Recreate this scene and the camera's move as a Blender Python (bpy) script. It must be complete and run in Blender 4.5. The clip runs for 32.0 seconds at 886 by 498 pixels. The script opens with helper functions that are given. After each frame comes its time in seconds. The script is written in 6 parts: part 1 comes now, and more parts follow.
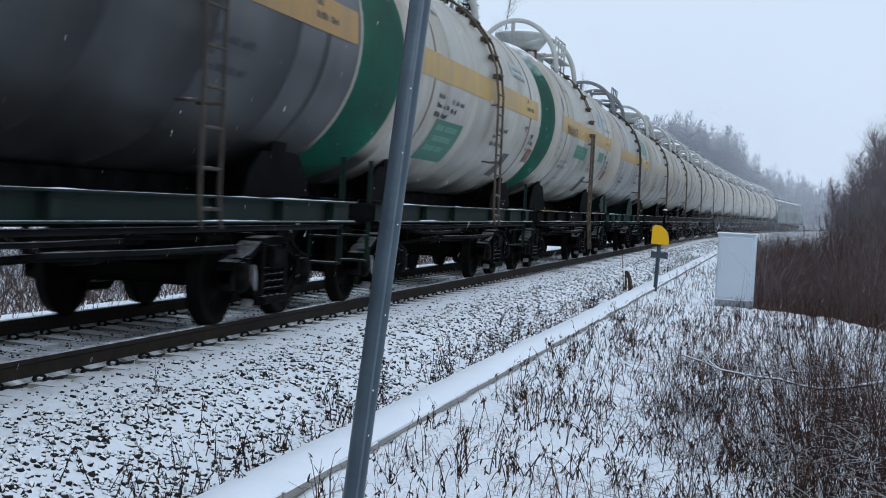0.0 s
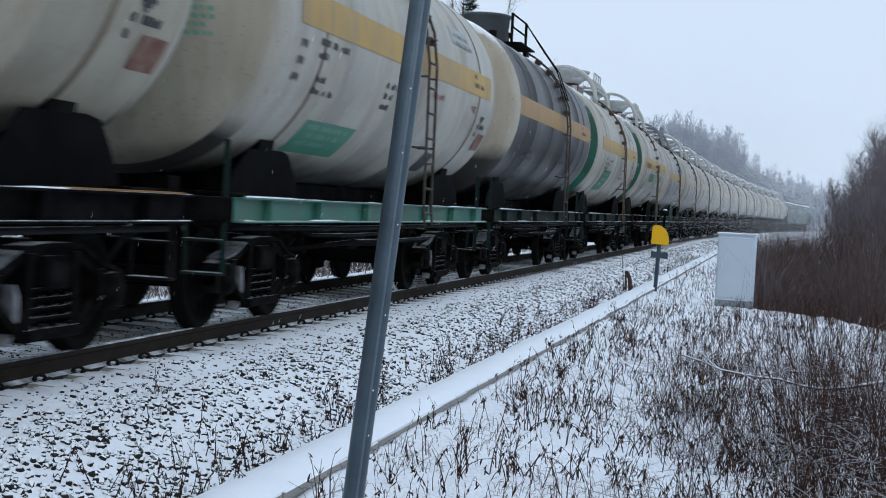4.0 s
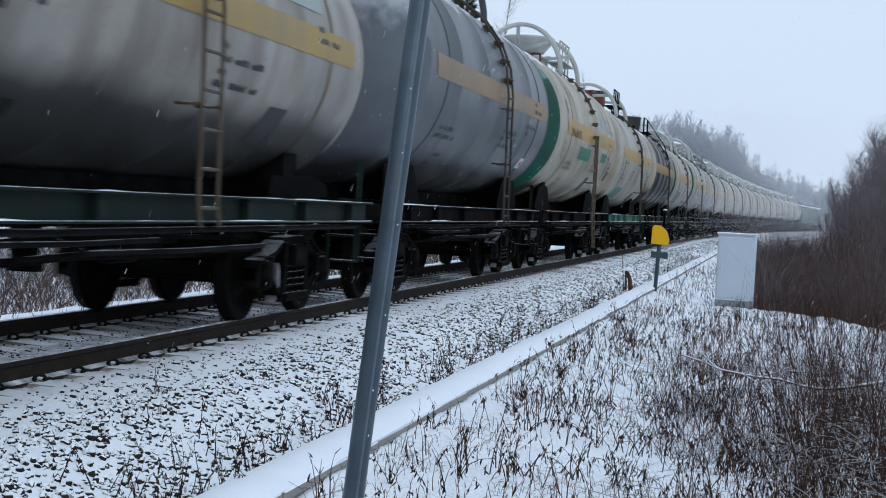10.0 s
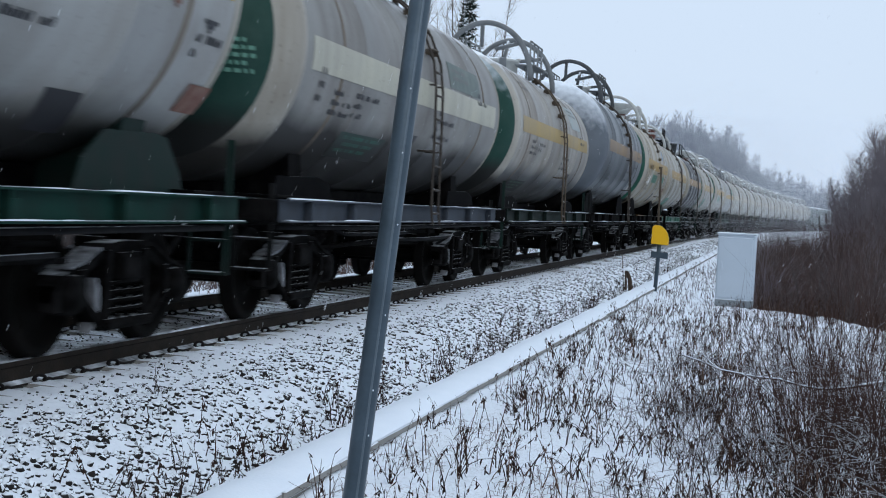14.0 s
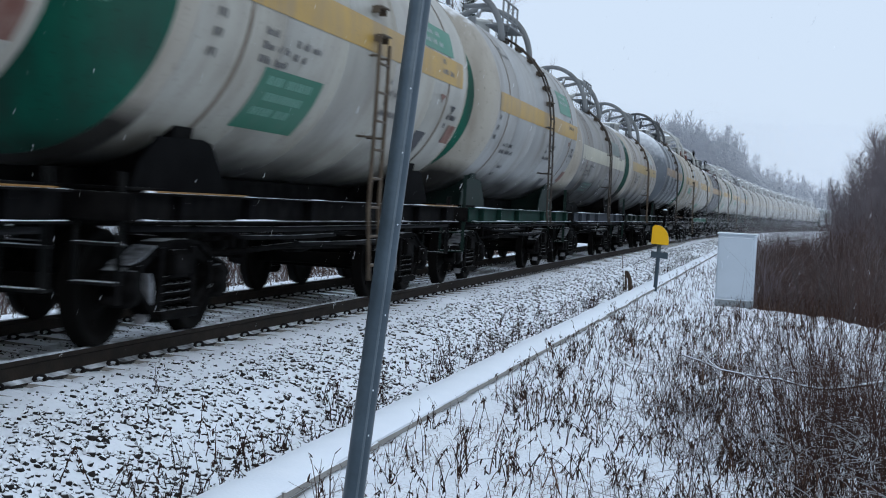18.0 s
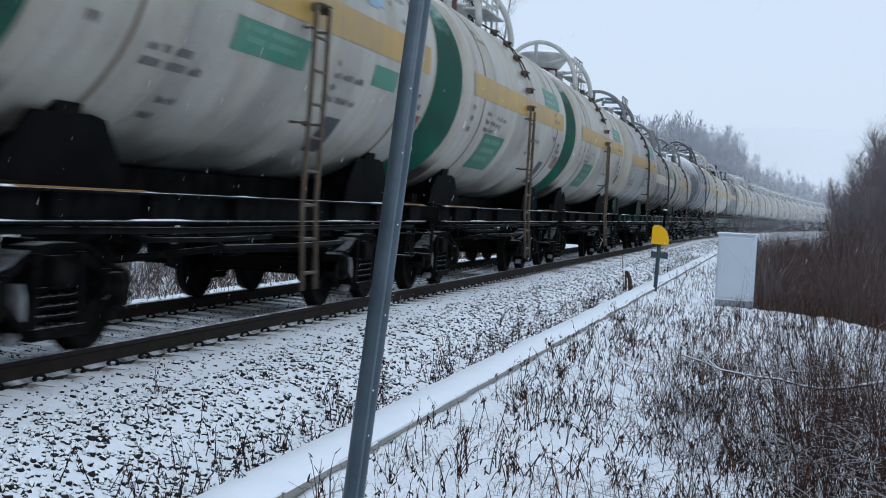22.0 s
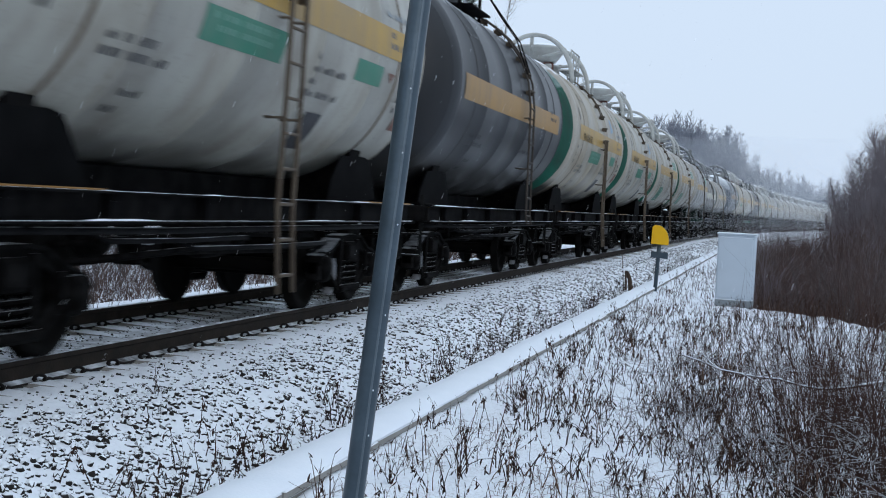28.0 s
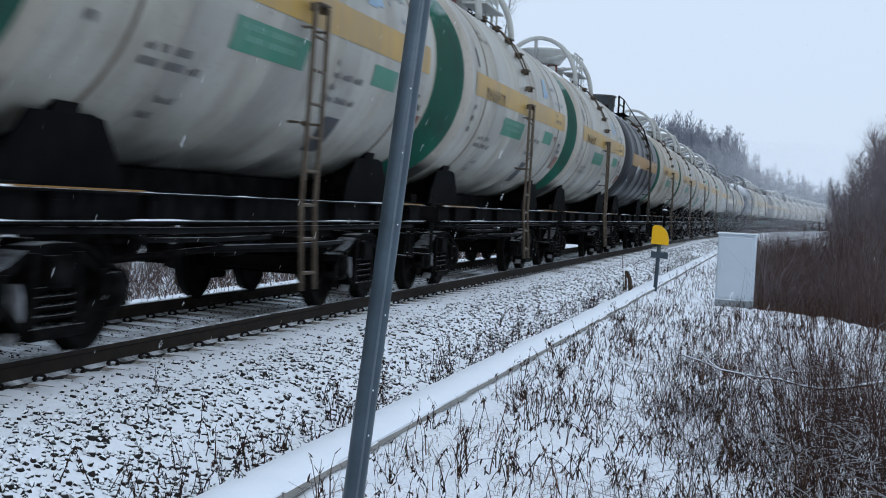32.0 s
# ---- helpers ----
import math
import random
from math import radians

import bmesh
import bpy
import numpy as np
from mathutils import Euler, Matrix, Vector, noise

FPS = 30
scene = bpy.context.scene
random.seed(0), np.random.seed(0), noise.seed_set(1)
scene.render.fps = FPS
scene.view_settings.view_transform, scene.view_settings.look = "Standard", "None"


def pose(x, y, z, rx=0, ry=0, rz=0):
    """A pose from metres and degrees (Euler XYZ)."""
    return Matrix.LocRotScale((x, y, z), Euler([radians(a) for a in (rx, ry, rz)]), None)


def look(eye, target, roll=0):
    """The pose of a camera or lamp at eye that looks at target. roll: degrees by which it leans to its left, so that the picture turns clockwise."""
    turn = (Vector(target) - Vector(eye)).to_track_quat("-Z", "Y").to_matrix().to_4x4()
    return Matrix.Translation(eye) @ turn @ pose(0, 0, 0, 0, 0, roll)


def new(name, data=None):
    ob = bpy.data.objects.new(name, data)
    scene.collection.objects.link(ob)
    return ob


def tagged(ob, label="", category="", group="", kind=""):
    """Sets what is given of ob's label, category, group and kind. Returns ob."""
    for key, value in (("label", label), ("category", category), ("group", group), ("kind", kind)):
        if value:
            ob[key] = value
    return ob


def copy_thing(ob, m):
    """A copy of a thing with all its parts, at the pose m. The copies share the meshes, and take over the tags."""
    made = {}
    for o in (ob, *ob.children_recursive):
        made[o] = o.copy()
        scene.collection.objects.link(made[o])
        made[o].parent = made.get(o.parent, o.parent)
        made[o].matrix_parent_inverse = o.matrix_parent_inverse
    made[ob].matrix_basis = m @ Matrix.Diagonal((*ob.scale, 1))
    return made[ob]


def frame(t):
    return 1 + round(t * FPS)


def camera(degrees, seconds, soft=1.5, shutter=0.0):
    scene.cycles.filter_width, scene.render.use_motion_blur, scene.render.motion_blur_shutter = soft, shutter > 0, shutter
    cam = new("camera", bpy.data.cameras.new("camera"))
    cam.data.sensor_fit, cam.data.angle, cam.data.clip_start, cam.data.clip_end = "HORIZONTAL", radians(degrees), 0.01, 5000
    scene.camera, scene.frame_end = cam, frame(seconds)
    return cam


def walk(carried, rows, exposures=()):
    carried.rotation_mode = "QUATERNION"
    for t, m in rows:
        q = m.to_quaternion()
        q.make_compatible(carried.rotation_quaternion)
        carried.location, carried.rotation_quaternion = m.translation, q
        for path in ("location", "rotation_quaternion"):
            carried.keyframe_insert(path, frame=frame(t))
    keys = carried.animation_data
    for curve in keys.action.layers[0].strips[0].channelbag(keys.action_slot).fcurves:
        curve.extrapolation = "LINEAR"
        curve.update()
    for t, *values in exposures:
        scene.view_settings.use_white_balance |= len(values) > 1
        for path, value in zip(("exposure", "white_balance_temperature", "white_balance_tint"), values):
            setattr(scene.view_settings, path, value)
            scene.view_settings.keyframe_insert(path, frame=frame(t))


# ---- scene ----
# ---- camera: held still at head height beside a railway ----
EYE = (0.0, 0.0, 1.302)
cam = camera(34.82, 32.0, soft=1.05, shutter=0.7)
yaw, pitch = radians(-13.139), radians(-1.841)
AIM = (EYE[0] + math.sin(yaw) * math.cos(pitch), EYE[1] + math.cos(yaw) * math.cos(pitch), EYE[2] + math.sin(pitch))
walk(cam, [(0.0, look(EYE, AIM, 3.125)), (32.0, look(EYE, AIM, 3.125))])

# ---- world: overcast winter sky ----
world = bpy.data.worlds.new("overcast_sky")
scene.world = world
world.use_nodes = True
wt = world.node_tree
sky = wt.nodes.new("ShaderNodeTexSky")
sky.sky_type, sky.sun_disc = "NISHITA", False
sky.sun_elevation, sky.sun_rotation = radians(24), radians(150)
cloud = wt.nodes.new("ShaderNodeMix")
cloud.data_type = "RGBA"
tc = wt.nodes.new("ShaderNodeTexCoord")
sep = wt.nodes.new("ShaderNodeSeparateXYZ")
wt.links.new(tc.outputs["Generated"], sep.inputs[0])
ramp = wt.nodes.new("ShaderNodeValToRGB")
ramp.color_ramp.elements[0].position, ramp.color_ramp.elements[0].color = 0.0, (0.61, 0.73, 0.91, 1)
ramp.color_ramp.elements[1].position, ramp.color_ramp.elements[1].color = 0.25, (0.66, 0.785, 0.95, 1)
zenith = ramp.color_ramp.elements.new(1.0)
zenith.color = (0.92, 1.11, 1.36, 1)
wt.links.new(sep.outputs["Z"], ramp.inputs[0])
cloud.inputs["Factor"].default_value = 0.93
skys = wt.nodes.new("ShaderNodeMix")
skys.data_type, skys.blend_type = "RGBA", "MULTIPLY"
skys.inputs["Factor"].default_value = 1.0
wt.links.new(sky.outputs[0], skys.inputs["A"])
skys.inputs["B"].default_value = (0.09, 0.09, 0.09, 1)
wt.links.new(skys.outputs["Result"], cloud.inputs["A"])
wt.links.new(ramp.outputs[0], cloud.inputs["B"])
wt.links.new(cloud.outputs["Result"], wt.nodes["Background"].inputs[0])
wt.nodes["Background"].inputs[1].default_value = 1.05

sun_data = bpy.data.lights.new("sun", "SUN")
sun_data.energy, sun_data.angle, sun_data.color = 0.5, radians(40), (1.0, 0.97, 0.93)
sun = new("sun", sun_data)
sun.matrix_world = look((20, -40, 30), (0, 0, 0))


# ---- building helpers ----
class Shape:
    """Vertices and faces of one mesh."""

    def __init__(self):
        self.v, self.f, self.s = [], [], []

    def add(self, verts, faces, smooth=False):
        n = len(self.v)
        self.v.extend(verts)
        self.f.extend(tuple(i + n for i in f) for f in faces)
        self.s.extend([smooth] * len(faces))
        return self

    def box(self, cx, cy, cz, sx, sy, sz, bevel=0.012, turn=None):
        h = (sx / 2, sy / 2, sz / 2)
        b = min(bevel, 0.45 * min(sx, sy, sz))
        vs, idx = [], {}
        for i in (-1, 1):
            for j in (-1, 1):
                for k in (-1, 1):
                    for a in range(3):
                        p = [i * h[0], j * h[1], k * h[2]]
                        for c in range(3):
                            if c != a:
                                p[c] -= (i, j, k)[c] * b
                        idx[i, j, k, a] = len(vs)
                        vs.append(Vector(p))
        fs = []
        for a in range(3):
            c, d = (a + 1) % 3, (a + 2) % 3
            for sg in (-1, 1):
                quad = []
                for m, n in ((-1, -1), (1, -1), (1, 1), (-1, 1)):
                    key = [0, 0, 0]
                    key[a], key[c], key[d] = sg, m, n
                    quad.append(idx[tuple(key) + (a,)])
                fs.append(tuple(quad if sg > 0 else quad[::-1]))
            for m in (-1, 1):
                for n in (-1, 1):
                    lo, hi = [0, 0, 0], [0, 0, 0]
                    lo[a], lo[c], lo[d] = -1, m, n
                    hi[a], hi[c], hi[d] = 1, m, n
                    q = (idx[tuple(lo) + (c,)], idx[tuple(hi) + (c,)], idx[tuple(hi) + (d,)], idx[tuple(lo) + (d,)])
                    fs.append(q if m * n < 0 else q[::-1])
        for i in (-1, 1):
            for j in (-1, 1):
                for k in (-1, 1):
                    t = tuple(idx[i, j, k, a] for a in range(3))
                    fs.append(t if i * j * k > 0 else t[::-1])
        o = Vector((cx, cy, cz))
        vs = [tuple(o + (turn @ p if turn else p)) for p in vs]
        return self.add(vs, fs)

    def tube(self, pts, r, n=8, caps=True):
        """A round bar along points; r is one radius or one for each point."""
        pts = [Vector(p) for p in pts]
        rs = [r] * len(pts) if isinstance(r, (int, float)) else r
        vs = []
        ref = None
        for i, p in enumerate(pts):
            d = (pts[min(i + 1, len(pts) - 1)] - pts[max(i - 1, 0)]).normalized()
            if ref is None:
                ref = d.orthogonal().normalized()
            ref = (ref - d * ref.dot(d)).normalized()
            side = d.cross(ref)
            for k in range(n):
                a = 2 * math.pi * k / n
                vs.append(tuple(p + (ref * math.cos(a) + side * math.sin(a)) * rs[i]))
        fs = []
        for i in range(len(pts) - 1):
            for k in range(n):
                a, b = i * n + k, i * n + (k + 1) % n
                fs.append((a, b, b + n, a + n))
        self.add(vs, fs, n > 4)
        if caps:
            m = len(self.v) - len(vs)
            self.f.append(tuple(m + k for k in range(n))[::-1])
            self.f.append(tuple(m + (len(pts) - 1) * n + k for k in range(n)))
            self.s.extend([False, False])
        return self

    def lathe(self, profile, n=48, axis="y", centre=(0, 0, 0), a0=0.0, a1=2 * math.pi, smooth=True):
        """Profile rows (along, radius) turned round an axis through centre."""
        closed = abs(a1 - a0 - 2 * math.pi) < 1e-6
        m = n if closed else n + 1
        vs = []
        for t, r in profile:
            for k in range(m):
                a = a0 + (a1 - a0) * k / n
                c, s = r * math.cos(a), r * math.sin(a)
                p = {"y": (c, t, s), "x": (t, c, s), "z": (c, s, t)}[axis]
                vs.append((centre[0] + p[0], centre[1] + p[1], centre[2] + p[2]))
        fs = []
        for i in range(len(profile) - 1):
            for k in range(n):
                a, b = i * m + k, i * m + (k + 1) % m
                q = (a, b, b + m, a + m)
                fs.append(q if axis == "y" else q[::-1])
        return self.add(vs, fs, smooth)

    def prism(self, outline, lo, hi, axis="x"):
        """A flat outline of (a, b) made thick from lo to hi along an axis."""
        n = len(outline)
        put = {"x": lambda a, b, t: (t, a, b), "y": lambda a, b, t: (a, t, b), "z": lambda a, b, t: (a, b, t)}[axis]
        vs = [put(a, b, lo) for a, b in outline] + [put(a, b, hi) for a, b in outline]
        fs = [tuple(range(n))[::-1], tuple(range(n, 2 * n))]
        fs += [(k, (k + 1) % n, n + (k + 1) % n, n + k) for k in range(n)]
        if axis == "y":
            fs = [f[::-1] for f in fs]
        return self.add(vs, fs)


def mesh_of(name, shape, material):
    me = bpy.data.meshes.new(name)
    me.from_pydata(shape.v, [], shape.f)
    me.polygons.foreach_set("use_smooth", shape.s)
    me.materials.append(material)
    return me


def part(name, shape, material, parent=None, label="", at=None):
    """One mesh object, under a thing or a part. shape: a Shape or a finished mesh."""
    ob = new(name, shape if isinstance(shape, bpy.types.Mesh) else mesh_of(name, shape, material))
    if parent:
        ob.parent = parent
    if at:
        ob.matrix_basis = at
    return tagged(ob, label)


def thing(name, label, category, group="", at=None, kind=""):
    ob = new(name)
    ob.empty_display_size = 0.2
    if at:
        ob.matrix_basis = at
    return tagged(ob, label, category, group, kind)


# ---- materials ----
def surface(name, colour, rough=0.6, metal=0.0, second=None, scale=3.0, detail_scale=40.0, amount=0.5, fine=0.25,
            bump=0.15, streak=0.0, snow=0.0, dirt=None, dirt_amount=0.0, spread=0.0, spec=0.2, soot_shade=None, soft=0.23):
    """A worn surface: two colours in large patches, fine grain, streaks down the sides, dirt and lying snow."""
    m = bpy.data.materials.new(name)
    m.use_nodes = True
    t = m.node_tree
    n, ln = t.nodes, t.links
    bsdf = n["Principled BSDF"]
    tex = n.new("ShaderNodeTexCoord")

    def noise_of(sc, det=4.0, stretch=None):
        no = n.new("ShaderNodeTexNoise")
        no.inputs["Scale"].default_value, no.inputs["Detail"].default_value = sc, det
        if stretch:
            mp = n.new("ShaderNodeMapping")
            mp.inputs["Scale"].default_value = stretch
            ln.new(tex.outputs["Object"], mp.inputs[0])
            ln.new(mp.outputs[0], no.inputs["Vector"])
        else:
            ln.new(tex.outputs["Object"], no.inputs["Vector"])
        return no.outputs["Fac"]

    def ramp_of(fac, lo, hi):
        r = n.new("ShaderNodeMapRange")
        r.inputs["From Min"].default_value, r.inputs["From Max"].default_value = lo, hi
        ln.new(fac, r.inputs["Value"])
        return r.outputs["Result"]

    def mix_of(fac, a, b, mode="MIX"):
        x = n.new("ShaderNodeMix")
        x.data_type, x.blend_type = "RGBA", mode
        for sock, val in (("Factor", fac), ("A", a), ("B", b)):
            if isinstance(val, (int, float)):
                x.inputs[sock].default_value = val
            elif isinstance(val, tuple):
                x.inputs[sock].default_value = (*val, 1)
            else:
                ln.new(val, x.inputs[sock])
        return x.outputs["Result"]

    def times(a, k):
        x = n.new("ShaderNodeMath")
        x.operation = "MULTIPLY"
        ln.new(a, x.inputs[0])
        if isinstance(k, (int, float)):
            x.inputs[1].default_value = k
        else:
            ln.new(k, x.inputs[1])
        return x.outputs[0]

    second = second or tuple(c * 0.6 for c in colour)
    patch = noise_of(scale)
    grain = noise_of(detail_scale, 3.0)
    col = mix_of(times(ramp_of(patch, 0.35, 0.7), amount), colour, second)
    col = mix_of(times(ramp_of(grain, 0.3, 0.75), fine), col, tuple(c * 0.5 for c in colour))
    if spread:
        info = n.new("ShaderNodeObjectInfo")
        col = mix_of(times(info.outputs["Random"], spread), col, tuple(c * 0.45 for c in colour))
    if dirt:
        run = noise_of(1.0, 6.0, (2.2, 2.2, 0.35)) if streak else noise_of(scale * 1.7, 6.0)
        col = mix_of(times(ramp_of(run, 0.42, 0.72), dirt_amount), col, dirt)
        if streak:
            thin = noise_of(1.0, 5.0, (9.0, 9.0, 0.7))
            col = mix_of(times(times(ramp_of(thin, 0.56, 0.74), ramp_of(patch, 0.35, 0.6)), 0.6), col, dirt)
            spots = noise_of(26.0, 2.0)
            col = mix_of(times(ramp_of(spots, 0.64, 0.72), 0.45), col, tuple(0.5 * c for c in dirt))
    if soot_shade:
        # tarry spill stains plus painted shade round the tank's belly, ragged upper edge
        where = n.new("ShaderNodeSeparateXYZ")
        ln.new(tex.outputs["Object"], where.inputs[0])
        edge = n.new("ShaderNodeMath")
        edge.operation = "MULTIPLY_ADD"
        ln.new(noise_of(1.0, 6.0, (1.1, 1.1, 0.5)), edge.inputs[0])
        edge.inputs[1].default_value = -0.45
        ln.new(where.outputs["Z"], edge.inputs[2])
        col = mix_of(times(ramp_of(edge.outputs[0], soot_shade - 0.18, soot_shade - 0.45), 0.96), col, (0.012, 0.011, 0.010))
    if snow:
        geo = n.new("ShaderNodeNewGeometry")
        sp = n.new("ShaderNodeSeparateXYZ")
        ln.new(geo.outputs["Normal"], sp.inputs[0])
        lift = n.new("ShaderNodeMath")
        lift.operation = "MULTIPLY_ADD"
        ln.new(noise_of(6.0, 5.0), lift.inputs[0])
        lift.inputs[1].default_value = 0.5
        ln.new(sp.outputs["Z"], lift.inputs[2])
        cover = ramp_of(lift.outputs[0], snow + 0.17, snow + 0.17 + soft)
        col = mix_of(cover, col, (0.80, 0.84, 0.88))
    ln.new(col, bsdf.inputs["Base Color"])
    bsdf.inputs["Roughness"].default_value = rough
    bsdf.inputs["Metallic"].default_value = metal
    bsdf.inputs["Specular IOR Level"].default_value = spec
    if bump:
        bp = n.new("ShaderNodeBump")
        bp.inputs["Strength"].default_value = bump
        bp.inputs["Distance"].default_value = 0.01
        ln.new(grain, bp.inputs["Height"])
        ln.new(bp.outputs[0], bsdf.inputs["Normal"])
    return m


GRIME = (0.10, 0.085, 0.07)
M = {}
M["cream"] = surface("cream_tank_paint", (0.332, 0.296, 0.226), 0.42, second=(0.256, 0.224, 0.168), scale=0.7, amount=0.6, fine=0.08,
                     bump=0.03, streak=1, dirt=(0.135, 0.10, 0.064), dirt_amount=0.55, snow=0.84, soot_shade=1.66, spec=0.5)
M["cream_sooty"] = surface("soot_shaded_cream_tank_paint", (0.325, 0.292, 0.228), 0.42, second=(0.25, 0.222, 0.170), scale=0.7, amount=0.6, fine=0.08,
                           bump=0.03, streak=1, dirt=(0.18, 0.14, 0.095), dirt_amount=0.65, snow=0.84, soot_shade=1.85, spec=0.5)
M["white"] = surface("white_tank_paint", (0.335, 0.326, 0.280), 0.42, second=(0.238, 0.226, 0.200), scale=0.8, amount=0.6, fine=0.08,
                     bump=0.03, streak=1, dirt=(0.135, 0.105, 0.077), dirt_amount=0.6, snow=0.84, soot_shade=1.68, spec=0.5)
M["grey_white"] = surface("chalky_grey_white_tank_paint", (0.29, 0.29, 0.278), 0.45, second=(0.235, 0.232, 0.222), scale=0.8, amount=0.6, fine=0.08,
                         bump=0.03, streak=1, dirt=(0.16, 0.142, 0.12), dirt_amount=0.65, snow=0.84, soot_shade=1.92, spec=0.5)
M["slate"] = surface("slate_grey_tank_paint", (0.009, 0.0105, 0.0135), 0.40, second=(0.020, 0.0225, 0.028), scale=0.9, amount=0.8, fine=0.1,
                     bump=0.03, streak=1, dirt=(0.02, 0.0195, 0.0195), dirt_amount=0.6, snow=0.80, soot_shade=2.1, spec=0.32)
M["white_sooty"] = surface("soot_shaded_white_tank_paint", (0.345, 0.33, 0.28), 0.42, second=(0.275, 0.262, 0.225), scale=0.8, amount=0.7, fine=0.08,
                           bump=0.03, streak=1, dirt=(0.155, 0.125, 0.092), dirt_amount=0.6, snow=0.84, soot_shade=1.72, spec=0.5)
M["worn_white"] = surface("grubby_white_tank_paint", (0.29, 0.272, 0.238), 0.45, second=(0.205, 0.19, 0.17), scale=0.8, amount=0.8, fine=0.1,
                          bump=0.03, streak=1, dirt=(0.12, 0.09, 0.07), dirt_amount=0.85, snow=0.80, soot_shade=2.18, spec=0.45)
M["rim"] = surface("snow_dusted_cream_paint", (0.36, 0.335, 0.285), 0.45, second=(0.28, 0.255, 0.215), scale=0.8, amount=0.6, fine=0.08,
                   bump=0.03, streak=1, dirt=(0.18, 0.15, 0.12), dirt_amount=0.6, snow=0.78, soot_shade=1.95)
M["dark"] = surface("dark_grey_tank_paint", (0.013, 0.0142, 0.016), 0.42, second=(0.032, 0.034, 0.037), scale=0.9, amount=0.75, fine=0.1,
                    bump=0.03, streak=1, dirt=(0.03, 0.027, 0.024), dirt_amount=0.6, snow=0.80, spec=0.32, soot_shade=2.0)
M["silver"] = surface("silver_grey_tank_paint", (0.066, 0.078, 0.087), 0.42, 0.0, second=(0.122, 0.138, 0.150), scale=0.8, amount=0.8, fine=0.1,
                      bump=0.03, streak=1, dirt=(0.065, 0.062, 0.066), dirt_amount=0.7, snow=0.74, soot_shade=2.05, spec=0.42)
M["frosted_end"] = surface("frosted_silver_paint", (0.085, 0.097, 0.112), 0.6, second=(0.135, 0.15, 0.17), scale=1.2, amount=0.8, fine=0.1, bump=0.05, snow=0.22, soft=0.85, soot_shade=1.9)
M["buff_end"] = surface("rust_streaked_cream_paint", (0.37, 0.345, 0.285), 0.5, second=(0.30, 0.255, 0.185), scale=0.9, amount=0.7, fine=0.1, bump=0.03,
                       streak=1, dirt=(0.20, 0.13, 0.075), dirt_amount=0.45, snow=0.7, soot_shade=2.3)
M["grey_tube"] = surface("grey_steel_tube", (0.050, 0.053, 0.057), 0.6, second=(0.085, 0.088, 0.09), scale=3.0, amount=0.7, fine=0.2, bump=0.05, snow=0.8)
M["mid_tube"] = surface("weathered_grey_steel_tube", (0.17, 0.18, 0.185), 0.6, second=(0.10, 0.10, 0.10), scale=3.0, amount=0.7, fine=0.2, bump=0.05, snow=0.75)
M["pipe"] = surface("snow_lined_black_pipe", (0.006, 0.006, 0.0065), 0.7, second=(0.02, 0.02, 0.021), scale=2.0, amount=0.8, fine=0.2, bump=0.05, snow=0.90, spec=0.04)
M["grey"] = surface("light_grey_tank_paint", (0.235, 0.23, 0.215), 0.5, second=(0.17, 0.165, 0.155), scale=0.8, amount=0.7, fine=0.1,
                    bump=0.03, streak=1, dirt=(0.12, 0.10, 0.09), dirt_amount=0.65, snow=0.80, soot_shade=2.22)
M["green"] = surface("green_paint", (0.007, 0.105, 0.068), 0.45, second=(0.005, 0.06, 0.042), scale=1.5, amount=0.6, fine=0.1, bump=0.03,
                     streak=1, dirt=(0.02, 0.03, 0.025), dirt_amount=0.7, snow=0.48, soft=0.75, soot_shade=1.62)
M["green_frame"] = surface("faded_green_paint", (0.035, 0.16, 0.115), 0.5, second=(0.02, 0.09, 0.07), scale=1.5, fine=0.2, bump=0.05,
                           dirt=GRIME, dirt_amount=0.5, snow=0.90)
M["ochre"] = surface("ochre_stripe_paint", (0.40, 0.245, 0.048), 0.45, second=(0.31, 0.195, 0.058), scale=1.2, amount=0.7, fine=0.1, bump=0.02,
                     streak=1, dirt=(0.21, 0.16, 0.105), dirt_amount=0.75)
M["yellow_band"] = surface("yellow_stripe_paint", (0.34, 0.225, 0.052), 0.45, second=(0.24, 0.18, 0.10), scale=1.2, amount=0.7, fine=0.1, bump=0.02,
                           streak=1, dirt=(0.20, 0.15, 0.09), dirt_amount=0.5)
M["amber"] = surface("dark_ochre_stripe_paint", (0.31, 0.165, 0.035), 0.45, second=(0.28, 0.16, 0.05), scale=1.2, amount=0.7, fine=0.1, bump=0.02,
                     streak=1, dirt=(0.12, 0.09, 0.06), dirt_amount=0.5)
M["worn_ochre"] = surface("worn_ochre_stripe_paint", (0.25, 0.145, 0.05), 0.45, second=(0.15, 0.115, 0.085), scale=1.2, amount=0.8, fine=0.1, bump=0.02,
                          streak=1, dirt=(0.16, 0.14, 0.13), dirt_amount=0.7)
M["pale"] = surface("pale_stripe_paint", (0.44, 0.42, 0.325), 0.45, second=(0.34, 0.325, 0.27), scale=1.2, amount=0.8, fine=0.15, bump=0.02, streak=1, dirt=(0.22, 0.20, 0.17), dirt_amount=0.5)
M["faint"] = surface("worn_stripe_paint", (0.36, 0.31, 0.22), 0.45, second=(0.31, 0.28, 0.22), scale=1.2, amount=0.7, fine=0.1, bump=0.02)
M["old_green"] = surface("worn_dark_green_paint", (0.007, 0.042, 0.030), 0.5, second=(0.025, 0.060, 0.048), scale=3.0, amount=0.7, fine=0.2, bump=0.02, snow=0.40, soft=0.8, soot_shade=2.15)
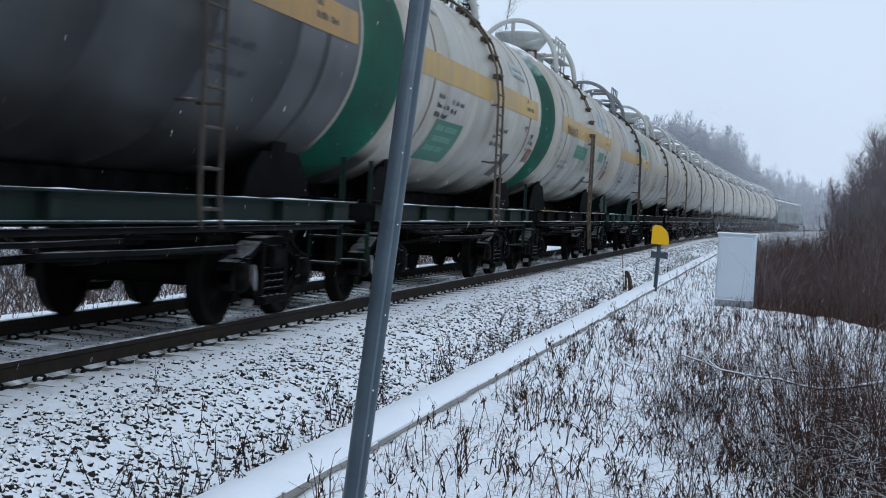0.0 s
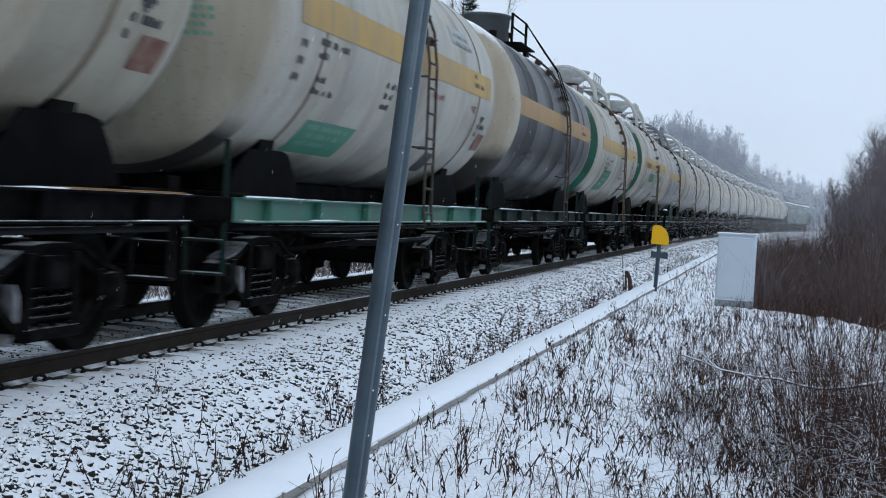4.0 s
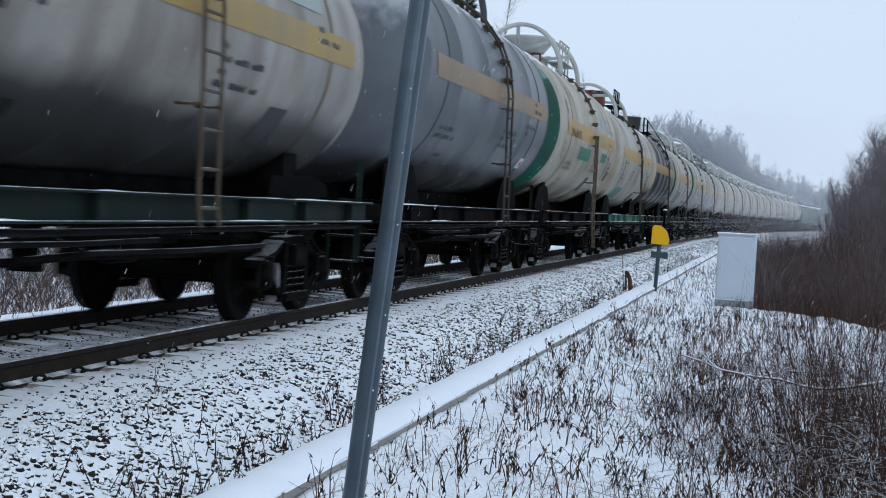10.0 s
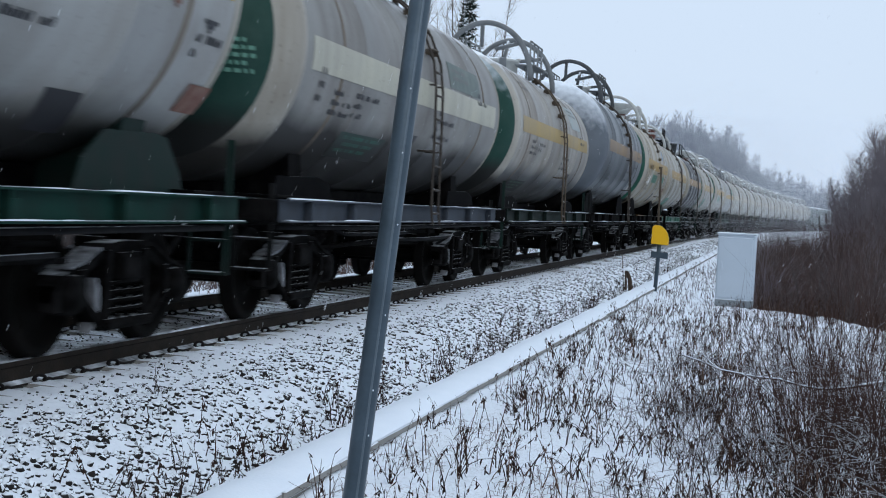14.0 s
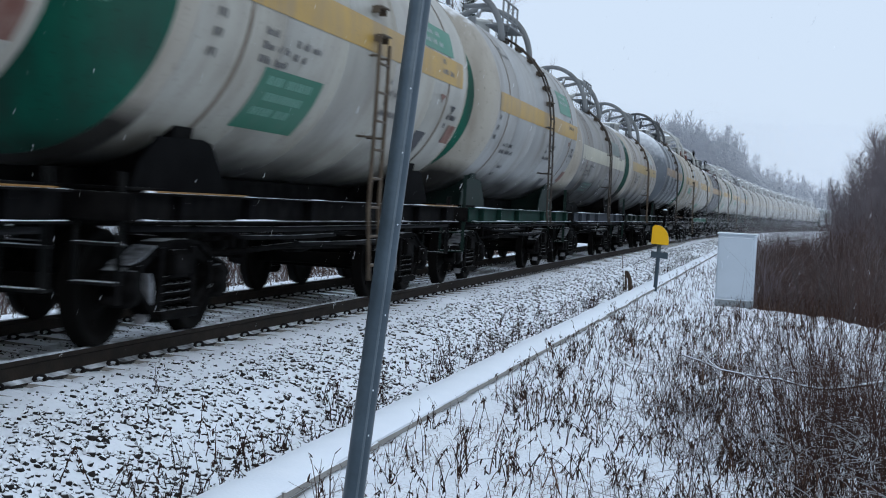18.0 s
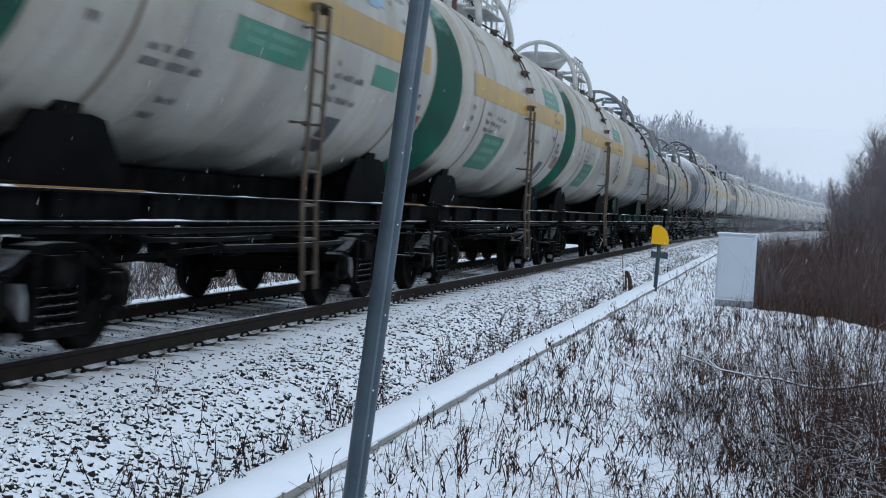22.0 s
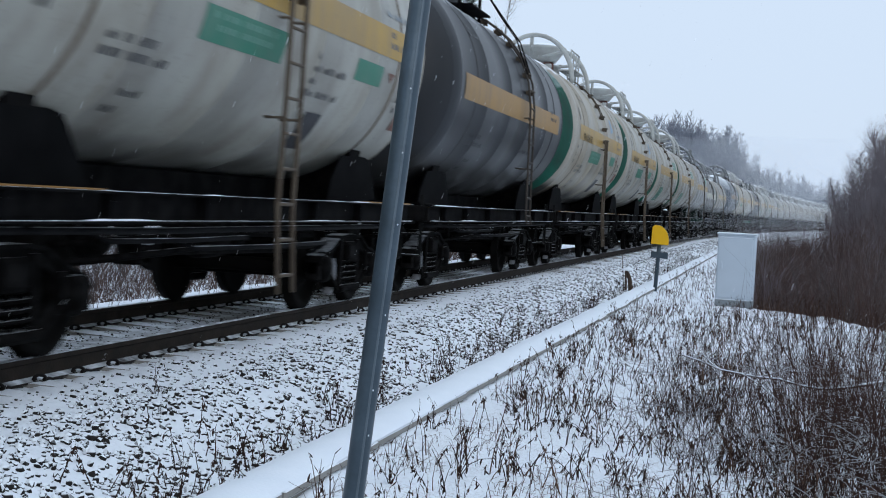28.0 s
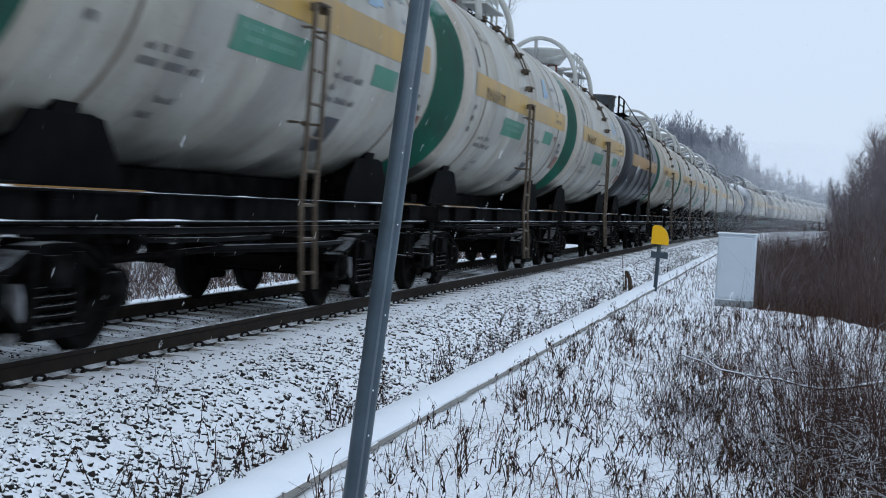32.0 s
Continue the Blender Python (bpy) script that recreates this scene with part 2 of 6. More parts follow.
M["sign_green"] = surface("green_sign_paint", (0.030, 0.175, 0.112), 0.45, second=(0.09, 0.185, 0.135), scale=3.0, amount=0.6, fine=0.1, bump=0.02)
M["panel_green"] = surface("dark_green_sign_paint", (0.014, 0.125, 0.074), 0.45, second=(0.045, 0.135, 0.09), scale=3.0, amount=0.6, fine=0.1, bump=0.02)
M["faded"] = surface("faded_lettering_paint", (0.13, 0.28, 0.215), 0.5, scale=5.0, amount=0.4, fine=0.1, bump=0.0)
M["ink"] = surface("black_lettering_paint", (0.03, 0.03, 0.035), 0.5, scale=5.0, amount=0.3, fine=0.1, bump=0.0)
M["pale_mark"] = surface("bleached_blue_panel_paint", (0.27, 0.315, 0.315), 0.5, second=(0.31, 0.31, 0.285), scale=2.5, amount=0.9, fine=0.1, bump=0.0)
M["ink_grey"] = surface("worn_lettering_paint", (0.13, 0.125, 0.12), 0.5, scale=5.0, amount=0.5, fine=0.1, bump=0.0)
M["red_ink"] = surface("red_lettering_paint", (0.24, 0.065, 0.05), 0.5, scale=5.0, amount=0.4, fine=0.1, bump=0.0)
M["smudge"] = surface("smudged_black_lettering_paint", (0.075, 0.055, 0.035), 0.6, second=(0.22, 0.15, 0.05), scale=7.0, amount=0.9, fine=0.2, bump=0.0)
M["placard"] = surface("rust_red_placard_paint", (0.14, 0.055, 0.040), 0.6, second=(0.24, 0.16, 0.125), scale=9.0, amount=0.8, fine=0.2, bump=0.0)
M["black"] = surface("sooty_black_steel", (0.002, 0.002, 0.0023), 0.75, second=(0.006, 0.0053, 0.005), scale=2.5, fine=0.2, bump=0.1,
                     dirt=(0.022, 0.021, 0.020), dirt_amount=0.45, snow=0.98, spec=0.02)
M["dark_green"] = surface("dark_green_frame_paint", (0.006, 0.017, 0.014), 0.65, second=(0.010, 0.011, 0.010), scale=2.0, fine=0.2, bump=0.08, dirt=(0.02, 0.018, 0.016), dirt_amount=0.5, snow=0.98, spec=0.08)
M["deep_green"] = surface("deep_green_frame_paint", (0.008, 0.040, 0.030), 0.6, second=(0.010, 0.020, 0.017), scale=2.0, fine=0.2, bump=0.08, dirt=(0.012, 0.012, 0.011), dirt_amount=0.6, snow=0.98, spec=0.04)
M["worn_panel"] = surface("worn_pale_green_lettering", (0.05, 0.12, 0.085), 0.5, second=(0.12, 0.15, 0.12), scale=4.0, amount=0.8, fine=0.2, bump=0.0)
M["rust_box"] = surface("rusty_red_box_paint", (0.13, 0.045, 0.032), 0.7, second=(0.07, 0.05, 0.045), scale=3.0, amount=0.8, fine=0.3, bump=0.1, snow=0.75)
M["snowy_twig"] = surface("snow_lined_twigs", (0.48, 0.50, 0.53), 0.9, second=(0.16, 0.14, 0.13), scale=2.5, amount=0.9, fine=0.2, bump=0, spec=0.08)
M["label_white"] = surface("white_label_paint", (0.62, 0.62, 0.60), 0.5, scale=5.0, amount=0.3, fine=0.1, bump=0.0)
M["blue_ink"] = surface("faded_blue_lettering_paint", (0.22, 0.32, 0.42), 0.5, scale=5.0, amount=0.4, fine=0.1, bump=0.0)
M["pale_blue"] = surface("washed_out_blue_lettering_paint", (0.235, 0.265, 0.29), 0.5, scale=5.0, amount=0.4, fine=0.1, bump=0.0)
M["slate_panel"] = surface("grey_green_panel_paint", (0.075, 0.105, 0.095), 0.5, second=(0.15, 0.17, 0.15), scale=5.0, amount=0.8, fine=0.2, bump=0.0)
M["frame_grey"] = surface("blue_grey_frame_paint", (0.05, 0.06, 0.075), 0.6, scale=2.0, fine=0.2, bump=0.08, dirt=(0.025, 0.022, 0.02), dirt_amount=0.4, snow=0.95, spec=0.08)
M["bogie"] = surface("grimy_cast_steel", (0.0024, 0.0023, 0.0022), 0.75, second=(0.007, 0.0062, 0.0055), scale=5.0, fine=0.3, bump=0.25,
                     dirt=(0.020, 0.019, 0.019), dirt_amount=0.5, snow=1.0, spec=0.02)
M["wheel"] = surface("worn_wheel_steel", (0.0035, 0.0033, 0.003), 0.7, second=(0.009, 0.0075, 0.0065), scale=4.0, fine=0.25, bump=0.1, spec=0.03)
M["ladder"] = surface("rusty_ladder_steel", (0.070, 0.052, 0.037), 0.7, second=(0.125, 0.102, 0.076), scale=4.0, amount=0.8, fine=0.3, bump=0.15, snow=0.95)
M["ladder_dark"] = surface("dark_ladder_steel", (0.045, 0.038, 0.033), 0.7, second=(0.09, 0.078, 0.066), scale=4.0, amount=0.7, fine=0.3, bump=0.15, snow=0.95, spec=0.1)
M["seam"] = surface("rust_stained_strap_steel", (0.105, 0.075, 0.052), 0.7, second=(0.21, 0.17, 0.125), scale=1.6, amount=0.9, fine=0.3, bump=0.1, soot_shade=1.95)
M["seam_dark"] = surface("sooty_strap_steel", (0.030, 0.030, 0.033), 0.7, second=(0.06, 0.055, 0.05), scale=2.0, amount=0.8, fine=0.3, bump=0.1)
M["drum_steel"] = surface("dull_grey_drum_paint", (0.060, 0.066, 0.068), 0.6, second=(0.035, 0.037, 0.038), scale=2.5, amount=0.8, fine=0.2, bump=0.05, snow=0.85)
M["pale_steel"] = surface("pale_painted_steel_tube", (0.42, 0.43, 0.41), 0.5, second=(0.26, 0.25, 0.23), scale=3.0, amount=0.7, fine=0.2, bump=0.05, snow=0.7)
M["rail"] = surface("rusty_rail_steel", (0.016, 0.0125, 0.010), 0.7, 0.0, second=(0.034, 0.025, 0.018), scale=6.0, amount=0.7, fine=0.3, bump=0.2, snow=0.93, spec=0.08)
M["concrete"] = surface("weathered_concrete", (0.30, 0.29, 0.27), 0.85, second=(0.21, 0.20, 0.18), scale=3.0, fine=0.3, bump=0.4, detail_scale=60, snow=0.5)
M["clip"] = surface("dark_spring_steel", (0.010, 0.009, 0.009), 0.7, second=(0.025, 0.018, 0.013), scale=10, fine=0.2, spec=0.08)
M["galvanised"] = surface("galvanised_steel", (0.070, 0.095, 0.117), 0.36, 0.45, second=(0.045, 0.062, 0.076), scale=9.0, amount=0.8, fine=0.25, bump=0.06,
                          detail_scale=90)
M["bright_zinc"] = surface("bright_zinc_streak", (0.125, 0.155, 0.18), 0.45, 0.4, scale=9.0, amount=0.5, fine=0.2, bump=0.02)
M["post_green"] = surface("worn_green_post_paint", (0.008, 0.022, 0.018), 0.6, second=(0.016, 0.021, 0.019), scale=4.0, amount=0.8, fine=0.2, bump=0.05, snow=0.9, spec=0.08)
M["post_grey"] = surface("dusty_grey_post_paint", (0.005, 0.0055, 0.0055), 0.6, second=(0.014, 0.014, 0.014), scale=4.0, amount=0.8, fine=0.2, bump=0.05, snow=0.9, spec=0.08)
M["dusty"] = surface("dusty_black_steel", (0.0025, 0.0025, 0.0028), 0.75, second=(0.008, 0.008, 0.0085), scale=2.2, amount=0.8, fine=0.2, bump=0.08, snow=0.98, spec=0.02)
M["cabinet"] = surface("light_grey_cabinet_paint", (0.44, 0.50, 0.56), 0.5, scale=2.0, amount=0.12, fine=0.06, bump=0.03, snow=0.6)
M["plinth"] = surface("grey_plinth_concrete", (0.24, 0.27, 0.29), 0.8, scale=4.0, amount=0.4, fine=0.3, bump=0.2, snow=0.6)
M["yellow"] = surface("yellow_enamel", (0.75, 0.42, 0.012), 0.4, second=(0.66, 0.36, 0.02), scale=6, amount=0.4, fine=0.08, bump=0.02)
M["yellow_line"] = surface("yellow_edge_paint", (0.26, 0.13, 0.03), 0.5, scale=3, amount=0.6, fine=0.3)
M["wood"] = surface("weathered_wood", (0.075, 0.052, 0.038), 0.85, scale=12, fine=0.4, bump=0.4, snow=0.7)
M["weed"] = surface("dead_weed_stems", (0.019, 0.0115, 0.0095), 0.9, second=(0.062, 0.037, 0.029), scale=1.5, amount=0.8, fine=0.2, bump=0, spec=0.08)
M["straw"] = surface("dry_straw_stems", (0.135, 0.080, 0.054), 0.9, second=(0.040, 0.025, 0.020), scale=1.5, amount=0.8, fine=0.2, bump=0, spec=0.08)
M["twig"] = surface("brown_twigs", (0.031, 0.0165, 0.0135), 0.9, second=(0.105, 0.060, 0.048), scale=0.8, amount=0.7, fine=0.2, bump=0, spec=0.08)
M["twig_red"] = surface("reddish_brown_twigs", (0.120, 0.080, 0.068), 0.9, second=(0.072, 0.054, 0.050), scale=0.5, amount=0.8, fine=0.2, bump=0, spec=0.08, spread=0.75)
M["twig_grey"] = surface("grey_brown_twigs", (0.105, 0.090, 0.088), 0.9, second=(0.06, 0.05, 0.048), scale=0.5, amount=0.8, fine=0.2, bump=0, spec=0.08, spread=0.5)
# purple-brown lifted towards grey, so the colour carries the haze over these trees
M["alder"] = surface("hazed_purple_brown_twigs", (0.215, 0.188, 0.200), 0.9, second=(0.165, 0.145, 0.158), scale=0.5, amount=0.8, fine=0.2, bump=0, spec=0.08, spread=0.35)
M["bark"] = surface("bare_bark", (0.10, 0.085, 0.075), 0.9, second=(0.06, 0.05, 0.045), scale=3, fine=0.3, bump=0.3, snow=0.75, spec=0.08)
# distance haze is mixed into this pale bluish twig colour
M["hazed"] = surface("hazed_twigs", (0.185, 0.199, 0.236), 0.9, second=(0.235, 0.25, 0.29), scale=0.3, amount=0.7, fine=0.1, bump=0, spec=0.08)
M["needles"] = surface("dark_spruce_needles", (0.030, 0.045, 0.038), 0.9, second=(0.05, 0.06, 0.05), scale=2, fine=0.2, bump=0, snow=0.7, spec=0.08)
M["stone"] = surface("crushed_ballast_stone", (0.020, 0.019, 0.019), 0.9, second=(0.036, 0.033, 0.030), scale=8, fine=0.3, bump=0.3, snow=0.34, spec=0.08)
M["grit"] = surface("bare_ballast_grit", (0.024, 0.022, 0.021), 0.9, second=(0.05, 0.044, 0.038), scale=8, fine=0.3, bump=0.2, snow=0.74, spec=0.08)
M["flake"] = surface("falling_snow", (0.85, 0.88, 0.92), 0.9, scale=1, amount=0.0, fine=0.0, bump=0, spec=0.08)
M["snow_lump"] = surface("lying_snow", (0.80, 0.84, 0.89), 0.9, second=(0.74, 0.79, 0.85), scale=3, amount=0.5, fine=0.05, bump=0.25, spec=0.08)
M["dirty_snow"] = surface("dirty_packed_snow", (0.30, 0.31, 0.33), 0.9, second=(0.05, 0.05, 0.05), scale=9, amount=1.0, fine=0.2, bump=0.3, spec=0.08)
M["loco_green"] = surface("dark_green_locomotive_paint", (0.02, 0.06, 0.05), 0.5, scale=1.0, fine=0.15, bump=0.05, dirt=GRIME, dirt_amount=0.4, snow=0.7)
M["glass"] = surface("dark_window_glass", (0.02, 0.025, 0.03), 0.1, scale=1, amount=0.1, fine=0.0, bump=0)

# ---- the line of the track: straight, then a wide bend to the right ----
TRACK_X, BEND_FROM, BEND = -6.088, 55.14, 0.00049


def track(s, off=0.0):
    """Place and heading (radians, to the right of +y) at s metres along, off metres right of the centre line."""
    e = max(s - BEND_FROM, 0.0)
    th = BEND * e
    x = TRACK_X + (1 - math.cos(th)) / BEND
    y = min(s, BEND_FROM) + math.sin(th) / BEND
    return x + off * math.cos(th), y - off * math.sin(th), th


def on_track(s, off=0.0, z=0.0):
    x, y, th = track(s, off)
    return pose(x, y, z, 0, 0, -math.degrees(th))


# ---- ground: one sheet of snow that falls away on the far bank ----
def bank(v, a, b):
    t = min(max((v - a) / (b - a), 0.0), 1.0)
    return t * t * (3 - 2 * t)


def ground_z(s, u):
    """Height of the ground s metres along and u metres right of the track's centre."""
    z = -0.196 + 0.011 * bank(abs(u), 0.68, 0.85) - 0.05 * bank(abs(u), 1.2, 1.9) - 0.30 * bank(abs(u), 1.8, 2.95)
    z += 0.006 * bank(abs(u), 0.86, 0.96) * (1 - bank(abs(u), 1.30, 1.55))
    # snow stands a little higher over each sleeper end, and sinks under the rail foot between them
    rib = 0.5 + 0.5 * math.cos(2 * math.pi * (s - 9.445) / 0.5925)
    z += 0.042 * (rib - 0.6) * bank(abs(u), 0.84, 0.9) * (1 - bank(abs(u), 1.15, 1.6))
    z -= 0.035 * (1 - rib) * bank(abs(u), 0.80, 0.86) * (1 - bank(abs(u), 0.90, 0.97))
    z += 0.014 * noise.noise((s * 3.0, u * 7.0, 6.0)) * (1 - bank(abs(u), 0.6, 0.75))
    x = u + TRACK_X
    crest = 30.2 - 1.1 * max(x + 0.25, 0) - 2.5 * max(x - 1.25, 0)
    z -= 1.7 * bank(s, crest, crest + 4.0) * bank(x, -0.7 - 1.1 * bank(s, 33, 42), 0.6)
    z -= 0.5 * bank(-u, 3.5, 7.0)
    z += 0.05 * bank(u, 3.15, 3.3) * (1 - bank(u, 3.6, 4.3))
    rough = bank(abs(u), 2.2, 3.6)
    z += rough * 0.06 * noise.noise((s * 0.6, u * 0.6, 3.0)) + rough * 0.025 * noise.noise((s * 2.3, u * 2.3, 9.0))
    z += 0.028 * noise.noise((s * 6.0, u * 6.0, 1.0)) * (0.35 + 0.65 * bank(abs(u), 1.35, 2.0)) * bank(abs(u), 0.9, 1.1)
    z += 1.2 * bank(abs(u), 25, 200) * noise.noise((s * 0.01, u * 0.01, 5.0))
    return z


def make_ground():
    us = sorted(set([-2500, -900, -300, -120, -60, -35, -20, -14] + [-10 + 0.5 * i for i in range(15)] + [-2.6 + 0.2 * i for i in range(8)]
                    + [-1.1, -0.96, -0.86, -0.5, -0.25, 0, 0.25, 0.5, 0.7, 0.8, 0.84, 0.87, 0.90, 0.93, 0.97, 1.03, 1.1, 1.2, 1.3] + [1.4 + 0.1 * i for i in range(76)] + [9 + 0.5 * i for i in range(12)]
                    + [15.5, 17, 19, 22, 26, 32, 40, 60, 110, 300, 900, 2500]))
    ss = [-400, -100, -30, -10, -3] + [0.1 * i for i in range(20, 330)] + [33 + 0.5 * i for i in range(60)] + [63 + 3 * i for i in range(40)]
    ss += [190 + 15 * i for i in range(20)] + [500, 560, 640, 800, 1200, 2000, 3500]
    vs, fs = [], []
    for s in ss:
        for u in us:
            sc = min(s, 480.0)
            x, y, th = track(sc, u)
            vs.append((x, y + (s - sc), ground_z(s, u)))
    m = len(us)
    for i in range(len(ss) - 1):
        for j in range(m - 1):
            a = i * m + j
            fs.append((a, a + 1, a + m + 1, a + m))
    sh = Shape().add(vs, fs, True)
    mat = bpy.data.materials.new("thin_snow_over_earth")
    mat.use_nodes = True
    t = mat.node_tree
    n, ln = t.nodes, t.links
    geo = n.new("ShaderNodeNewGeometry")

    def noi(sc, det, rough=0.5):
        o = n.new("ShaderNodeTexNoise")
        o.inputs["Scale"].default_value, o.inputs["Detail"].default_value, o.inputs["Roughness"].default_value = sc, det, rough
        ln.new(geo.outputs["Position"], o.inputs["Vector"])
        return o.outputs["Fac"]

    def rng(f, a, b):
        r = n.new("ShaderNodeMapRange")
        r.inputs["From Min"].default_value, r.inputs["From Max"].default_value = a, b
        ln.new(f, r.inputs["Value"])
        return r.outputs["Result"]

    def mth(op, a, b):
        x = n.new("ShaderNodeMath")
        x.operation = op
        for i, v in enumerate((a, b)):
            if isinstance(v, (int, float)):
                x.inputs[i].default_value = v
            else:
                ln.new(v, x.inputs[i])
        return x.outputs[0]

    def mx(f, a, b):
        x = n.new("ShaderNodeMix")
        x.data_type = "RGBA"
        ln.new(f, x.inputs["Factor"])
        for k, v in (("A", a), ("B", b)):
            if isinstance(v, tuple):
                x.inputs[k].default_value = (*v, 1)
            else:
                ln.new(v, x.inputs[k])
        return x.outputs["Result"]

    snow = mx(noi(1.2, 4), (0.84, 0.87, 0.91), (0.76, 0.80, 0.86))
    bare = mth("MULTIPLY", rng(noi(9.0, 6, 0.7), 0.60, 0.72), rng(noi(0.7, 3), 0.35, 0.65))
    earth = mx(noi(25, 3), (0.11, 0.085, 0.06), (0.05, 0.042, 0.036))
    col = mx(mth("MULTIPLY", bare, 0.75), snow, earth)
    # dead grass and leaf litter showing through the snow beside the duct
    sepl = n.new("ShaderNodeSeparateXYZ")
    ln.new(geo.outputs["Position"], sepl.inputs[0])
    litter = mth("MULTIPLY", rng(noi(48.0, 5, 0.7), 0.50, 0.66), rng(noi(1.6, 3), 0.30, 0.60))
    litter = mth("MULTIPLY", litter, rng(sepl.outputs["X"], -2.6, -2.2))
    col = mx(mth("MULTIPLY", litter, 0.62), col, (0.17, 0.105, 0.075))
    # brake dust and oil on the snow between the rails
    sepx = n.new("ShaderNodeSeparateXYZ")
    ln.new(geo.outputs["Position"], sepx.inputs[0])
    off_line = mth("ABSOLUTE", mth("ADD", sepx.outputs["X"], -TRACK_X), 0.0)
    soiled = mth("MULTIPLY", rng(off_line, 0.95, 0.6), rng(noi(5.0, 5, 0.65), 0.3, 0.7))
    col = mx(mth("MULTIPLY", soiled, 0.75), col, (0.13, 0.125, 0.12))
    n["Principled BSDF"].inputs["Specular IOR Level"].default_value = 0.1
    ln.new(col, n["Principled BSDF"].inputs["Base Color"])
    n["Principled BSDF"].inputs["Roughness"].default_value = 0.85
    bp = n.new("ShaderNodeBump")
    bp.inputs["Strength"].default_value, bp.inputs["Distance"].default_value = 0.9, 0.03
    ln.new(noi(14, 5, 0.6), bp.inputs["Height"])
    ln.new(bp.outputs[0], n["Principled BSDF"].inputs["Normal"])
    g = part("ground", sh, mat)
    tagged(g, "snow-covered ground beside the railway with bare patches", "ground", kind="structure")


make_ground()


# ---- railway track ----
RAIL_PROFILE = [(-0.0365, 0.0), (0.0365, 0.0), (0.0365, -0.035), (0.012, -0.05), (0.010, -0.145), (0.075, -0.165), (0.075, -0.18),
                (-0.075, -0.18), (-0.075, -0.165), (-0.010, -0.145), (-0.012, -0.05), (-0.0365, -0.035)]


def rail_shape(off, stations):
    n = len(RAIL_PROFILE)
    vs, fs = [], []
    for s in stations:
        for du, dz in RAIL_PROFILE:
            x, y, _ = track(s, off + du)
            vs.append((x, y, dz))
    for i in range(len(stations) - 1):
        for k in range(n):
            a, b = i * n + k, i * n + (k + 1) % n
            fs.append((a, b, b + n, a + n))
    fs.append(tuple(range(n)))
    return Shape().add(vs, fs)


SLEEPER_PITCH, SLEEPER_FROM = 0.5925, 9.445


def sleeper_shape():
    """Concrete sleeper whose ends slope down from the rail seats."""
    sh = Shape()
    rows = [(-1.35, -0.205, 0.11), (-1.05, -0.175, 0.13), (-0.8, -0.168, 0.14), (-0.5, -0.185, 0.13), (0, -0.205, 0.12),
            (0.5, -0.185, 0.13), (0.8, -0.168, 0.14), (1.05, -0.175, 0.13), (1.35, -0.205, 0.11)]
    vs = []
    for x, z, w in rows:
        vs += [(x, -w - 0.02, z - 0.16), (x, -w, z), (x, w, z), (x, w + 0.02, z - 0.16)]
    fs = []
    for i in range(len(rows) - 1):
        for k in range(3):
            a = i * 4 + k
            fs.append((a, a + 4, a + 5, a + 1))
    fs += [(0, 1, 2, 3), tuple(len(vs) - 4 + k for k in (3, 2, 1, 0))]
    return sh.add(vs, fs)


def clip_shape():
    """A bent spring clip with its bolt, on the outer side of a rail foot, and a shade line beside it."""
    sh = Shape()
    ring = [(0.090 + 0.026 * math.cos(2 * math.pi * i / 12), 0.044 * math.cos(2 * math.pi * i / 12), -0.152 + 0.030 * math.sin(2 * math.pi * i / 12)) for i in range(13)]
    sh.tube(ring, 0.013, 6)
    sh.tube([(0.03, 0, -0.168), (0.065, 0, -0.156)], 0.013, 6)
    # dark tail along the rail stands for the shade under its foot
    sh.tube([(0.095, 0.05, -0.162), (0.105, 0.11, -0.156), (0.10, 0.18, -0.168), (0.102, 0.26, -0.170), (0.098, 0.34, -0.182)], [0.013, 0.013, 0.010, 0.009, 0.006], 6)
    return sh


def make_track():
    t = thing("railway_track", "snowy railway track with rusty rails on concrete sleepers", "railway track", kind="structure")
    near = [-60 + 4 * i for i in range(16)] + [2 + 2 * i for i in range(30)] + [62 + 4 * i for i in range(110)]
    for off in (-0.796, 0.796):
        part("rail", rail_shape(off, near), M["rail"], t, "rusty steel rail")
    for off in (-0.822, 0.822):
        vs, n = [], 1400
        for i in range(n):
            y = 7.0 + 0.03 * i
            f = max(0.0, noise.noise((y * 9.0, off, 0.3)) + 0.5 * noise.noise((y * 1.3, off, 4.0)) - 0.10)
            for dx, dz in ((-0.006 - 0.022 * f, 0.0006 if f else -0.004), (-0.002, 0.017 * f - (0.0 if f else 0.004)), (0.009, 0.004 * f - 0.006)):
                vs.append((TRACK_X + off + dx, y, dz))
        fs = [(3 * i + j, 3 * i + j + 1, 3 * i + j + 4, 3 * i + j + 3) for i in range(n - 1) for j in range(2)]
        part("rail_snow", Shape().add(vs, fs, True), M["snow_lump"], t, "thin crust of snow on the rail head edge")
    sl = mesh_of("sleeper", sleeper_shape(), M["concrete"])
    cl = mesh_of("rail_clip", clip_shape(), M["clip"])
    for i in range(-12, 190):
        s = SLEEPER_FROM + i * SLEEPER_PITCH
        part("sleeper", sl, None, t, at=on_track(s))
        if -4 <= i < 90:
            for off in (-0.796, 0.796):
                part("rail_clip", cl, None, t, at=on_track(s, off))
                if i < 30:
                    part("rail_clip", cl, None, t, at=on_track(s, off) @ pose(0, 0, 0, 0, 0, 180))


make_track()


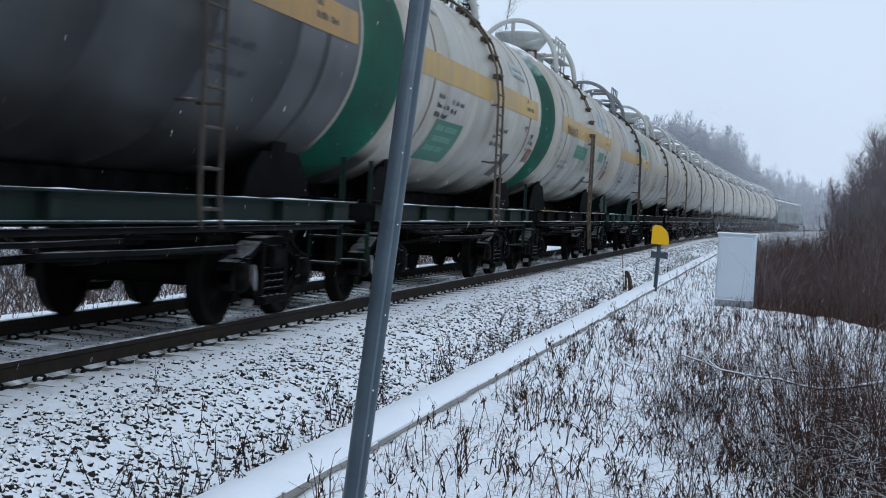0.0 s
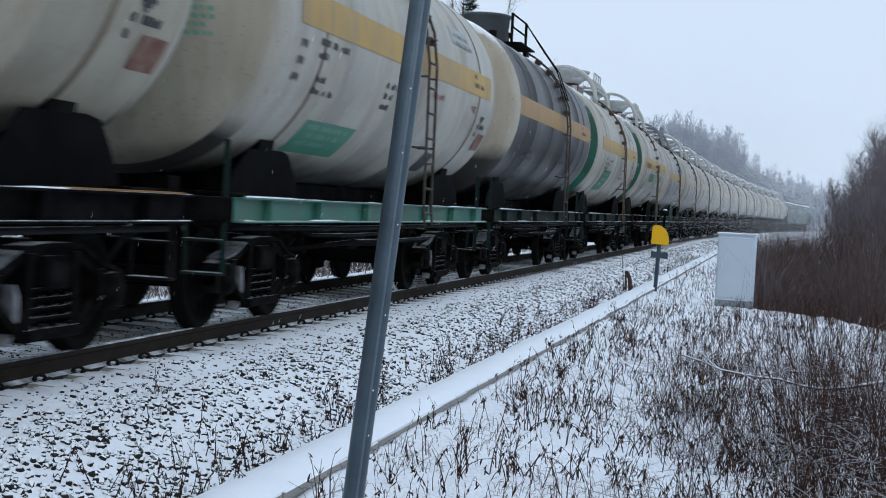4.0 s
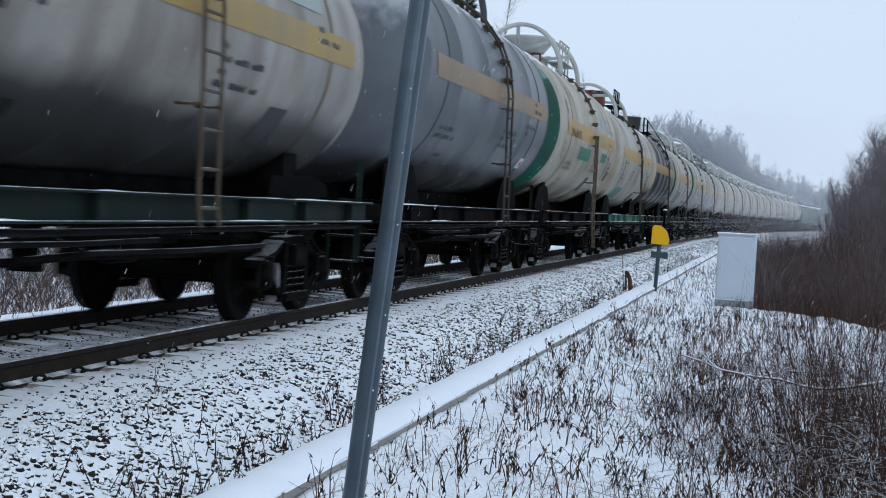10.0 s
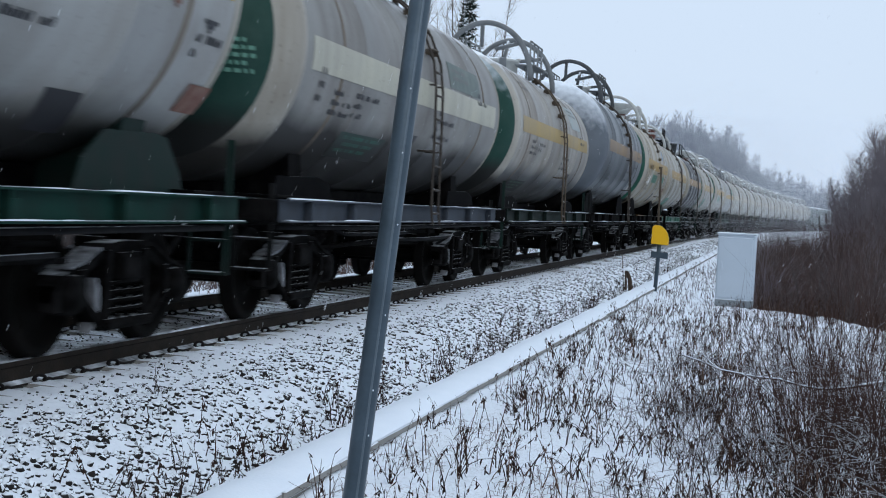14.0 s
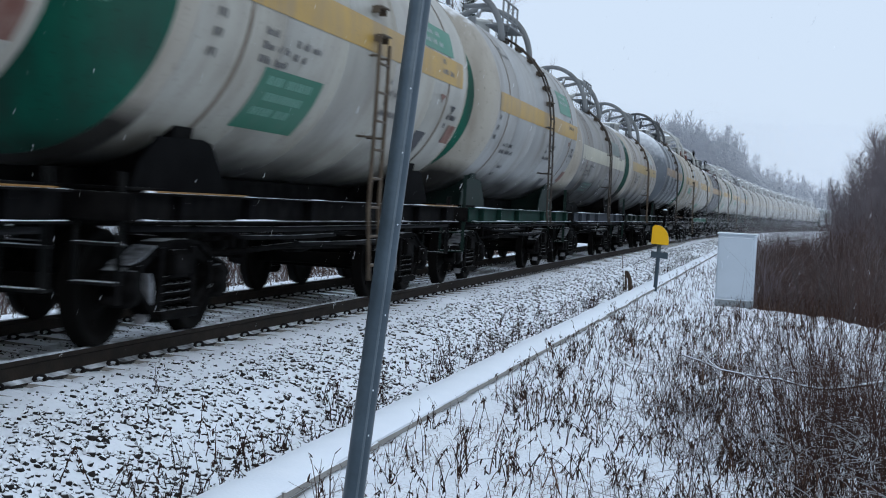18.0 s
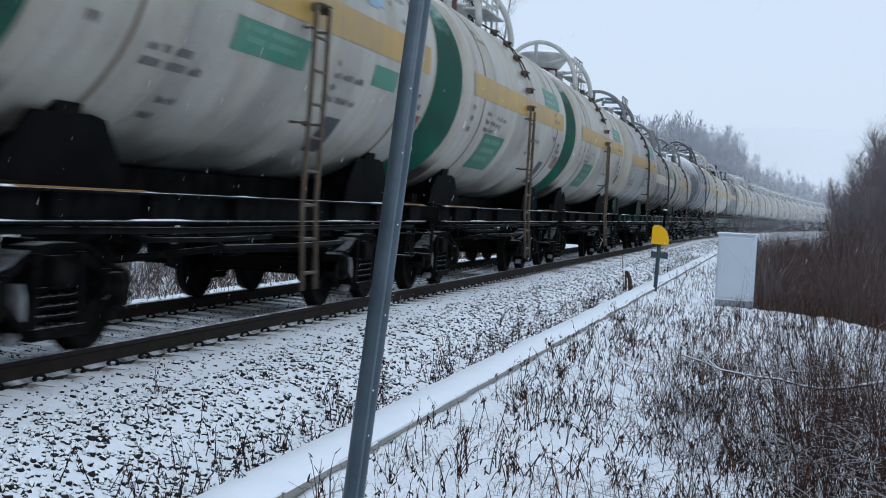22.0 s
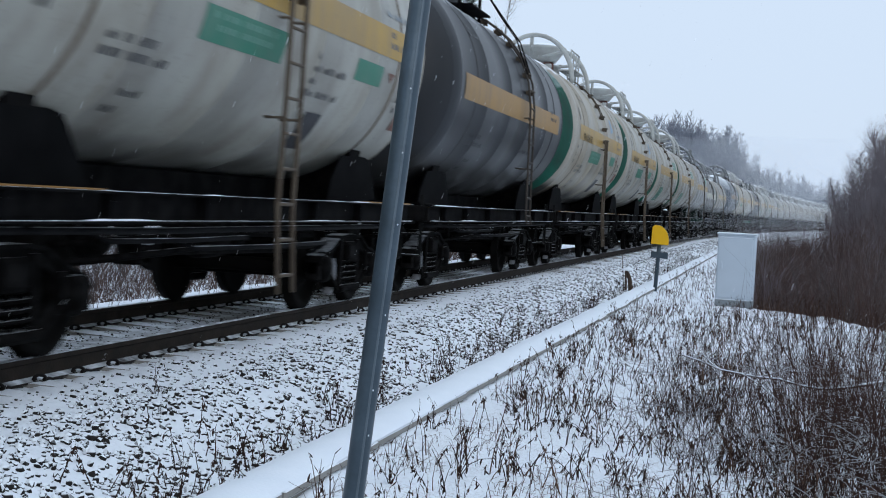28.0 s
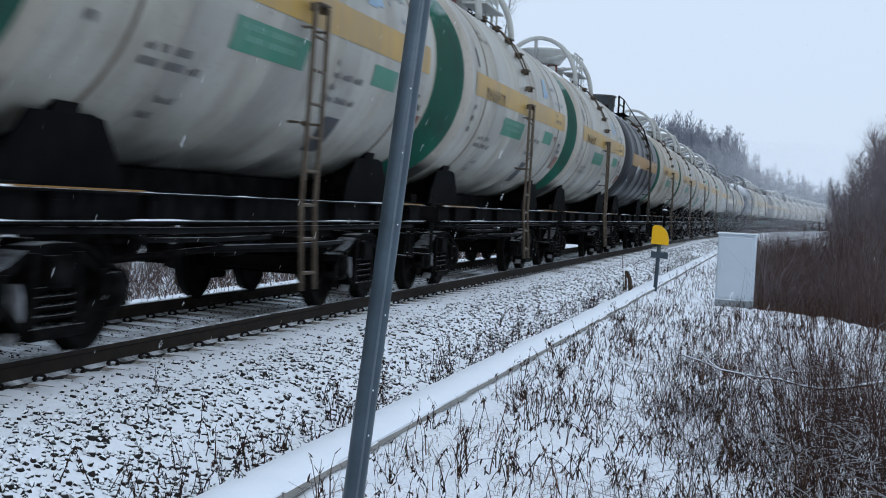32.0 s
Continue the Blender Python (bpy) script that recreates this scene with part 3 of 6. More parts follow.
# ---- cable duct: concrete troughs with lids under snow ----
def make_duct():
    d = thing("cable_duct", "low concrete cable duct with snow lying on its lids", "cable duct", kind="structure")
    lid = Shape().box(0, 0, 0.03, 0.40, 0.984, 0.06, 0.012)
    chan = Shape().box(0, 0, -0.15, 0.34, 0.99, 0.29, 0.01)
    lid_m, chan_m = mesh_of("duct_lid", lid, M["concrete"]), mesh_of("duct_channel", chan, M["concrete"])
    rnd = random.Random(4)
    for i in range(-16, 75):
        y = 7.2 + i * 1.0
        m = pose(-2.855 + rnd.uniform(-0.008, 0.008), y, -0.465 + rnd.uniform(-0.006, 0.006), rnd.uniform(-0.4, 0.4), rnd.uniform(-0.8, 0.8), rnd.uniform(-0.5, 0.5))
        part("duct_channel", chan_m, None, d, at=m)
        part("duct_lid", lid_m, None, d, at=m)
    vs, cols = [], 7
    rows = [-9.2 + 0.12 * i for i in range(762)]
    for y in rows:
        wob = 0.010 * noise.noise((0, y * 1.7, 3)) + 0.006 * noise.noise((0, y * 7.0, 8))
        for j in range(cols):
            x = -0.197 + 0.394 * j / (cols - 1)
            lift = (0.0, 0.022, 0.034, 0.038, 0.034, 0.022, 0.0)[j]
            vs.append((-2.855 + x + (wob if j in (0, cols - 1) else 0), y, -0.405 + lift + (0.006 * noise.noise((x * 9, y * 4, 2)) if 0 < j < cols - 1 else 0)))
    fs = [(i * cols + j, i * cols + j + 1, (i + 1) * cols + j + 1, (i + 1) * cols + j) for i in range(len(rows) - 1) for j in range(cols - 1)]
    part("snow_cover", Shape().add(vs, fs, True), M["snow_lump"], d, "smooth snow lying on the lids")


make_duct()


# ---- standing things beside the line ----
def make_pole():
    lo, hi = Vector((-1.044, 3.583, 0.508)), Vector((-0.95, 3.649, 1.838))
    way = (hi - lo).normalized()
    base = lo + way * ((-0.62 - lo.z) / way.z)
    top = lo + way * ((3.1 - lo.z) / way.z)
    t = thing("sign_pole", "leaning galvanised steel sign pole standing in snow", "pole", at=Matrix.Translation(base))
    part("pole_tube", Shape().tube([(0, 0, 0), tuple(top - base)], 0.0285, 32), M["galvanised"], t)
    # the pole's highlight, made as a lighter strip on the side facing the eye
    streak_off = (Vector((0.26, -0.96, 0)) * 0.95 + Vector((0.96, 0.26, 0)) * 0.30).normalized() * 0.0258
    part("weld_seam", Shape().tube([tuple(streak_off), tuple(top - base + streak_off)], 0.0042, 8), M["bright_zinc"], t, "lighter strip along the pole for its highlight")
    rnd = random.Random(3)
    for i in range(7):
        f = (0.93, 1.30, 1.42, 1.62, 1.86, 2.05, 2.22)[i]
        ang = rnd.uniform(0.2, 1.1)
        d = Vector((0.26, -0.96, 0)) * math.cos(ang) + Vector((0.96, 0.26, 0)) * math.sin(ang)
        p = way * (f / way.z) + d * 0.0285
        part("snow_speck", Shape().lathe([(-0.0025, 0.0004), (-0.0012, 0.002), (0.0012, 0.002), (0.0025, 0.0004)][::-1], 8, "z", tuple(p)), M["snow_lump"], t)
    part("end_cap", Shape().tube([tuple(top - base), tuple(top - base + way * 0.012)], 0.031, 24), M["galvanised"], t)
    foot = Shape().lathe([(-0.02, 0.14), (0.05, 0.13), (0.07, 0.10), (0.075, 0.001)], 20, "z")
    part("concrete_foot", foot, M["concrete"], t)


make_pole()


def make_cabinet():
    t = thing("signal_cabinet", "pale grey steel trackside cabinet on a concrete plinth", "cabinet", at=pose(-0.745, 30.72, -0.66, 0, 0, -4))
    part("plinth", Shape().box(0, 0, 0.12, 0.77, 0.50, 0.30, 0.015), M["plinth"], t, "grey concrete plinth")
    part("body", Shape().box(0, 0, 0.95, 0.77, 0.50, 1.37, 0.012), M["cabinet"], t)
    part("door", Shape().box(-0.005, -0.257, 0.94, 0.705, 0.014, 1.28, 0.005), M["cabinet"], t)
    part("roof", Shape().box(0, -0.01, 1.655, 0.82, 0.56, 0.045, 0.012), M["cabinet"], t, "overhanging flat roof with a little snow")
    part("door_handle", Shape().box(-0.28, -0.272, 0.98, 0.03, 0.018, 0.14, 0.006), M["cabinet"], t)


make_cabinet()


def make_marker():
    t = thing("marker_post", "yellow rounded marker plate on a grey steel post", "marker post", at=pose(-2.66, 33.6, -0.60, 0, 2.0, 0))
    part("post", Shape().tube([(0, 0, 0), (0, 0, 1.66)], 0.047, 16), M["galvanised"], t)
    out = [(-0.20, 0), (0.235, 0), (0.235, 0.10), (0.22, 0.19), (0.18, 0.29), (0.12, 0.36), (0.04, 0.42), (-0.02, 0.445), (-0.14, 0.445), (-0.19, 0.41), (-0.20, 0.34)]
    part("plate", Shape().prism([(a * 0.93, b + 1.22) for a, b in out], -0.13, -0.02, "y"), M["yellow"], t, "bright yellow plate with a rounded corner")
    part("cross_piece", Shape().box(0.03, -0.075, 0.97, 0.40, 0.05, 0.15, 0.01), M["galvanised"], t)
    lamp = part("finial", Shape().tube([(0.06, 0, 1.55), (0.06, 0, 1.92)], 0.028, 10).tube([(0.06, 0, 1.92), (0.06, 0, 2.03)], 0.06, 12), M["black"], t, "dark cylinder at the top")
    part("finial_cap", Shape().tube([(0.06, 0, 2.03), (0.06, 0, 2.06)], [0.06, 0.035], 12), M["snow_lump"], lamp)


make_marker()


def make_stump():
    t = thing("broken_stake", "short broken wooden stake leaning in snow", "stake", at=pose(-3.22, 32.9, -0.50, 0, -4, 20))
    part("stake", Shape().tube([(0.06, 0, 0), (0.05, 0, 0.25), (-0.02, 0.02, 0.5)], [0.055, 0.05, 0.045], 7), M["wood"], t)
    part("splint", Shape().box(-0.05, 0, 0.28, 0.035, 0.06, 0.52, 0.006), M["wood"], t, "split wooden splint")
    part("wire_rod", Shape().tube([(-0.10, 0.02, 0), (-0.11, 0.02, 0.5), (-0.13, 0.02, 0.92)], 0.008, 5), M["wood"], t)
    part("snow_cap", Shape().lathe([(0.49, 0.15), (0.52, 0.14), (0.55, 0.08), (0.555, 0.001)], 10, "z"), M["snow_lump"], t)


make_stump()


# ---- tank wagons ----
TANK_R, TANK_Z, TANK_H = 1.65, 3.12, 4.84
MARK_R, MARK_Z = 1.60, 2.99


def strip(sh, y0, y1, a0, a1, lift=0.006, n=10, slant=0.0):
    """A thin patch that follows the tank's side; its height is told in degrees on a circle a little below the tank's axis."""
    r = TANK_R + lift
    vs = []
    for k in range(n + 1):
        f = k / n
        h = MARK_Z + MARK_R * math.sin(radians(a0 + (a1 - a0) * f)) - TANK_Z
        for y in (y0 + slant * f, y1 + slant * f):
            vs.append((math.sqrt(r * r - h * h), y, TANK_Z + h))
    return sh.add(vs, [(2 * k, 2 * k + 1, 2 * k + 3, 2 * k + 2) for k in range(n)], True)


def both_sides(name, sh, material, parent, label="", kind=""):
    """The same painted mark on the right-hand and, turned round, on the left-hand side of the tank."""
    me = mesh_of(name, sh, material)
    for turn in (0, 180):
        tagged(part(name, me, None, parent, label, at=pose(0, 0, 0, 0, 0, turn)), kind=kind)


HEAD = [(d, math.sqrt(max(1 - (d / 0.8) ** 2, 0.0))) for d in (0.0, 0.08, 0.16, 0.24, 0.32, 0.4, 0.48, 0.56, 0.63, 0.69, 0.74, 0.77, 0.79, 0.7999)]


def tank_shell():
    sh = Shape()
    prof = [(-TANK_H, TANK_R)]
    for y in (-2.9, -0.95, 0.95, 2.9):
        prof += [(y - 0.012, TANK_R), (y - 0.006, TANK_R + 0.006), (y + 0.006, TANK_R + 0.006), (y + 0.012, TANK_R)]
    prof.append((TANK_H, TANK_R))
    return sh.lathe(prof, 72, "y", (0, 0, TANK_Z))


def tank_head(sign, lo, hi, lift=0.0):
    """Elliptical tank end, from ring lo to ring hi of its profile."""
    rows = [(sign * (TANK_H + d + lift), TANK_R * r) for d, r in HEAD[lo:hi]]
    if lo == 0:
        rows = [(sign * (TANK_H - 0.03), TANK_R + 0.001), (sign * (TANK_H - 0.03), TANK_R + 0.007)] + [(sign * (TANK_H + 0.02), TANK_R + 0.007)] + rows[1:]
    return Shape().lathe(rows if sign > 0 else rows[::-1], 72, "y", (0, 0, TANK_Z))


def channel(sh, x, y0, y1, z0, z1, out):
    """A channel-section beam along the wagon with its flanges turned outwards."""
    t, w = 0.016, 0.11
    c = [(0, z0), (w, z0), (w, z0 + t), (t, z0 + t), (t, z1 - t), (w, z1 - t), (w, z1), (0, z1)]
    return sh.prism([(x + out * a, b) for a, b in c][::out], y0, y1, "y")


def snow_ridge(side, z, width, seed):
    """A thin uneven line of snow lying on a flange."""
    vs = []
    rows = 91
    for i in range(rows):
        y = -5.4 + 10.8 * i / (rows - 1)
        f = max(0.0, min(1.0, 0.2 + 1.6 * noise.noise((y * 0.7, seed, 0.5)) + 0.7 * noise.noise((y * 3.1, seed, 2.5))))
        x0, x1 = side * (1.475 - width * f - 0.002), side * 1.475
        h = 0.002 + 0.012 * f
        for x, dz in ((x0, 0), ((x0 + x1) / 2, h), (x1, h * 0.8), (x1, 0)):
            vs.append((x, y, z + dz))
    fs = []
    for i in range(rows - 1):
        for j in range(3):
            q = (i * 4 + j, i * 4 + j + 1, i * 4 + j + 5, i * 4 + j + 4)
            fs.append(q if side > 0 else q[::-1])
    return Shape().add(vs, fs, True)


def add_ladder(wagon, side, reach, material, y0):
    """Stiles from below the frame up over the tank's shoulder, with rungs."""
    sh = Shape()
    def lean(z):
        return 0.11 * min(z - 2.9, 0.0) if reach else 0.0

    path = [(TANK_R + 0.19, 0.42)] if reach else [(TANK_R + 0.15, 1.0)]
    path += [(TANK_R + 0.12, 1.2), (TANK_R + 0.11, 2.3), (TANK_R + 0.10, TANK_Z)]
    full = list(path)
    for a in (15, 30, 45, 58, 66):
        full.append(((TANK_R + 0.10) * math.cos(radians(a)), TANK_Z + (TANK_R + 0.10) * math.sin(radians(a))))
    for a in () if reach else (15, 30, 45, 58, 66):
        path.append(((TANK_R + 0.10) * math.cos(radians(a)), TANK_Z + (TANK_R + 0.10) * math.sin(radians(a))))
    for y in (-0.20, 0.20):
        sh.tube([(side * x, y + lean(z), z) for x, z in path], 0.026 if reach else 0.020, 6)
    if reach:
        # thin hand rails that follow the tank's shoulder
        for y in (-0.19, 0.19):
            sh.tube([(side * (TANK_R + 0.07) * math.cos(radians(a)), y, TANK_Z + (TANK_R + 0.07) * math.sin(radians(a))) for a in (20, 30, 40, 50, 60, 68)], 0.014, 5)
    for z in (2.0, 2.9):
        for y in (-0.2, 0.2):
            sh.tube([(side * (TANK_R + 0.10), y, z), (side * (TANK_R - 0.12), y, z)], 0.015, 5)
    if side < 0:
        # the ladder on the far side, in one piece
        for i in range(9):
            sh.tube([(side * (TANK_R + 0.12), -0.2, 1.3 + 0.32 * i), (side * (TANK_R + 0.12), 0.2, 1.3 + 0.32 * i)], 0.017, 5)
        part("ladder", sh, material, wagon, "steel side ladder", at=pose(0, y0, 0))
        return
    lad = part("ladder", sh, material, wagon, "steel side ladder", at=pose(0, y0, 0))
    rung = mesh_of("rung", Shape().tube([(0, -0.2, 0), (0, 0.2, 0)], 0.017, 6), material)
    step = mesh_of("step", Shape().box(0, 0, 0, 0.10, 0.30, 0.022, 0.006).box(-0.03, -0.14, -0.035, 0.09, 0.016, 0.08, 0.004).box(-0.03, 0.14, -0.035, 0.09, 0.016, 0.08, 0.004), M["ladder"])
    length, nxt = 0.0, 0.16
    for (x0, z0), (x1, z1) in zip(full, full[1:]):
        seg = math.hypot(x1 - x0, z1 - z0)
        while nxt < length + seg:
            f = (nxt - length) / seg
            x, z = x0 + (x1 - x0) * f, z0 + (z1 - z0) * f
            part("step" if z > 3.12 else "rung", step if z > 3.12 else rung, None, lad, at=pose(side * x, lean(z), z))
            nxt += 0.32
        length += seg


def side_frame_shape():
    """Cast bogie side frame: bowed top, two window openings, spring seat below."""
    sh = Shape()
    top = [(-1.16, 0.55), (-1.08, 0.63), (-0.92, 0.68), (-0.75, 0.71), (-0.58, 0.78), (-0.42, 0.85), (-0.2, 0.87), (0.2, 0.87), (0.42, 0.85), (0.58, 0.78), (0.75, 0.71), (0.92, 0.68), (1.08, 0.63), (1.16, 0.55)]
    for (a, za), (b, zb) in zip(top, top[1:]):
        sh.prism([(a, za - 0.12), (b, zb - 0.12), (b, zb - 0.015), (a, za - 0.015)], -0.055, 0.055)
        sh.prism([(a, za - 0.03), (b, zb - 0.03), (b, zb), (a, za)], -0.095, 0.095)
    for k in (-1, 1):
        sh.prism([(k * 1.16, 0.36), (k * 1.16, 0.57), (k * 1.08, 0.62), (k * 1.07, 0.36)][::k], -0.08, 0.08)
        sh.prism([(k * 0.70, 0.38), (k * 0.70, 0.66), (k * 0.79, 0.66), (k * 0.79, 0.38)][::k], -0.08, 0.08)
        sh.prism([(k * 0.29, 0.24), (k * 0.29, 0.80), (k * 0.37, 0.80), (k * 0.37, 0.24)][::k], -0.085, 0.085)
        low = [(0.34, 0.17), (0.46, 0.22), (0.58, 0.30), (0.70, 0.39), (0.80, 0.44)]
        for (a, za), (b, zb) in zip(low, low[1:]):
            sh.prism([(k * a, za), (k * b, zb), (k * b, zb + 0.11), (k * a, za + 0.11)][::k], -0.055, 0.055)
            sh.prism([(k * a, za), (k * b, zb), (k * b, zb + 0.03), (k * a, za + 0.03)][::k], -0.09, 0.09)
    sh.box(0, 0, 0.225, 0.26, 0.80, 0.085, 0.025)
    return sh


def spring_shape():
    sh = Shape()
    coil = []
    for i in range(33):
        a = i / 32 * 4.0 * 2 * math.pi
        coil.append((0.075 * math.cos(a), 0.082 * math.sin(a), 0.27 + 0.28 * i / 32))
    return sh.tube(coil, 0.016, 5)


def wheelset_shape():
    sh = Shape()
    sh.tube([(-1.12, 0, 0), (-0.85, 0, 0), (-0.7, 0, 0), (0, 0, 0), (0.7, 0, 0), (0.85, 0, 0), (1.12, 0, 0)], [0.065, 0.075, 0.095, 0.08, 0.095, 0.075, 0.065], 16)
    for k in (-1, 1):
        prof = [(0.725, 0.10), (0.735, 0.16), (0.752, 0.25), (0.745, 0.36), (0.722, 0.40), (0.722, 0.495), (0.735, 0.505), (0.752, 0.49), (0.762, 0.479),
                (0.852, 0.473), (0.858, 0.46), (0.858, 0.405), (0.825, 0.38), (0.79, 0.30), (0.80, 0.20), (0.865, 0.15), (0.868, 0.10), (0.725, 0.10)]
        sh.lathe([(k * a, r) for a, r in (prof if k > 0 else prof[::-1])], 36, "x")
        for j in range(3):
            a = j * 2.09
            sh.tube([(k * 0.868, 0.04 * math.cos(a), 0.04 * math.sin(a)), (k * 0.875, 0.04 * math.cos(a), 0.04 * math.sin(a))], 0.012, 6)
        for j in range(4):
            a = j * math.pi / 2 + 0.4
            sh.tube([(k * 0.79, 0.30 * math.cos(a), 0.30 * math.sin(a)), (k * 0.803, 0.30 * math.cos(a), 0.30 * math.sin(a))], 0.035, 8)
    return sh


def axle_box_shape(k):
    sh = Shape()
    sh.lathe([(k * (0.90 + d), r) for d, r in ([(0, 0.14), (0.02, 0.155), (0.20, 0.155), (0.235, 0.14), (0.24, 0.10), (0.25, 0.09), (0.252, 0.001)])][::k], 20, "x", (0, 0, 0.4785))
    sh.box(k * 1.02, 0, 0.56, 0.20, 0.28, 0.12, 0.02)
    return sh


BOGIE_PARTS = {}


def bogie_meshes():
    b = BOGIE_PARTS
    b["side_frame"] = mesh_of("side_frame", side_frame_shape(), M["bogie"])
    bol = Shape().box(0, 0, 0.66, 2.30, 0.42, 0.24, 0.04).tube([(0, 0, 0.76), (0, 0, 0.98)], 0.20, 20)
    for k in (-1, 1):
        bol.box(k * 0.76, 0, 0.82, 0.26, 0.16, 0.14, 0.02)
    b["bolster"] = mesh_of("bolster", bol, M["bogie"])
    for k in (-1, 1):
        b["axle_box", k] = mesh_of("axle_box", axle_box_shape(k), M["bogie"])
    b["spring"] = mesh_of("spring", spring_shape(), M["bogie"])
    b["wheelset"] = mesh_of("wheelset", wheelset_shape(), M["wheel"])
    crescent = Shape()
    inner = [(-0.485 + 0.47 * math.cos(a), 0.44 + 0.47 * math.sin(a)) for a in (-0.62, -0.4, -0.15, 0.1, 0.32)]
    outer = [(-0.485 + (0.47 + d) * math.cos(a), 0.44 + (0.47 + d) * math.sin(a)) for a, d in ((0.30, 0.02), (0.12, 0.055), (-0.12, 0.075), (-0.36, 0.06), (-0.60, 0.025))]
    crescent.prism(inner + outer, -0.05, 0.06)
    cap = Shape()
    top = [(-0.98, 0.672), (-0.86, 0.700), (-0.74, 0.722), (-0.62, 0.772), (-0.52, 0.812)]
    for (a, za), (c, zc) in zip(top, top[1:]):
        cap.prism([(a, za), (c, zc), (c, zc + 0.014), (a, za + 0.014)], -0.098, 0.104)
    b["shoulder_snow"] = mesh_of("shoulder_snow", cap, M["dirty_snow"])
    b["packed_snow"] = mesh_of("packed_snow", crescent, M["dirty_snow"])
    br = Shape()
    for y in (-0.35, 0.35):
        br.tube([(-0.85, y, 0.36), (0.85, y, 0.36)], 0.035, 8)
        br.tube([(-0.8, y, 0.36), (0, y * 0.55, 0.40), (0.8, y, 0.36)], 0.025, 6)
    b["brake_beam"] = mesh_of("brake_beam", br, M["bogie"])
    for y in (-1, 1):
        sh = Shape()
        for k in (-1, 1):
            pts = [(y * (0.925 - 0.505 * math.cos(a)), 0.4785 - 0.505 * math.sin(a)) for a in (-0.35, -0.15, 0.05, 0.25)]
            outer = [(y * (0.925 - 0.555 * math.cos(a)), 0.4785 - 0.555 * math.sin(a)) for a in (0.25, 0.05, -0.15, -0.35)]
            sh.prism((pts + outer)[::y], k * 0.79 - 0.04, k * 0.79 + 0.04)
            sh.tube([(k * 0.79, y * 0.36, 0.48), (k * 0.79, y * 0.30, 0.80)], 0.025, 6)
        b["brake_shoes", y] = mesh_of("brake_shoes", sh, M["bogie"])


bogie_meshes()
WHEELSETS = []


def make_bogie(wagon, y, snowy=True):
    b = BOGIE_PARTS
    bg = part("bogie", b["bolster"], None, wagon, "grimy cast-steel two-axle bogie", at=pose(0, y, 0))
    for k in (-1, 1):
        part("side_frame", b["side_frame"], None, bg, at=pose(k * 1.018, 0, 0))
        for a in (-0.19, 0.0, 0.19):
            part("spring", b["spring"], None, bg, at=pose(k * 1.04, a, 0))
        for a in (-0.925, 0.925):
            part("axle_box", b["axle_box", k], None, bg, at=pose(0, a, 0))
    for k in (-1, 1) if snowy else ():
        part("shoulder_snow", b["shoulder_snow"], None, bg, "thin snow on the frame shoulder", at=pose(k * 1.018, 0, 0))
        part("packed_snow", b["packed_snow"], None, bg, "dirty snow packed beside the wheel", at=pose(k * 1.0, -0.44, 0))
    part("brake_beam", b["brake_beam"], None, bg)
    for k in (-1, 1):
        part("brake_shoes", b["brake_shoes", k], None, bg)
    for a in (-0.925, 0.925):
        part("wheelset", b["wheelset"], None, bg, at=pose(0, a, 0.4785))


# what each kind of wagon looks like: shell, rear and front ends, frame, band, ladder
STYLES = {
    "cream": dict(shell="cream", rear="green", front="green", frame="black", band="ochre", ladder="ladder", reach=True, top="arch", word="cream tank wagon with an ochre stripe and green ends"),
    "white": dict(shell="white", rear="green", front="green", frame="black", band="ochre", ladder="ladder", reach=True, top="arch", word="dirty white tank wagon with an ochre stripe and green ends"),
    "whitelow": dict(shell="white_sooty", rear="green", front="green", frame="black", band="ochre", ladder="ladder", reach=True, top="arch", word="dirty white tank wagon with a low green panel"),
    "plain": dict(shell="white", rear="white", front="white", frame="black", band="faint", ladder="ladder", reach=False, top="arch", word="plain white tank wagon with a faint stripe"),
    "greenframe": dict(shell="white_sooty", rear="cream", front="green", frame="green_frame", band="ochre", ladder="ladder_dark", reach=False, top="arch_rust", word="dirty white tank wagon on a faded green frame"),
    "oldwhite": dict(shell="white_sooty", rear="green", front="cream", frame="dark_green", band="ochre", ladder="ladder", reach=False, top="arch", word="worn white tank wagon with an ochre stripe and dark frame"),
    "smallwhite": dict(shell="worn_white", rear="green", front="cream", frame="dark_green", band="yellow_band", ladder="ladder", reach=False, top="arch_grey", word="smaller white tank wagon with a yellow-ochre stripe"),
    "palewhite": dict(shell="grey_white", rear="green", front="green", frame="deep_green", band="ochre", ladder="ladder_dark", reach=False, top="arch_grey", word="worn white tank wagon with a broad pale rim"),
    "dark": dict(shell="dark", rear="cream", front="dark", frame="dark_green", band="amber", ladder="ladder_dark", reach=False, top="dome", word="dark grey tank wagon with an ochre stripe"),
    "slate": dict(shell="slate", rear="slate", front="slate", frame="black", band="amber", ladder="ladder_dark", reach=False, top="dome", word="slate-grey tank wagon with a dark ochre stripe"),
    "silver": dict(shell="silver", rear="frosted_end", front="silver", frame="black", band="worn_ochre", ladder="ladder_dark", reach=False, top="arch_dark", word="silver-grey tank wagon with a worn ochre stripe"),
    "grey": dict(shell="grey", rear="green", front="green", frame="frame_grey", band="pale", ladder="ladder_dark", reach=False, top="arch_grey", word="light grey tank wagon with a pale stripe"),
}
STYLES["white_dark"] = dict(STYLES["white"], shell="white_sooty", like="white", word="dirty white tank wagon with a sooty belly and green ends")
STYLES["cream_dark"] = dict(STYLES["cream"], shell="cream_sooty", like="cream", word="cream tank wagon with a sooty belly and green ends")
BUILT = {}


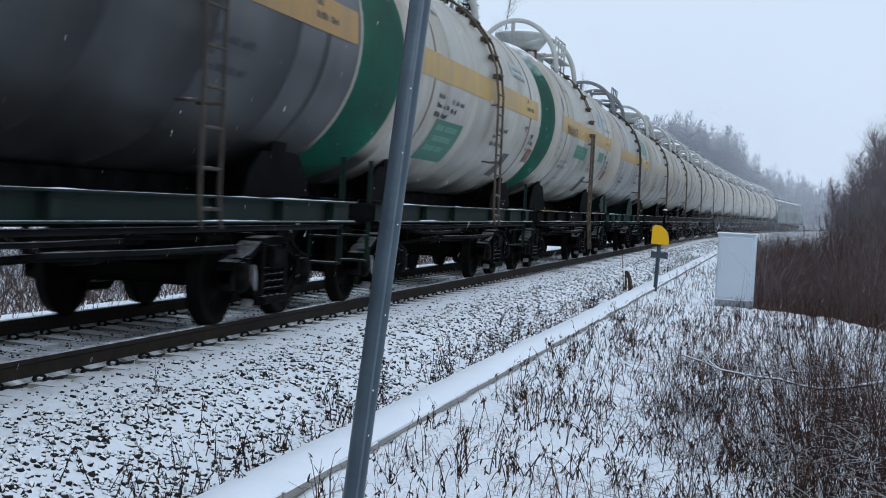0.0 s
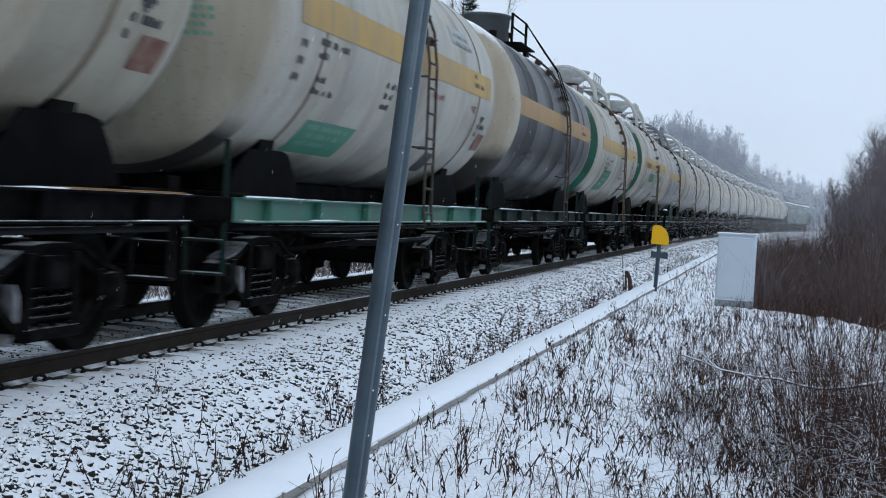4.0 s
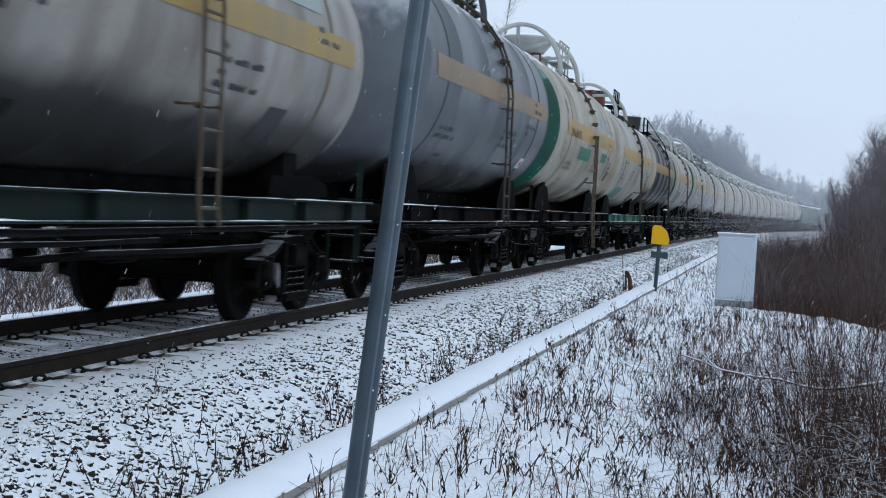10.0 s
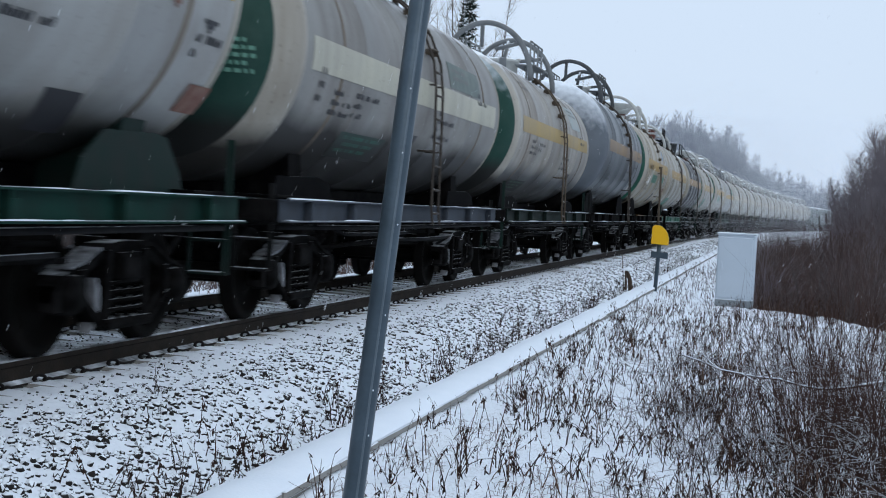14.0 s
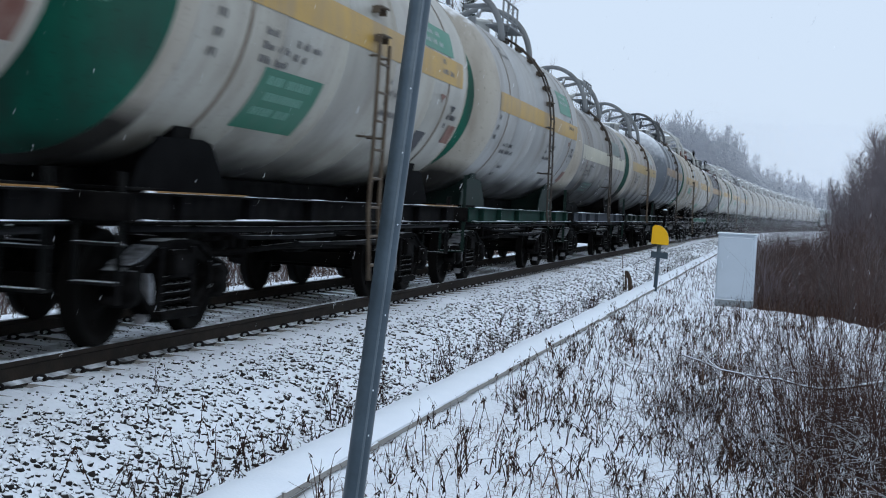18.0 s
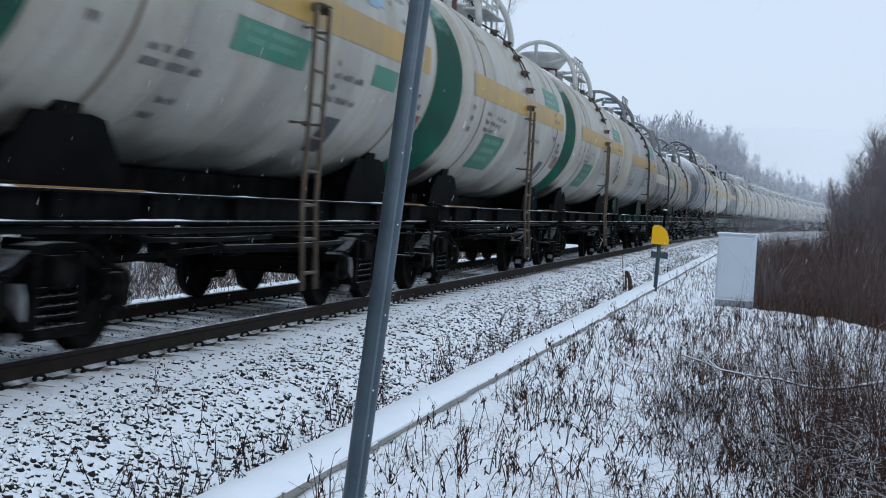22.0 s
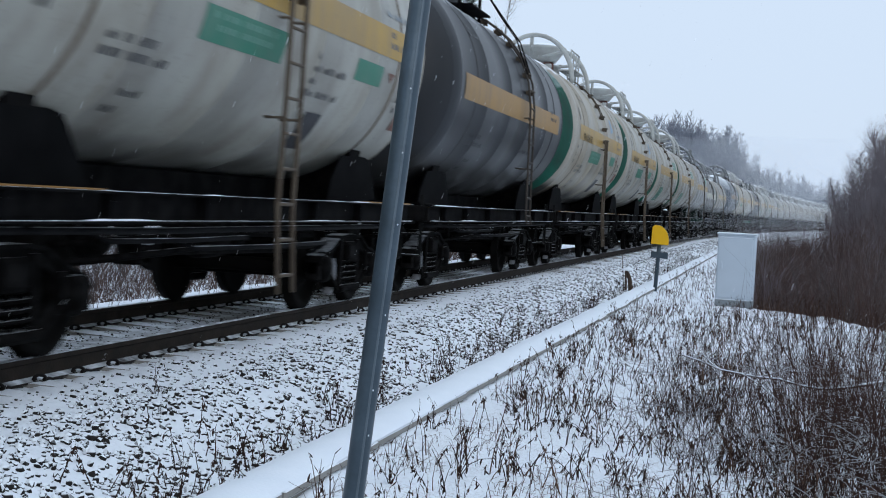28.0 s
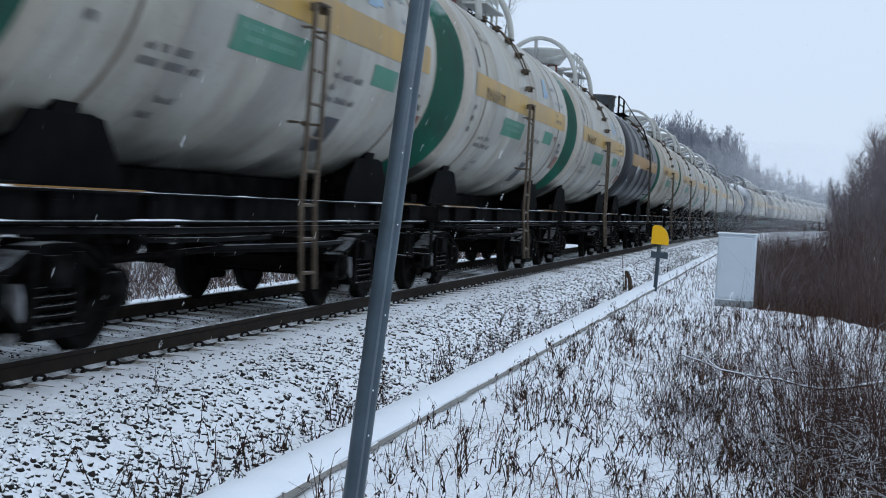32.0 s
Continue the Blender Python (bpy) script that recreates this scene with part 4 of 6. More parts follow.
def hoop_shape(y, rise=1.18):
    """A tube bent in a hoop across the tank's top."""
    pts = []
    for i in range(25):
        a = math.pi * i / 24
        pts.append((0.97 * math.cos(a), y, TANK_Z + TANK_R - 0.30 + rise * math.sin(a)))
    return Shape().tube(pts, 0.060, 8)


def text_rows(sh, y0, a0, rows, seed):
    """Short rows of unreadable lettering as plain bars."""
    rnd = random.Random(seed)
    for r in range(rows):
        y = y0
        for _ in range(rnd.randint(1, 3)):
            for _letter in range(rnd.randint(2, 6)):
                w = rnd.choice((0.018, 0.040, 0.046, 0.052))
                top = rnd.choice((0.0, 0.0, 0.7))
                strip(sh, y, y + w, a0 - r * 4.6 - 2.5, a0 - r * 4.6 - top, 0.008, 2)
                y += w + 0.020
            y += 0.09
    return sh


def saddle_plate_shape(y):
    """A low plate beside the saddle with sloping shoulders."""
    top = TANK_Z - 1.30
    sh = Shape().prism([(y - 0.98, 1.268), (y + 0.98, 1.268), (y + 0.90, 1.44), (y + 0.62, top - 0.03), (y + 0.40, top), (y - 0.52, top - 0.02), (y - 0.86, 1.50)], 1.075, 1.095)
    return sh


def make_style(key, at):
    global TANK_R, TANK_Z, TANK_H, MARK_R, MARK_Z
    st = STYLES[key]
    key = st.get("like", key)
    TANK_R, TANK_Z = {"cream": (1.65, 3.12), "white": (1.65, 3.12), "silver": (1.65, 3.12), "slate": (1.64, 3.09), "grey": (1.43, 2.82), "smallwhite": (1.43, 2.82)}.get(key, (1.62, 3.05))
    MARK_R, MARK_Z = (1.43, 2.82) if key in ("grey", "smallwhite") else (1.60, 2.99)
    TANK_H = {"grey": 5.05, "palewhite": 4.66}.get(key, 4.84)
    w = thing("tank_wagon", st["word"], "tank wagon", "tank wagons of the train", at)
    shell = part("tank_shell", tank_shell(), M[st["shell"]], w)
    rim = "rim" if st["shell"] in ("white", "white_sooty", "worn_white", "grey_white", "cream", "cream_sooty", "dark", "grey") else st["shell"]
    for sign, name in ((-1, "rear"), (1, "front")):
        ring = {"dark": 7, "silver": 9, "grey": 5, "palewhite": 6}.get(key, 3) if sign < 0 else 3
        part(name + "_rim", tank_head(sign, 0, ring + 1), M["frosted_end" if key == "silver" and sign < 0 else "buff_end" if key == "dark" and sign < 0 else rim], w, "rounded rim of the tank end")
        part(name + "_end", tank_head(sign, ring, 14, 0.004), M["old_green" if key in ("dark", "silver", "smallwhite", "grey") and sign < 0 else st[name]], w, "dished tank end")
    # painted markings
    ink = M["ink_grey"] if key in ("cream", "white", "whitelow", "plain") else M["ink"]
    both_sides("stripe", strip(Shape(), *{"dark": (-4.8, 4.7), "cream": (-4.38, 4.5), "silver": (-4.45, 4.7), "slate": (-4.6, 4.4)}.get(key, (-4.55, 4.55)), *{"slate": (-5.5, 8), "silver": (-0.5, 11), "smallwhite": (-3.5, 8.5), "palewhite": (-4, 7)}.get(key, (-1.5, 11))) if key != "grey" else strip(Shape(), -4.8, 4.75, -9, 5), M[st["band"]], shell, "ochre painted stripe" if st["band"] in ("ochre", "amber", "worn_ochre", "yellow_band") else "pale painted stripe")
    rows = [(-3.7, 40, 2, 1)] if key != "silver" else []
    rows += [(0.85, -9, 4 if key != "greenframe" else 0, 2), (3.3, 9.5, 2, 4)]
    if key in ("whitelow", "oldwhite", "smallwhite"):
        rows += [(-3.35, -7, 3, 3), (-2.5, -8, 2, 6)]
    elif key == "greenframe":
        rows += [(-3.8, -17, 2, 3), (-1.3, -11, 3, 6)]
    else:
        rows += [(-3.42, -21.5, 2, 5), (-2.7, -36.5, 1, 3), (-2.75, -42.5, 1, 8)] if key != "grey" else [(-3.9, -14, 3, 3)]
    for y, a, n, seed in [r for r in rows if r[2]]:
        both_sides("lettering", text_rows(Shape(), y, a, n, seed), ink, shell, "rows of small worn lettering", "stuff")
    if key in ("cream", "white", "whitelow", "oldwhite", "palewhite", "greenframe", "grey", "smallwhite"):
        low = key in ("whitelow", "greenframe", "grey", "oldwhite", "smallwhite")
        y0, a0, a1 = (-3.1, -42.5, -19.5) if low else (-2.0, -17.5, -7)
        y1 = -1.42 if low else -0.1
        if key == "grey":
            y0, y1, a0, a1 = -3.05, -1.15, -47, -32
        if key == "smallwhite":
            y0, y1, a0, a1 = -3.6, -1.9, -56, -43
        if key == "greenframe":
            y0, y1, a0, a1 = -3.35, -1.6, -50, -34
        if key != "palewhite":
            both_sides("sign_panel", strip(Shape(), y0, y1, a0, a1), M["old_green" if key in ("grey", "smallwhite") else "panel_green" if key in ("whitelow", "oldwhite") else "sign_green"], shell, "green painted panel with worn lettering")
            words = Shape()
            step = (a1 - a0) / (3 if not low else 4)
            rnd = random.Random(len(key) + 40)
            for k in range(2 if not low else 3):
                y = y0 + 0.18 + 0.12 * (k % 2)
                while y < y1 - 0.25 - 0.15 * (k % 3):
                    wide = rnd.choice((0.05, 0.075, 0.085))
                    strip(words, y, y + wide, a1 - step * (k + 0.95), a1 - step * (k + 0.42), 0.010, 2)
                    y += wide + rnd.choice((0.03, 0.03, 0.03, 0.11))
            both_sides("panel_lettering", words, M["green" if key == "grey" else "worn_panel" if key == "smallwhite" else "faded"], shell, "worn pale lettering of the panel", "stuff")
        if key not in ("grey", "smallwhite"):
            for y, a, paint, word in ((3.36, -7.5, "placard", "small red triangle"), (4.08, -11.5, "ink", "small black triangle")):
                both_sides("hazard_mark", strip(strip(strip(Shape(), y, y + 0.26, a - 1.2, a, 0.011, 1), y + 0.06, y + 0.20, a - 2.6, a - 1.2, 0.011, 1), y + 0.10, y + 0.15, a - 3.8, a - 2.6, 0.011, 1), M[paint], shell, word)
        my, wide, slant, m0, m1 = {"whitelow": (2.88, 0.52, -0.06, -47, -27.6), "palewhite": (2.56, 0.53, -0.26, -56, -40.5), "greenframe": (2.05, 0.55, -0.06, -51, -38),
                                   "white": (1.48, 0.5, -0.2, -48, -31), "cream": (1.40, 0.5, -0.15, -47, -31), "grey": (-0.2, 0.22, 0.12, -38, -26)}.get(key, (2.3, 0.5, 0.1, -46, -28))
        if key == "greenframe":
            both_sides("red_line", text_rows(Shape(), 0.9, -8, 1, 12), M["red_ink"], shell, "red lettering beside the ladder", "stuff")
        both_sides("mark", strip(Shape(), my, my + wide, m0, m1, slant=slant), M["ink"], shell, "black slanted mark")
        if key in ("cream", "white"):
            both_sides("small_panel", strip(Shape(), 2.15, 3.15, -14.5, -6), M["sign_green"], shell, "small green painted panel")
        if key in ("cream", "white"):
            both_sides("emblem", strip(strip(Shape(), 1.75, 2.15, 16.5, 31.5, slant=0.28), 2.15, 2.40, 18, 23), M["blue_ink"], shell, "faded blue slanted emblem above the stripe")
            both_sides("emblem_lettering", text_rows(text_rows(Shape(), 2.7, 28, 2, 19), 3.2, 18, 1, 33), M["pale_blue"], shell, "faded blue lettering above the stripe", "stuff")
        else:
            ends = {"grey": (1.4, 3.5, 6.5, 22), "smallwhite": (2.0, 3.5, 15, 38), "whitelow": (2.15, 4.0, 12, 25), "palewhite": (2.0, 3.6, 12, 30)}.get(key, (2.1, 3.3, 21, 31))
            both_sides("upper_panel", strip(Shape(), *ends), M[{"grey": "slate_panel", "palewhite": "sign_green", "whitelow": "sign_green"}.get(key, "pale_mark")], shell, "faded panel above the stripe")
            both_sides("panel_lettering", text_rows(Shape(), ends[0] + 0.2, ends[3] - 3, 2, 29), M["pale_mark" if key in ("palewhite", "whitelow") else "ink_grey"], shell, "worn lettering of the upper panel", "stuff")
        if key in ("greenframe", "grey"):
            both_sides("code", text_rows(Shape(), -3.9 if key == "greenframe" else -3.1, -4 if key == "greenframe" else -13, 2 if key == "greenframe" else 3, 27), M["ink"], shell, "black stencilled lettering", "stuff")
        if key not in ("grey", "smallwhite"):
            low_by = 10 if key == "palewhite" else 0
            both_sides("placard", strip(Shape(), 4.32, 4.76, -31 - low_by, -21 - low_by, 0.010, 3), M["placard"], shell, "small rust-red placard near the end")
            both_sides("placard_lettering", text_rows(Shape(), 4.36, -22.5 - low_by, 2, 14), M["label_white"], shell, "pale worn lettering on the placard", "stuff")
            both_sides("end_lettering", text_rows(Shape(), 4.02, -16, 2, 23), M["ink"], shell, "small black lettering near the end", "stuff")
    # short upright columns of lettering near the rear end
    if key in ("cream", "white", "whitelow", "palewhite", "grey", "greenframe"):
        cols = Shape()
        for a in (-6.5, -12.5, -18.5):
            for j in range(3):
                strip(cols, -4.47 + 0.07 * j, -4.435 + 0.07 * j, a - 2.9 + 0.5 * (j % 2), a, 0.008, 2)
        both_sides("column_lettering", cols, ink, shell, "short upright columns of lettering", "stuff")
        # faded lines of lettering on the rear end
        head = Shape()
        rnd = random.Random(71)
        for r in range(5):
            z = -0.02 - 0.075 * r
            x = 0.62 + 0.04 * (r % 2)
            while x < 1.02 + 0.05 * (r % 3):
                dx = rnd.choice((0.03, 0.045, 0.06))
                pts = []
                for px, pz in ((x, z - 0.04), (x + dx, z - 0.04), (x + dx, z), (x, z)):
                    f = math.sqrt(max(1 - (px * px + pz * pz) / TANK_R ** 2, 0.0))
                    pts.append((px, -(TANK_H + 0.8 * f) - 0.014, TANK_Z + pz))
                head.add(pts, [(0, 1, 2, 3)])
                x += dx + 0.025
        part("end_lettering", head, M["faded"], w, "faded lettering on the tank end")
    if key in ("cream", "white"):
        # smudged stencilled lettering on the stripe, and a slanted black stroke by the strap
        rnd = random.Random(5 + len(key))
        for j in range(7):
            glyph, y = Shape(), -3.78 + 0.225 * j
            strip(glyph, y, y + 0.05, -1.6 + rnd.uniform(0, 1.5), 5.2, 0.011, 2)
            strip(glyph, y + 0.10, y + 0.145, -1.6, 5.2 - rnd.uniform(0, 3), 0.011, 2)
            a = rnd.choice((0.2, 2.2, 4.2))
            strip(glyph, y + 0.02, y + 0.14, a - 1.1, a + 0.5, 0.013, 1)
            both_sides("stencil", glyph, M["smudge"], shell, "smudged black stencilled letter")
        both_sides("stroke", strip(Shape(), -4.36, -4.27, 14.5, 25, slant=-0.06), M["ink"], shell, "short black stroke near the end")
    if key == "silver":
        both_sides("code", text_rows(Shape(), 2.68, -6.5, 2, 27), M["ink"], shell, "black stencilled lettering", "stuff")
        both_sides("placard", strip(Shape(), 3.5, 3.9, -36.5, -28.5, 0.010, 3), M["label_white"], shell, "small white placard with a red mark")
        both_sides("placard_mark", strip(Shape(), 3.66, 3.82, -34.5, -31, 0.013, 2), M["red_ink"], shell, "red mark of the placard")
    for y in (-3.75, 3.75):
        sh = Shape().lathe([(y - 0.038, TANK_R + 0.002), (y - 0.038, TANK_R + 0.005), (y + 0.038, TANK_R + 0.005), (y + 0.038, TANK_R + 0.002)], 60, "y", (0, 0, TANK_Z), a0=radians(125), a1=radians(415), smooth=False)
        part("strap", sh, M["seam_dark" if key in ("dark", "silver", "slate") else "seam"], w, "stained steel strap round the tank")
    for y in (-3.9, 3.9):
        sad = Shape()
        a_lo, a_hi = radians(228), radians(312)
        outer = [(TANK_R * 1.005 * math.cos(a_lo + (a_hi - a_lo) * i / 14), TANK_Z + TANK_R * 1.005 * math.sin(a_lo + (a_hi - a_lo) * i / 14)) for i in range(15)]
        sad.prism(outer + [(1.0, 1.24), (-1.0, 1.24)], y - 0.20, y + 0.20, "y")
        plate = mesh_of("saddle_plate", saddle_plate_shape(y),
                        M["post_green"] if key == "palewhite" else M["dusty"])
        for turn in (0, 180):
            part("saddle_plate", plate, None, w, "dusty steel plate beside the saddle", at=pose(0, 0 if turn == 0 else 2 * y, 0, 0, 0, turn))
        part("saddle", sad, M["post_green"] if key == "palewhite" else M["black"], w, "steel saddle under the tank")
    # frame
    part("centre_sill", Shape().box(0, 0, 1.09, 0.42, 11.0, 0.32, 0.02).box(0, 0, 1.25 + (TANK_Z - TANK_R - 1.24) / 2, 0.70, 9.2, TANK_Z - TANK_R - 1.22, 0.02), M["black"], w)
    for k in (-1, 1):
        part("side_sill", channel(Shape(), k * 1.37, -5.45, 5.45, 1.03, 1.26, k), M[st["frame"]], w, "channel-section side beam")
    for k in (-1, 1):
        for z, width, seed in ((1.048, 0.06, 3), (1.262, 0.035, 8)):
            part("snow_ridge", snow_ridge(k, z, width, seed + k), M["snow_lump"], w, "thin broken line of snow on the beam")
    gusset = mesh_of("gusset", Shape().box(0, 0, 1.145, 0.085, 0.020, 0.195, 0.004).box(0.03, 0.05, 1.13, 0.02, 0.12, 0.12, 0.004), M["dusty" if st["frame"] == "black" else st["frame"]])
    for y in (-4.7, -3.2, -1.45, 1.45, 3.05, 4.65) if key != "plain" else ():
        part("gusset", gusset, None, w, "dusty stiffening plate in the beam", at=pose(1.43, y, 0))
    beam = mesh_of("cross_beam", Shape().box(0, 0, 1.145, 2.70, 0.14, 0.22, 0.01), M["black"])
    for y in (-5.44, -2.2, -0.9, 0.9, 2.2, 5.44):
        part("cross_beam", beam, None, w, at=pose(0, y, 0))
    if key in ("cream", "white", "whitelow"):
        edge = mesh_of("yellow_edge", Shape().box(0, 0, 0, 0.10, 1.9, 0.014, 0.003), M["yellow_line"])
        for k in (-1, 1):
            for y in (-4.3, 4.3):
                part("yellow_edge", edge, None, w, "yellow painted edge", at=pose(k * 1.43, y, 1.271))
    deck = mesh_of("end_deck", Shape().box(0, 0, 0, 0.66, 0.74, 0.03, 0.006), M["black"])
    for y in (-5.0, 5.0):
        for k in (-1, 1):
            part("end_deck", deck, None, w, "end platform plate", at=pose(k * 0.98, y, 1.285))
    pipe = Shape().tube([(1.30, -5.3, 0.98), (1.32, -2, 0.96), (1.30, 2, 0.97), (1.32, 5.3, 0.98)], 0.028, 6)
    part("brake_pipe", pipe, M["pipe"], w, "snow-lined brake pipe")
    for x, z, y0, y1 in ((1.22, 0.88, -2.7, 0.1), (1.27, 0.80, -1.2, 2.4)) if key != "plain" else ():
        part("side_pipe", Shape().tube([(x - 0.25, y0 - 0.1, z + 0.1), (x, y0, z), (x, (y0 + y1) / 2, z - 0.012), (x, y1, z), (x - 0.2, y1 + 0.12, z - 0.12)], 0.022, 6), M["pipe"], w, "snow-lined pipe under the frame")
    # couplers, hoses, handrails, steps
    for k in (-1, 1):
        cp = Shape().box(0, k * 5.62, 1.05, 0.22, 0.50, 0.24, 0.03).box(0.03, k * 5.88, 1.05, 0.34, 0.24, 0.34, 0.05)
        part("coupler", cp, M["bogie"], w)
        hose = [(0.45, k * 5.5, 1.0), (0.45, k * 5.7, 0.85), (0.40, k * 5.85, 0.66), (0.30, k * 6.0, 0.60)]
        part("brake_hose", Shape().tube(hose, 0.032, 8), M["black"], w)
        rail_s = Shape()
        for x in (-1.30, 1.30):
            post = 1.22 if st["frame"] not in ("black", "frame_grey") or key == "silver" else 0.86
            rail_s.box(x, k * 5.46, 0.55 + post / 2, 0.055, 0.016, post, 0.004).box(x - math.copysign(0.022, x), k * 5.44, 0.55 + post / 2, 0.012, 0.055, post, 0.003)
            rail_s.tube([(x * 0.72, k * 5.46, 0.55), (x * 0.72, k * 5.46, 1.05)], 0.02, 6)
            for z in (0.56, 0.86):
                rail_s.box(x * 0.86, k * 5.47, z, 0.38, 0.12, 0.025, 0.005)
        rail_s.tube([(-1.3, k * 5.52, 0.90), (-0.3, k * 5.52, 0.84), (0.2, k * 5.56, 1.16)], 0.018, 6)
        part("end_step", rail_s, M["post_green" if st["frame"] in ("green_frame", "deep_green", "dark_green") else "post_grey"], w, "end steps and handrails")
    # brake gear under the frame
    bk = Shape().lathe([(-0.55, 0.001), (-0.55, 0.17), (-0.50, 0.19), (-0.05, 0.19), (0.0, 0.17), (0.0, 0.001)], 18, "y", (0.55, 1.0, 0.82))
    bk.tube([(0.55, 1.0, 0.82), (0.55, 1.9, 0.82)], 0.035, 8)
    part("brake_cylinder", bk, M["bogie"], w)
    tank2 = Shape().lathe([(-0.62, 0.001), (-0.6, 0.10), (-0.52, 0.19), (0.52, 0.19), (0.6, 0.10), (0.62, 0.001)], 18, "x", (-0.1, -1.3, 0.84))
    part("air_reservoir", tank2, M["bogie"], w)
    for x, z in ((0.9, 0.90), (1.02, 0.78), (0.75, 0.72)):
        part("brake_rod", Shape().tube([(x, -3.0, z - 0.06), (x, -0.4, z), (x, 3.0, z - 0.05)], 0.024, 6), M["bogie"], w)
    hang = mesh_of("hanger", Shape().box(0.98, 0, 0.91, 0.05, 0.08, 0.30, 0.008), M["bogie"])
    for y in (-2.4, -0.9, 0.6, 2.3):
        part("hanger", hang, None, w, at=pose(0, y, 0))
    for k in (-1, 1):
        add_ladder(w, k, st["reach"], M[st["ladder"]], {"dark": 0.55, "slate": 0.55, "cream": -0.12, "white": -0.2, "whitelow": 0.05}.get(key, 0.3))
    # bottom outlet valve
    part("outlet_valve", Shape().tube([(0, 0.15, 1.42), (0, 0.15, 0.62)], [0.2, 0.12], 14).tube([(0, 0.15, 0.62), (0, 0.15, 0.55)], 0.16, 14), M["bogie"], w)
    # top fittings
    zt = TANK_Z + TANK_R
    tube_mat = M["black"] if st["top"] == "dome" else M["grey_tube"] if st["top"] == "arch_dark" else M["mid_tube"] if st["top"] == "arch_grey" else M["pale_steel"]
    hatch = Shape().lathe([(zt - 0.08, 0.36), (zt + 0.22, 0.36), (zt + 0.23, 0.40), (zt + 0.27, 0.40), (zt + 0.32, 0.30), (zt + 0.34, 0.001)][::-1], 24, "z", (0, 0.25, 0))
    hatch.tube([(-0.42, 0.25, zt + 0.30), (0.42, 0.25, zt + 0.30)], 0.03, 6)
    part("hatch", hatch, tube_mat if st["top"] == "dome" else M["pale_steel"], w, "round filling hatch")
    if st["top"].startswith("arch"):
        for y in (-1.5, 1.5):
            rise = 1.0 if st["top"] == "arch_rust" or key in ("palewhite", "oldwhite") else 1.18
            part("hoop", hoop_shape(y, rise), tube_mat, w, "curved steel tube hoop over the hatch")
            # stout struts from the hoop in to the hatch
            for a, x, z in ((96, -0.15, 0.40), (41, 0.16, 0.36), (139, -0.40, 0.30)):
                bar = [(0.97 * math.cos(radians(a)), y, zt - 0.30 + rise * math.sin(radians(a))), (x, y * 0.82, zt + z)]
                part("hoop_brace", Shape().tube(bar, 0.045, 7), tube_mat, w, "stout steel strut of the hoop")
        if st["top"] == "arch_rust":
            box = Shape().box(0, -0.2, zt + 0.32, 0.78, 0.66, 0.50, 0.05).box(0, -0.2, zt + 0.575, 0.84, 0.72, 0.03, 0.01)
            part("valve_box", box, M["rust_box"], w, "rusty red box over the valves")
        elif st["top"] == "arch":
            cover = Shape().lathe([(zt + 0.30, 0.001), (zt + 0.30, 0.40), (zt + 0.34, 0.44), (zt + 0.62, 0.66), (zt + 0.66, 0.67), (zt + 0.70, 0.62), (zt + 0.77, 0.30), (zt + 0.78, 0.001)][::-1], 28, "z", (-0.05, -0.45, 0))
            part("valve_cover", cover, tube_mat, w, "wide grey steel cover over the valves")
            part("valve_drum", Shape().lathe([(zt - 0.06, 0.36), (zt + 0.30, 0.36), (zt + 0.31, 0.001)][::-1], 22, "z", (-0.05, -0.45, 0)), M["rust_box"], w, "rusty drum under the cover")
    if st["top"] == "arch_rust":
        tube_mat = M["black"]
    for x in (-0.70, 0.70):
        mid, lift = (-0.5, -0.06) if st["top"] == "dome" else (0.1, 0.10)
        plat = Shape().box(x, mid, zt + lift, 0.46, 1.6, 0.035, 0.006)
        for y in (-0.6, 0.8):
            plat.tube([(x, mid + y, zt + lift - 0.01), (x, mid + y, zt - 0.24)], 0.02, 5)
        part("platform", plat, tube_mat, w, "walkway plate beside the hatch")
    top_z = zt + (0.52 if st["top"] == "dome" else 0.66)
    for x in (-0.72, 0.72):
        ys = (-0.25, 0.25, 0.75, 1.25) if st["top"] != "dome" else (-1.3, 0.3)
        for y in ys:
            part("handrail_post", Shape().tube([(x, y, zt - 0.22), (x, y, top_z)], 0.022 if st["top"] != "dome" else 0.034, 6), tube_mat, w)
        for z in (top_z, (top_z + zt) / 2):
            part("handrail", Shape().tube([(x, ys[0], z), (x, ys[-1], z)], 0.02, 6), tube_mat, w, "railing of the walkway")
        if st["top"] == "dome":
            for y in (0.32, 0.66):
                part("grab_rail", Shape().tube([(x, 0.3, top_z), (x * 1.55, y, zt - 0.05), (x * 1.98, y, zt - 0.45), (x * 2.3, y, zt - 1.05)], 0.014, 6), tube_mat, w)
    part("valve", Shape().tube([(0.25, -0.9, zt - 0.05), (0.25, -0.9, zt + 0.22)], 0.08, 12), tube_mat, w, "safety valve")
    part("valve", Shape().tube([(-0.3, 1.15, zt - 0.05), (-0.3, 1.15, zt + 0.18)], 0.10, 12), tube_mat, w, "safety valve")
    if st["top"] == "dome":
        drum = Shape().lathe([(zt - 0.10, 0.42), (zt + 0.02, 0.46), (zt + 0.52, 0.50), (zt + 0.53, 0.53), (zt + 0.58, 0.53), (zt + 0.60, 0.48), (zt + 0.61, 0.001)][::-1], 28, "z", (0, -0.45, 0))
        part("dome", drum, M["drum_steel"], w, "short dark steel drum beside the hatch")
    for y in (-3.9, 3.9):
        make_bogie(w, y, key != "plain")
    return w


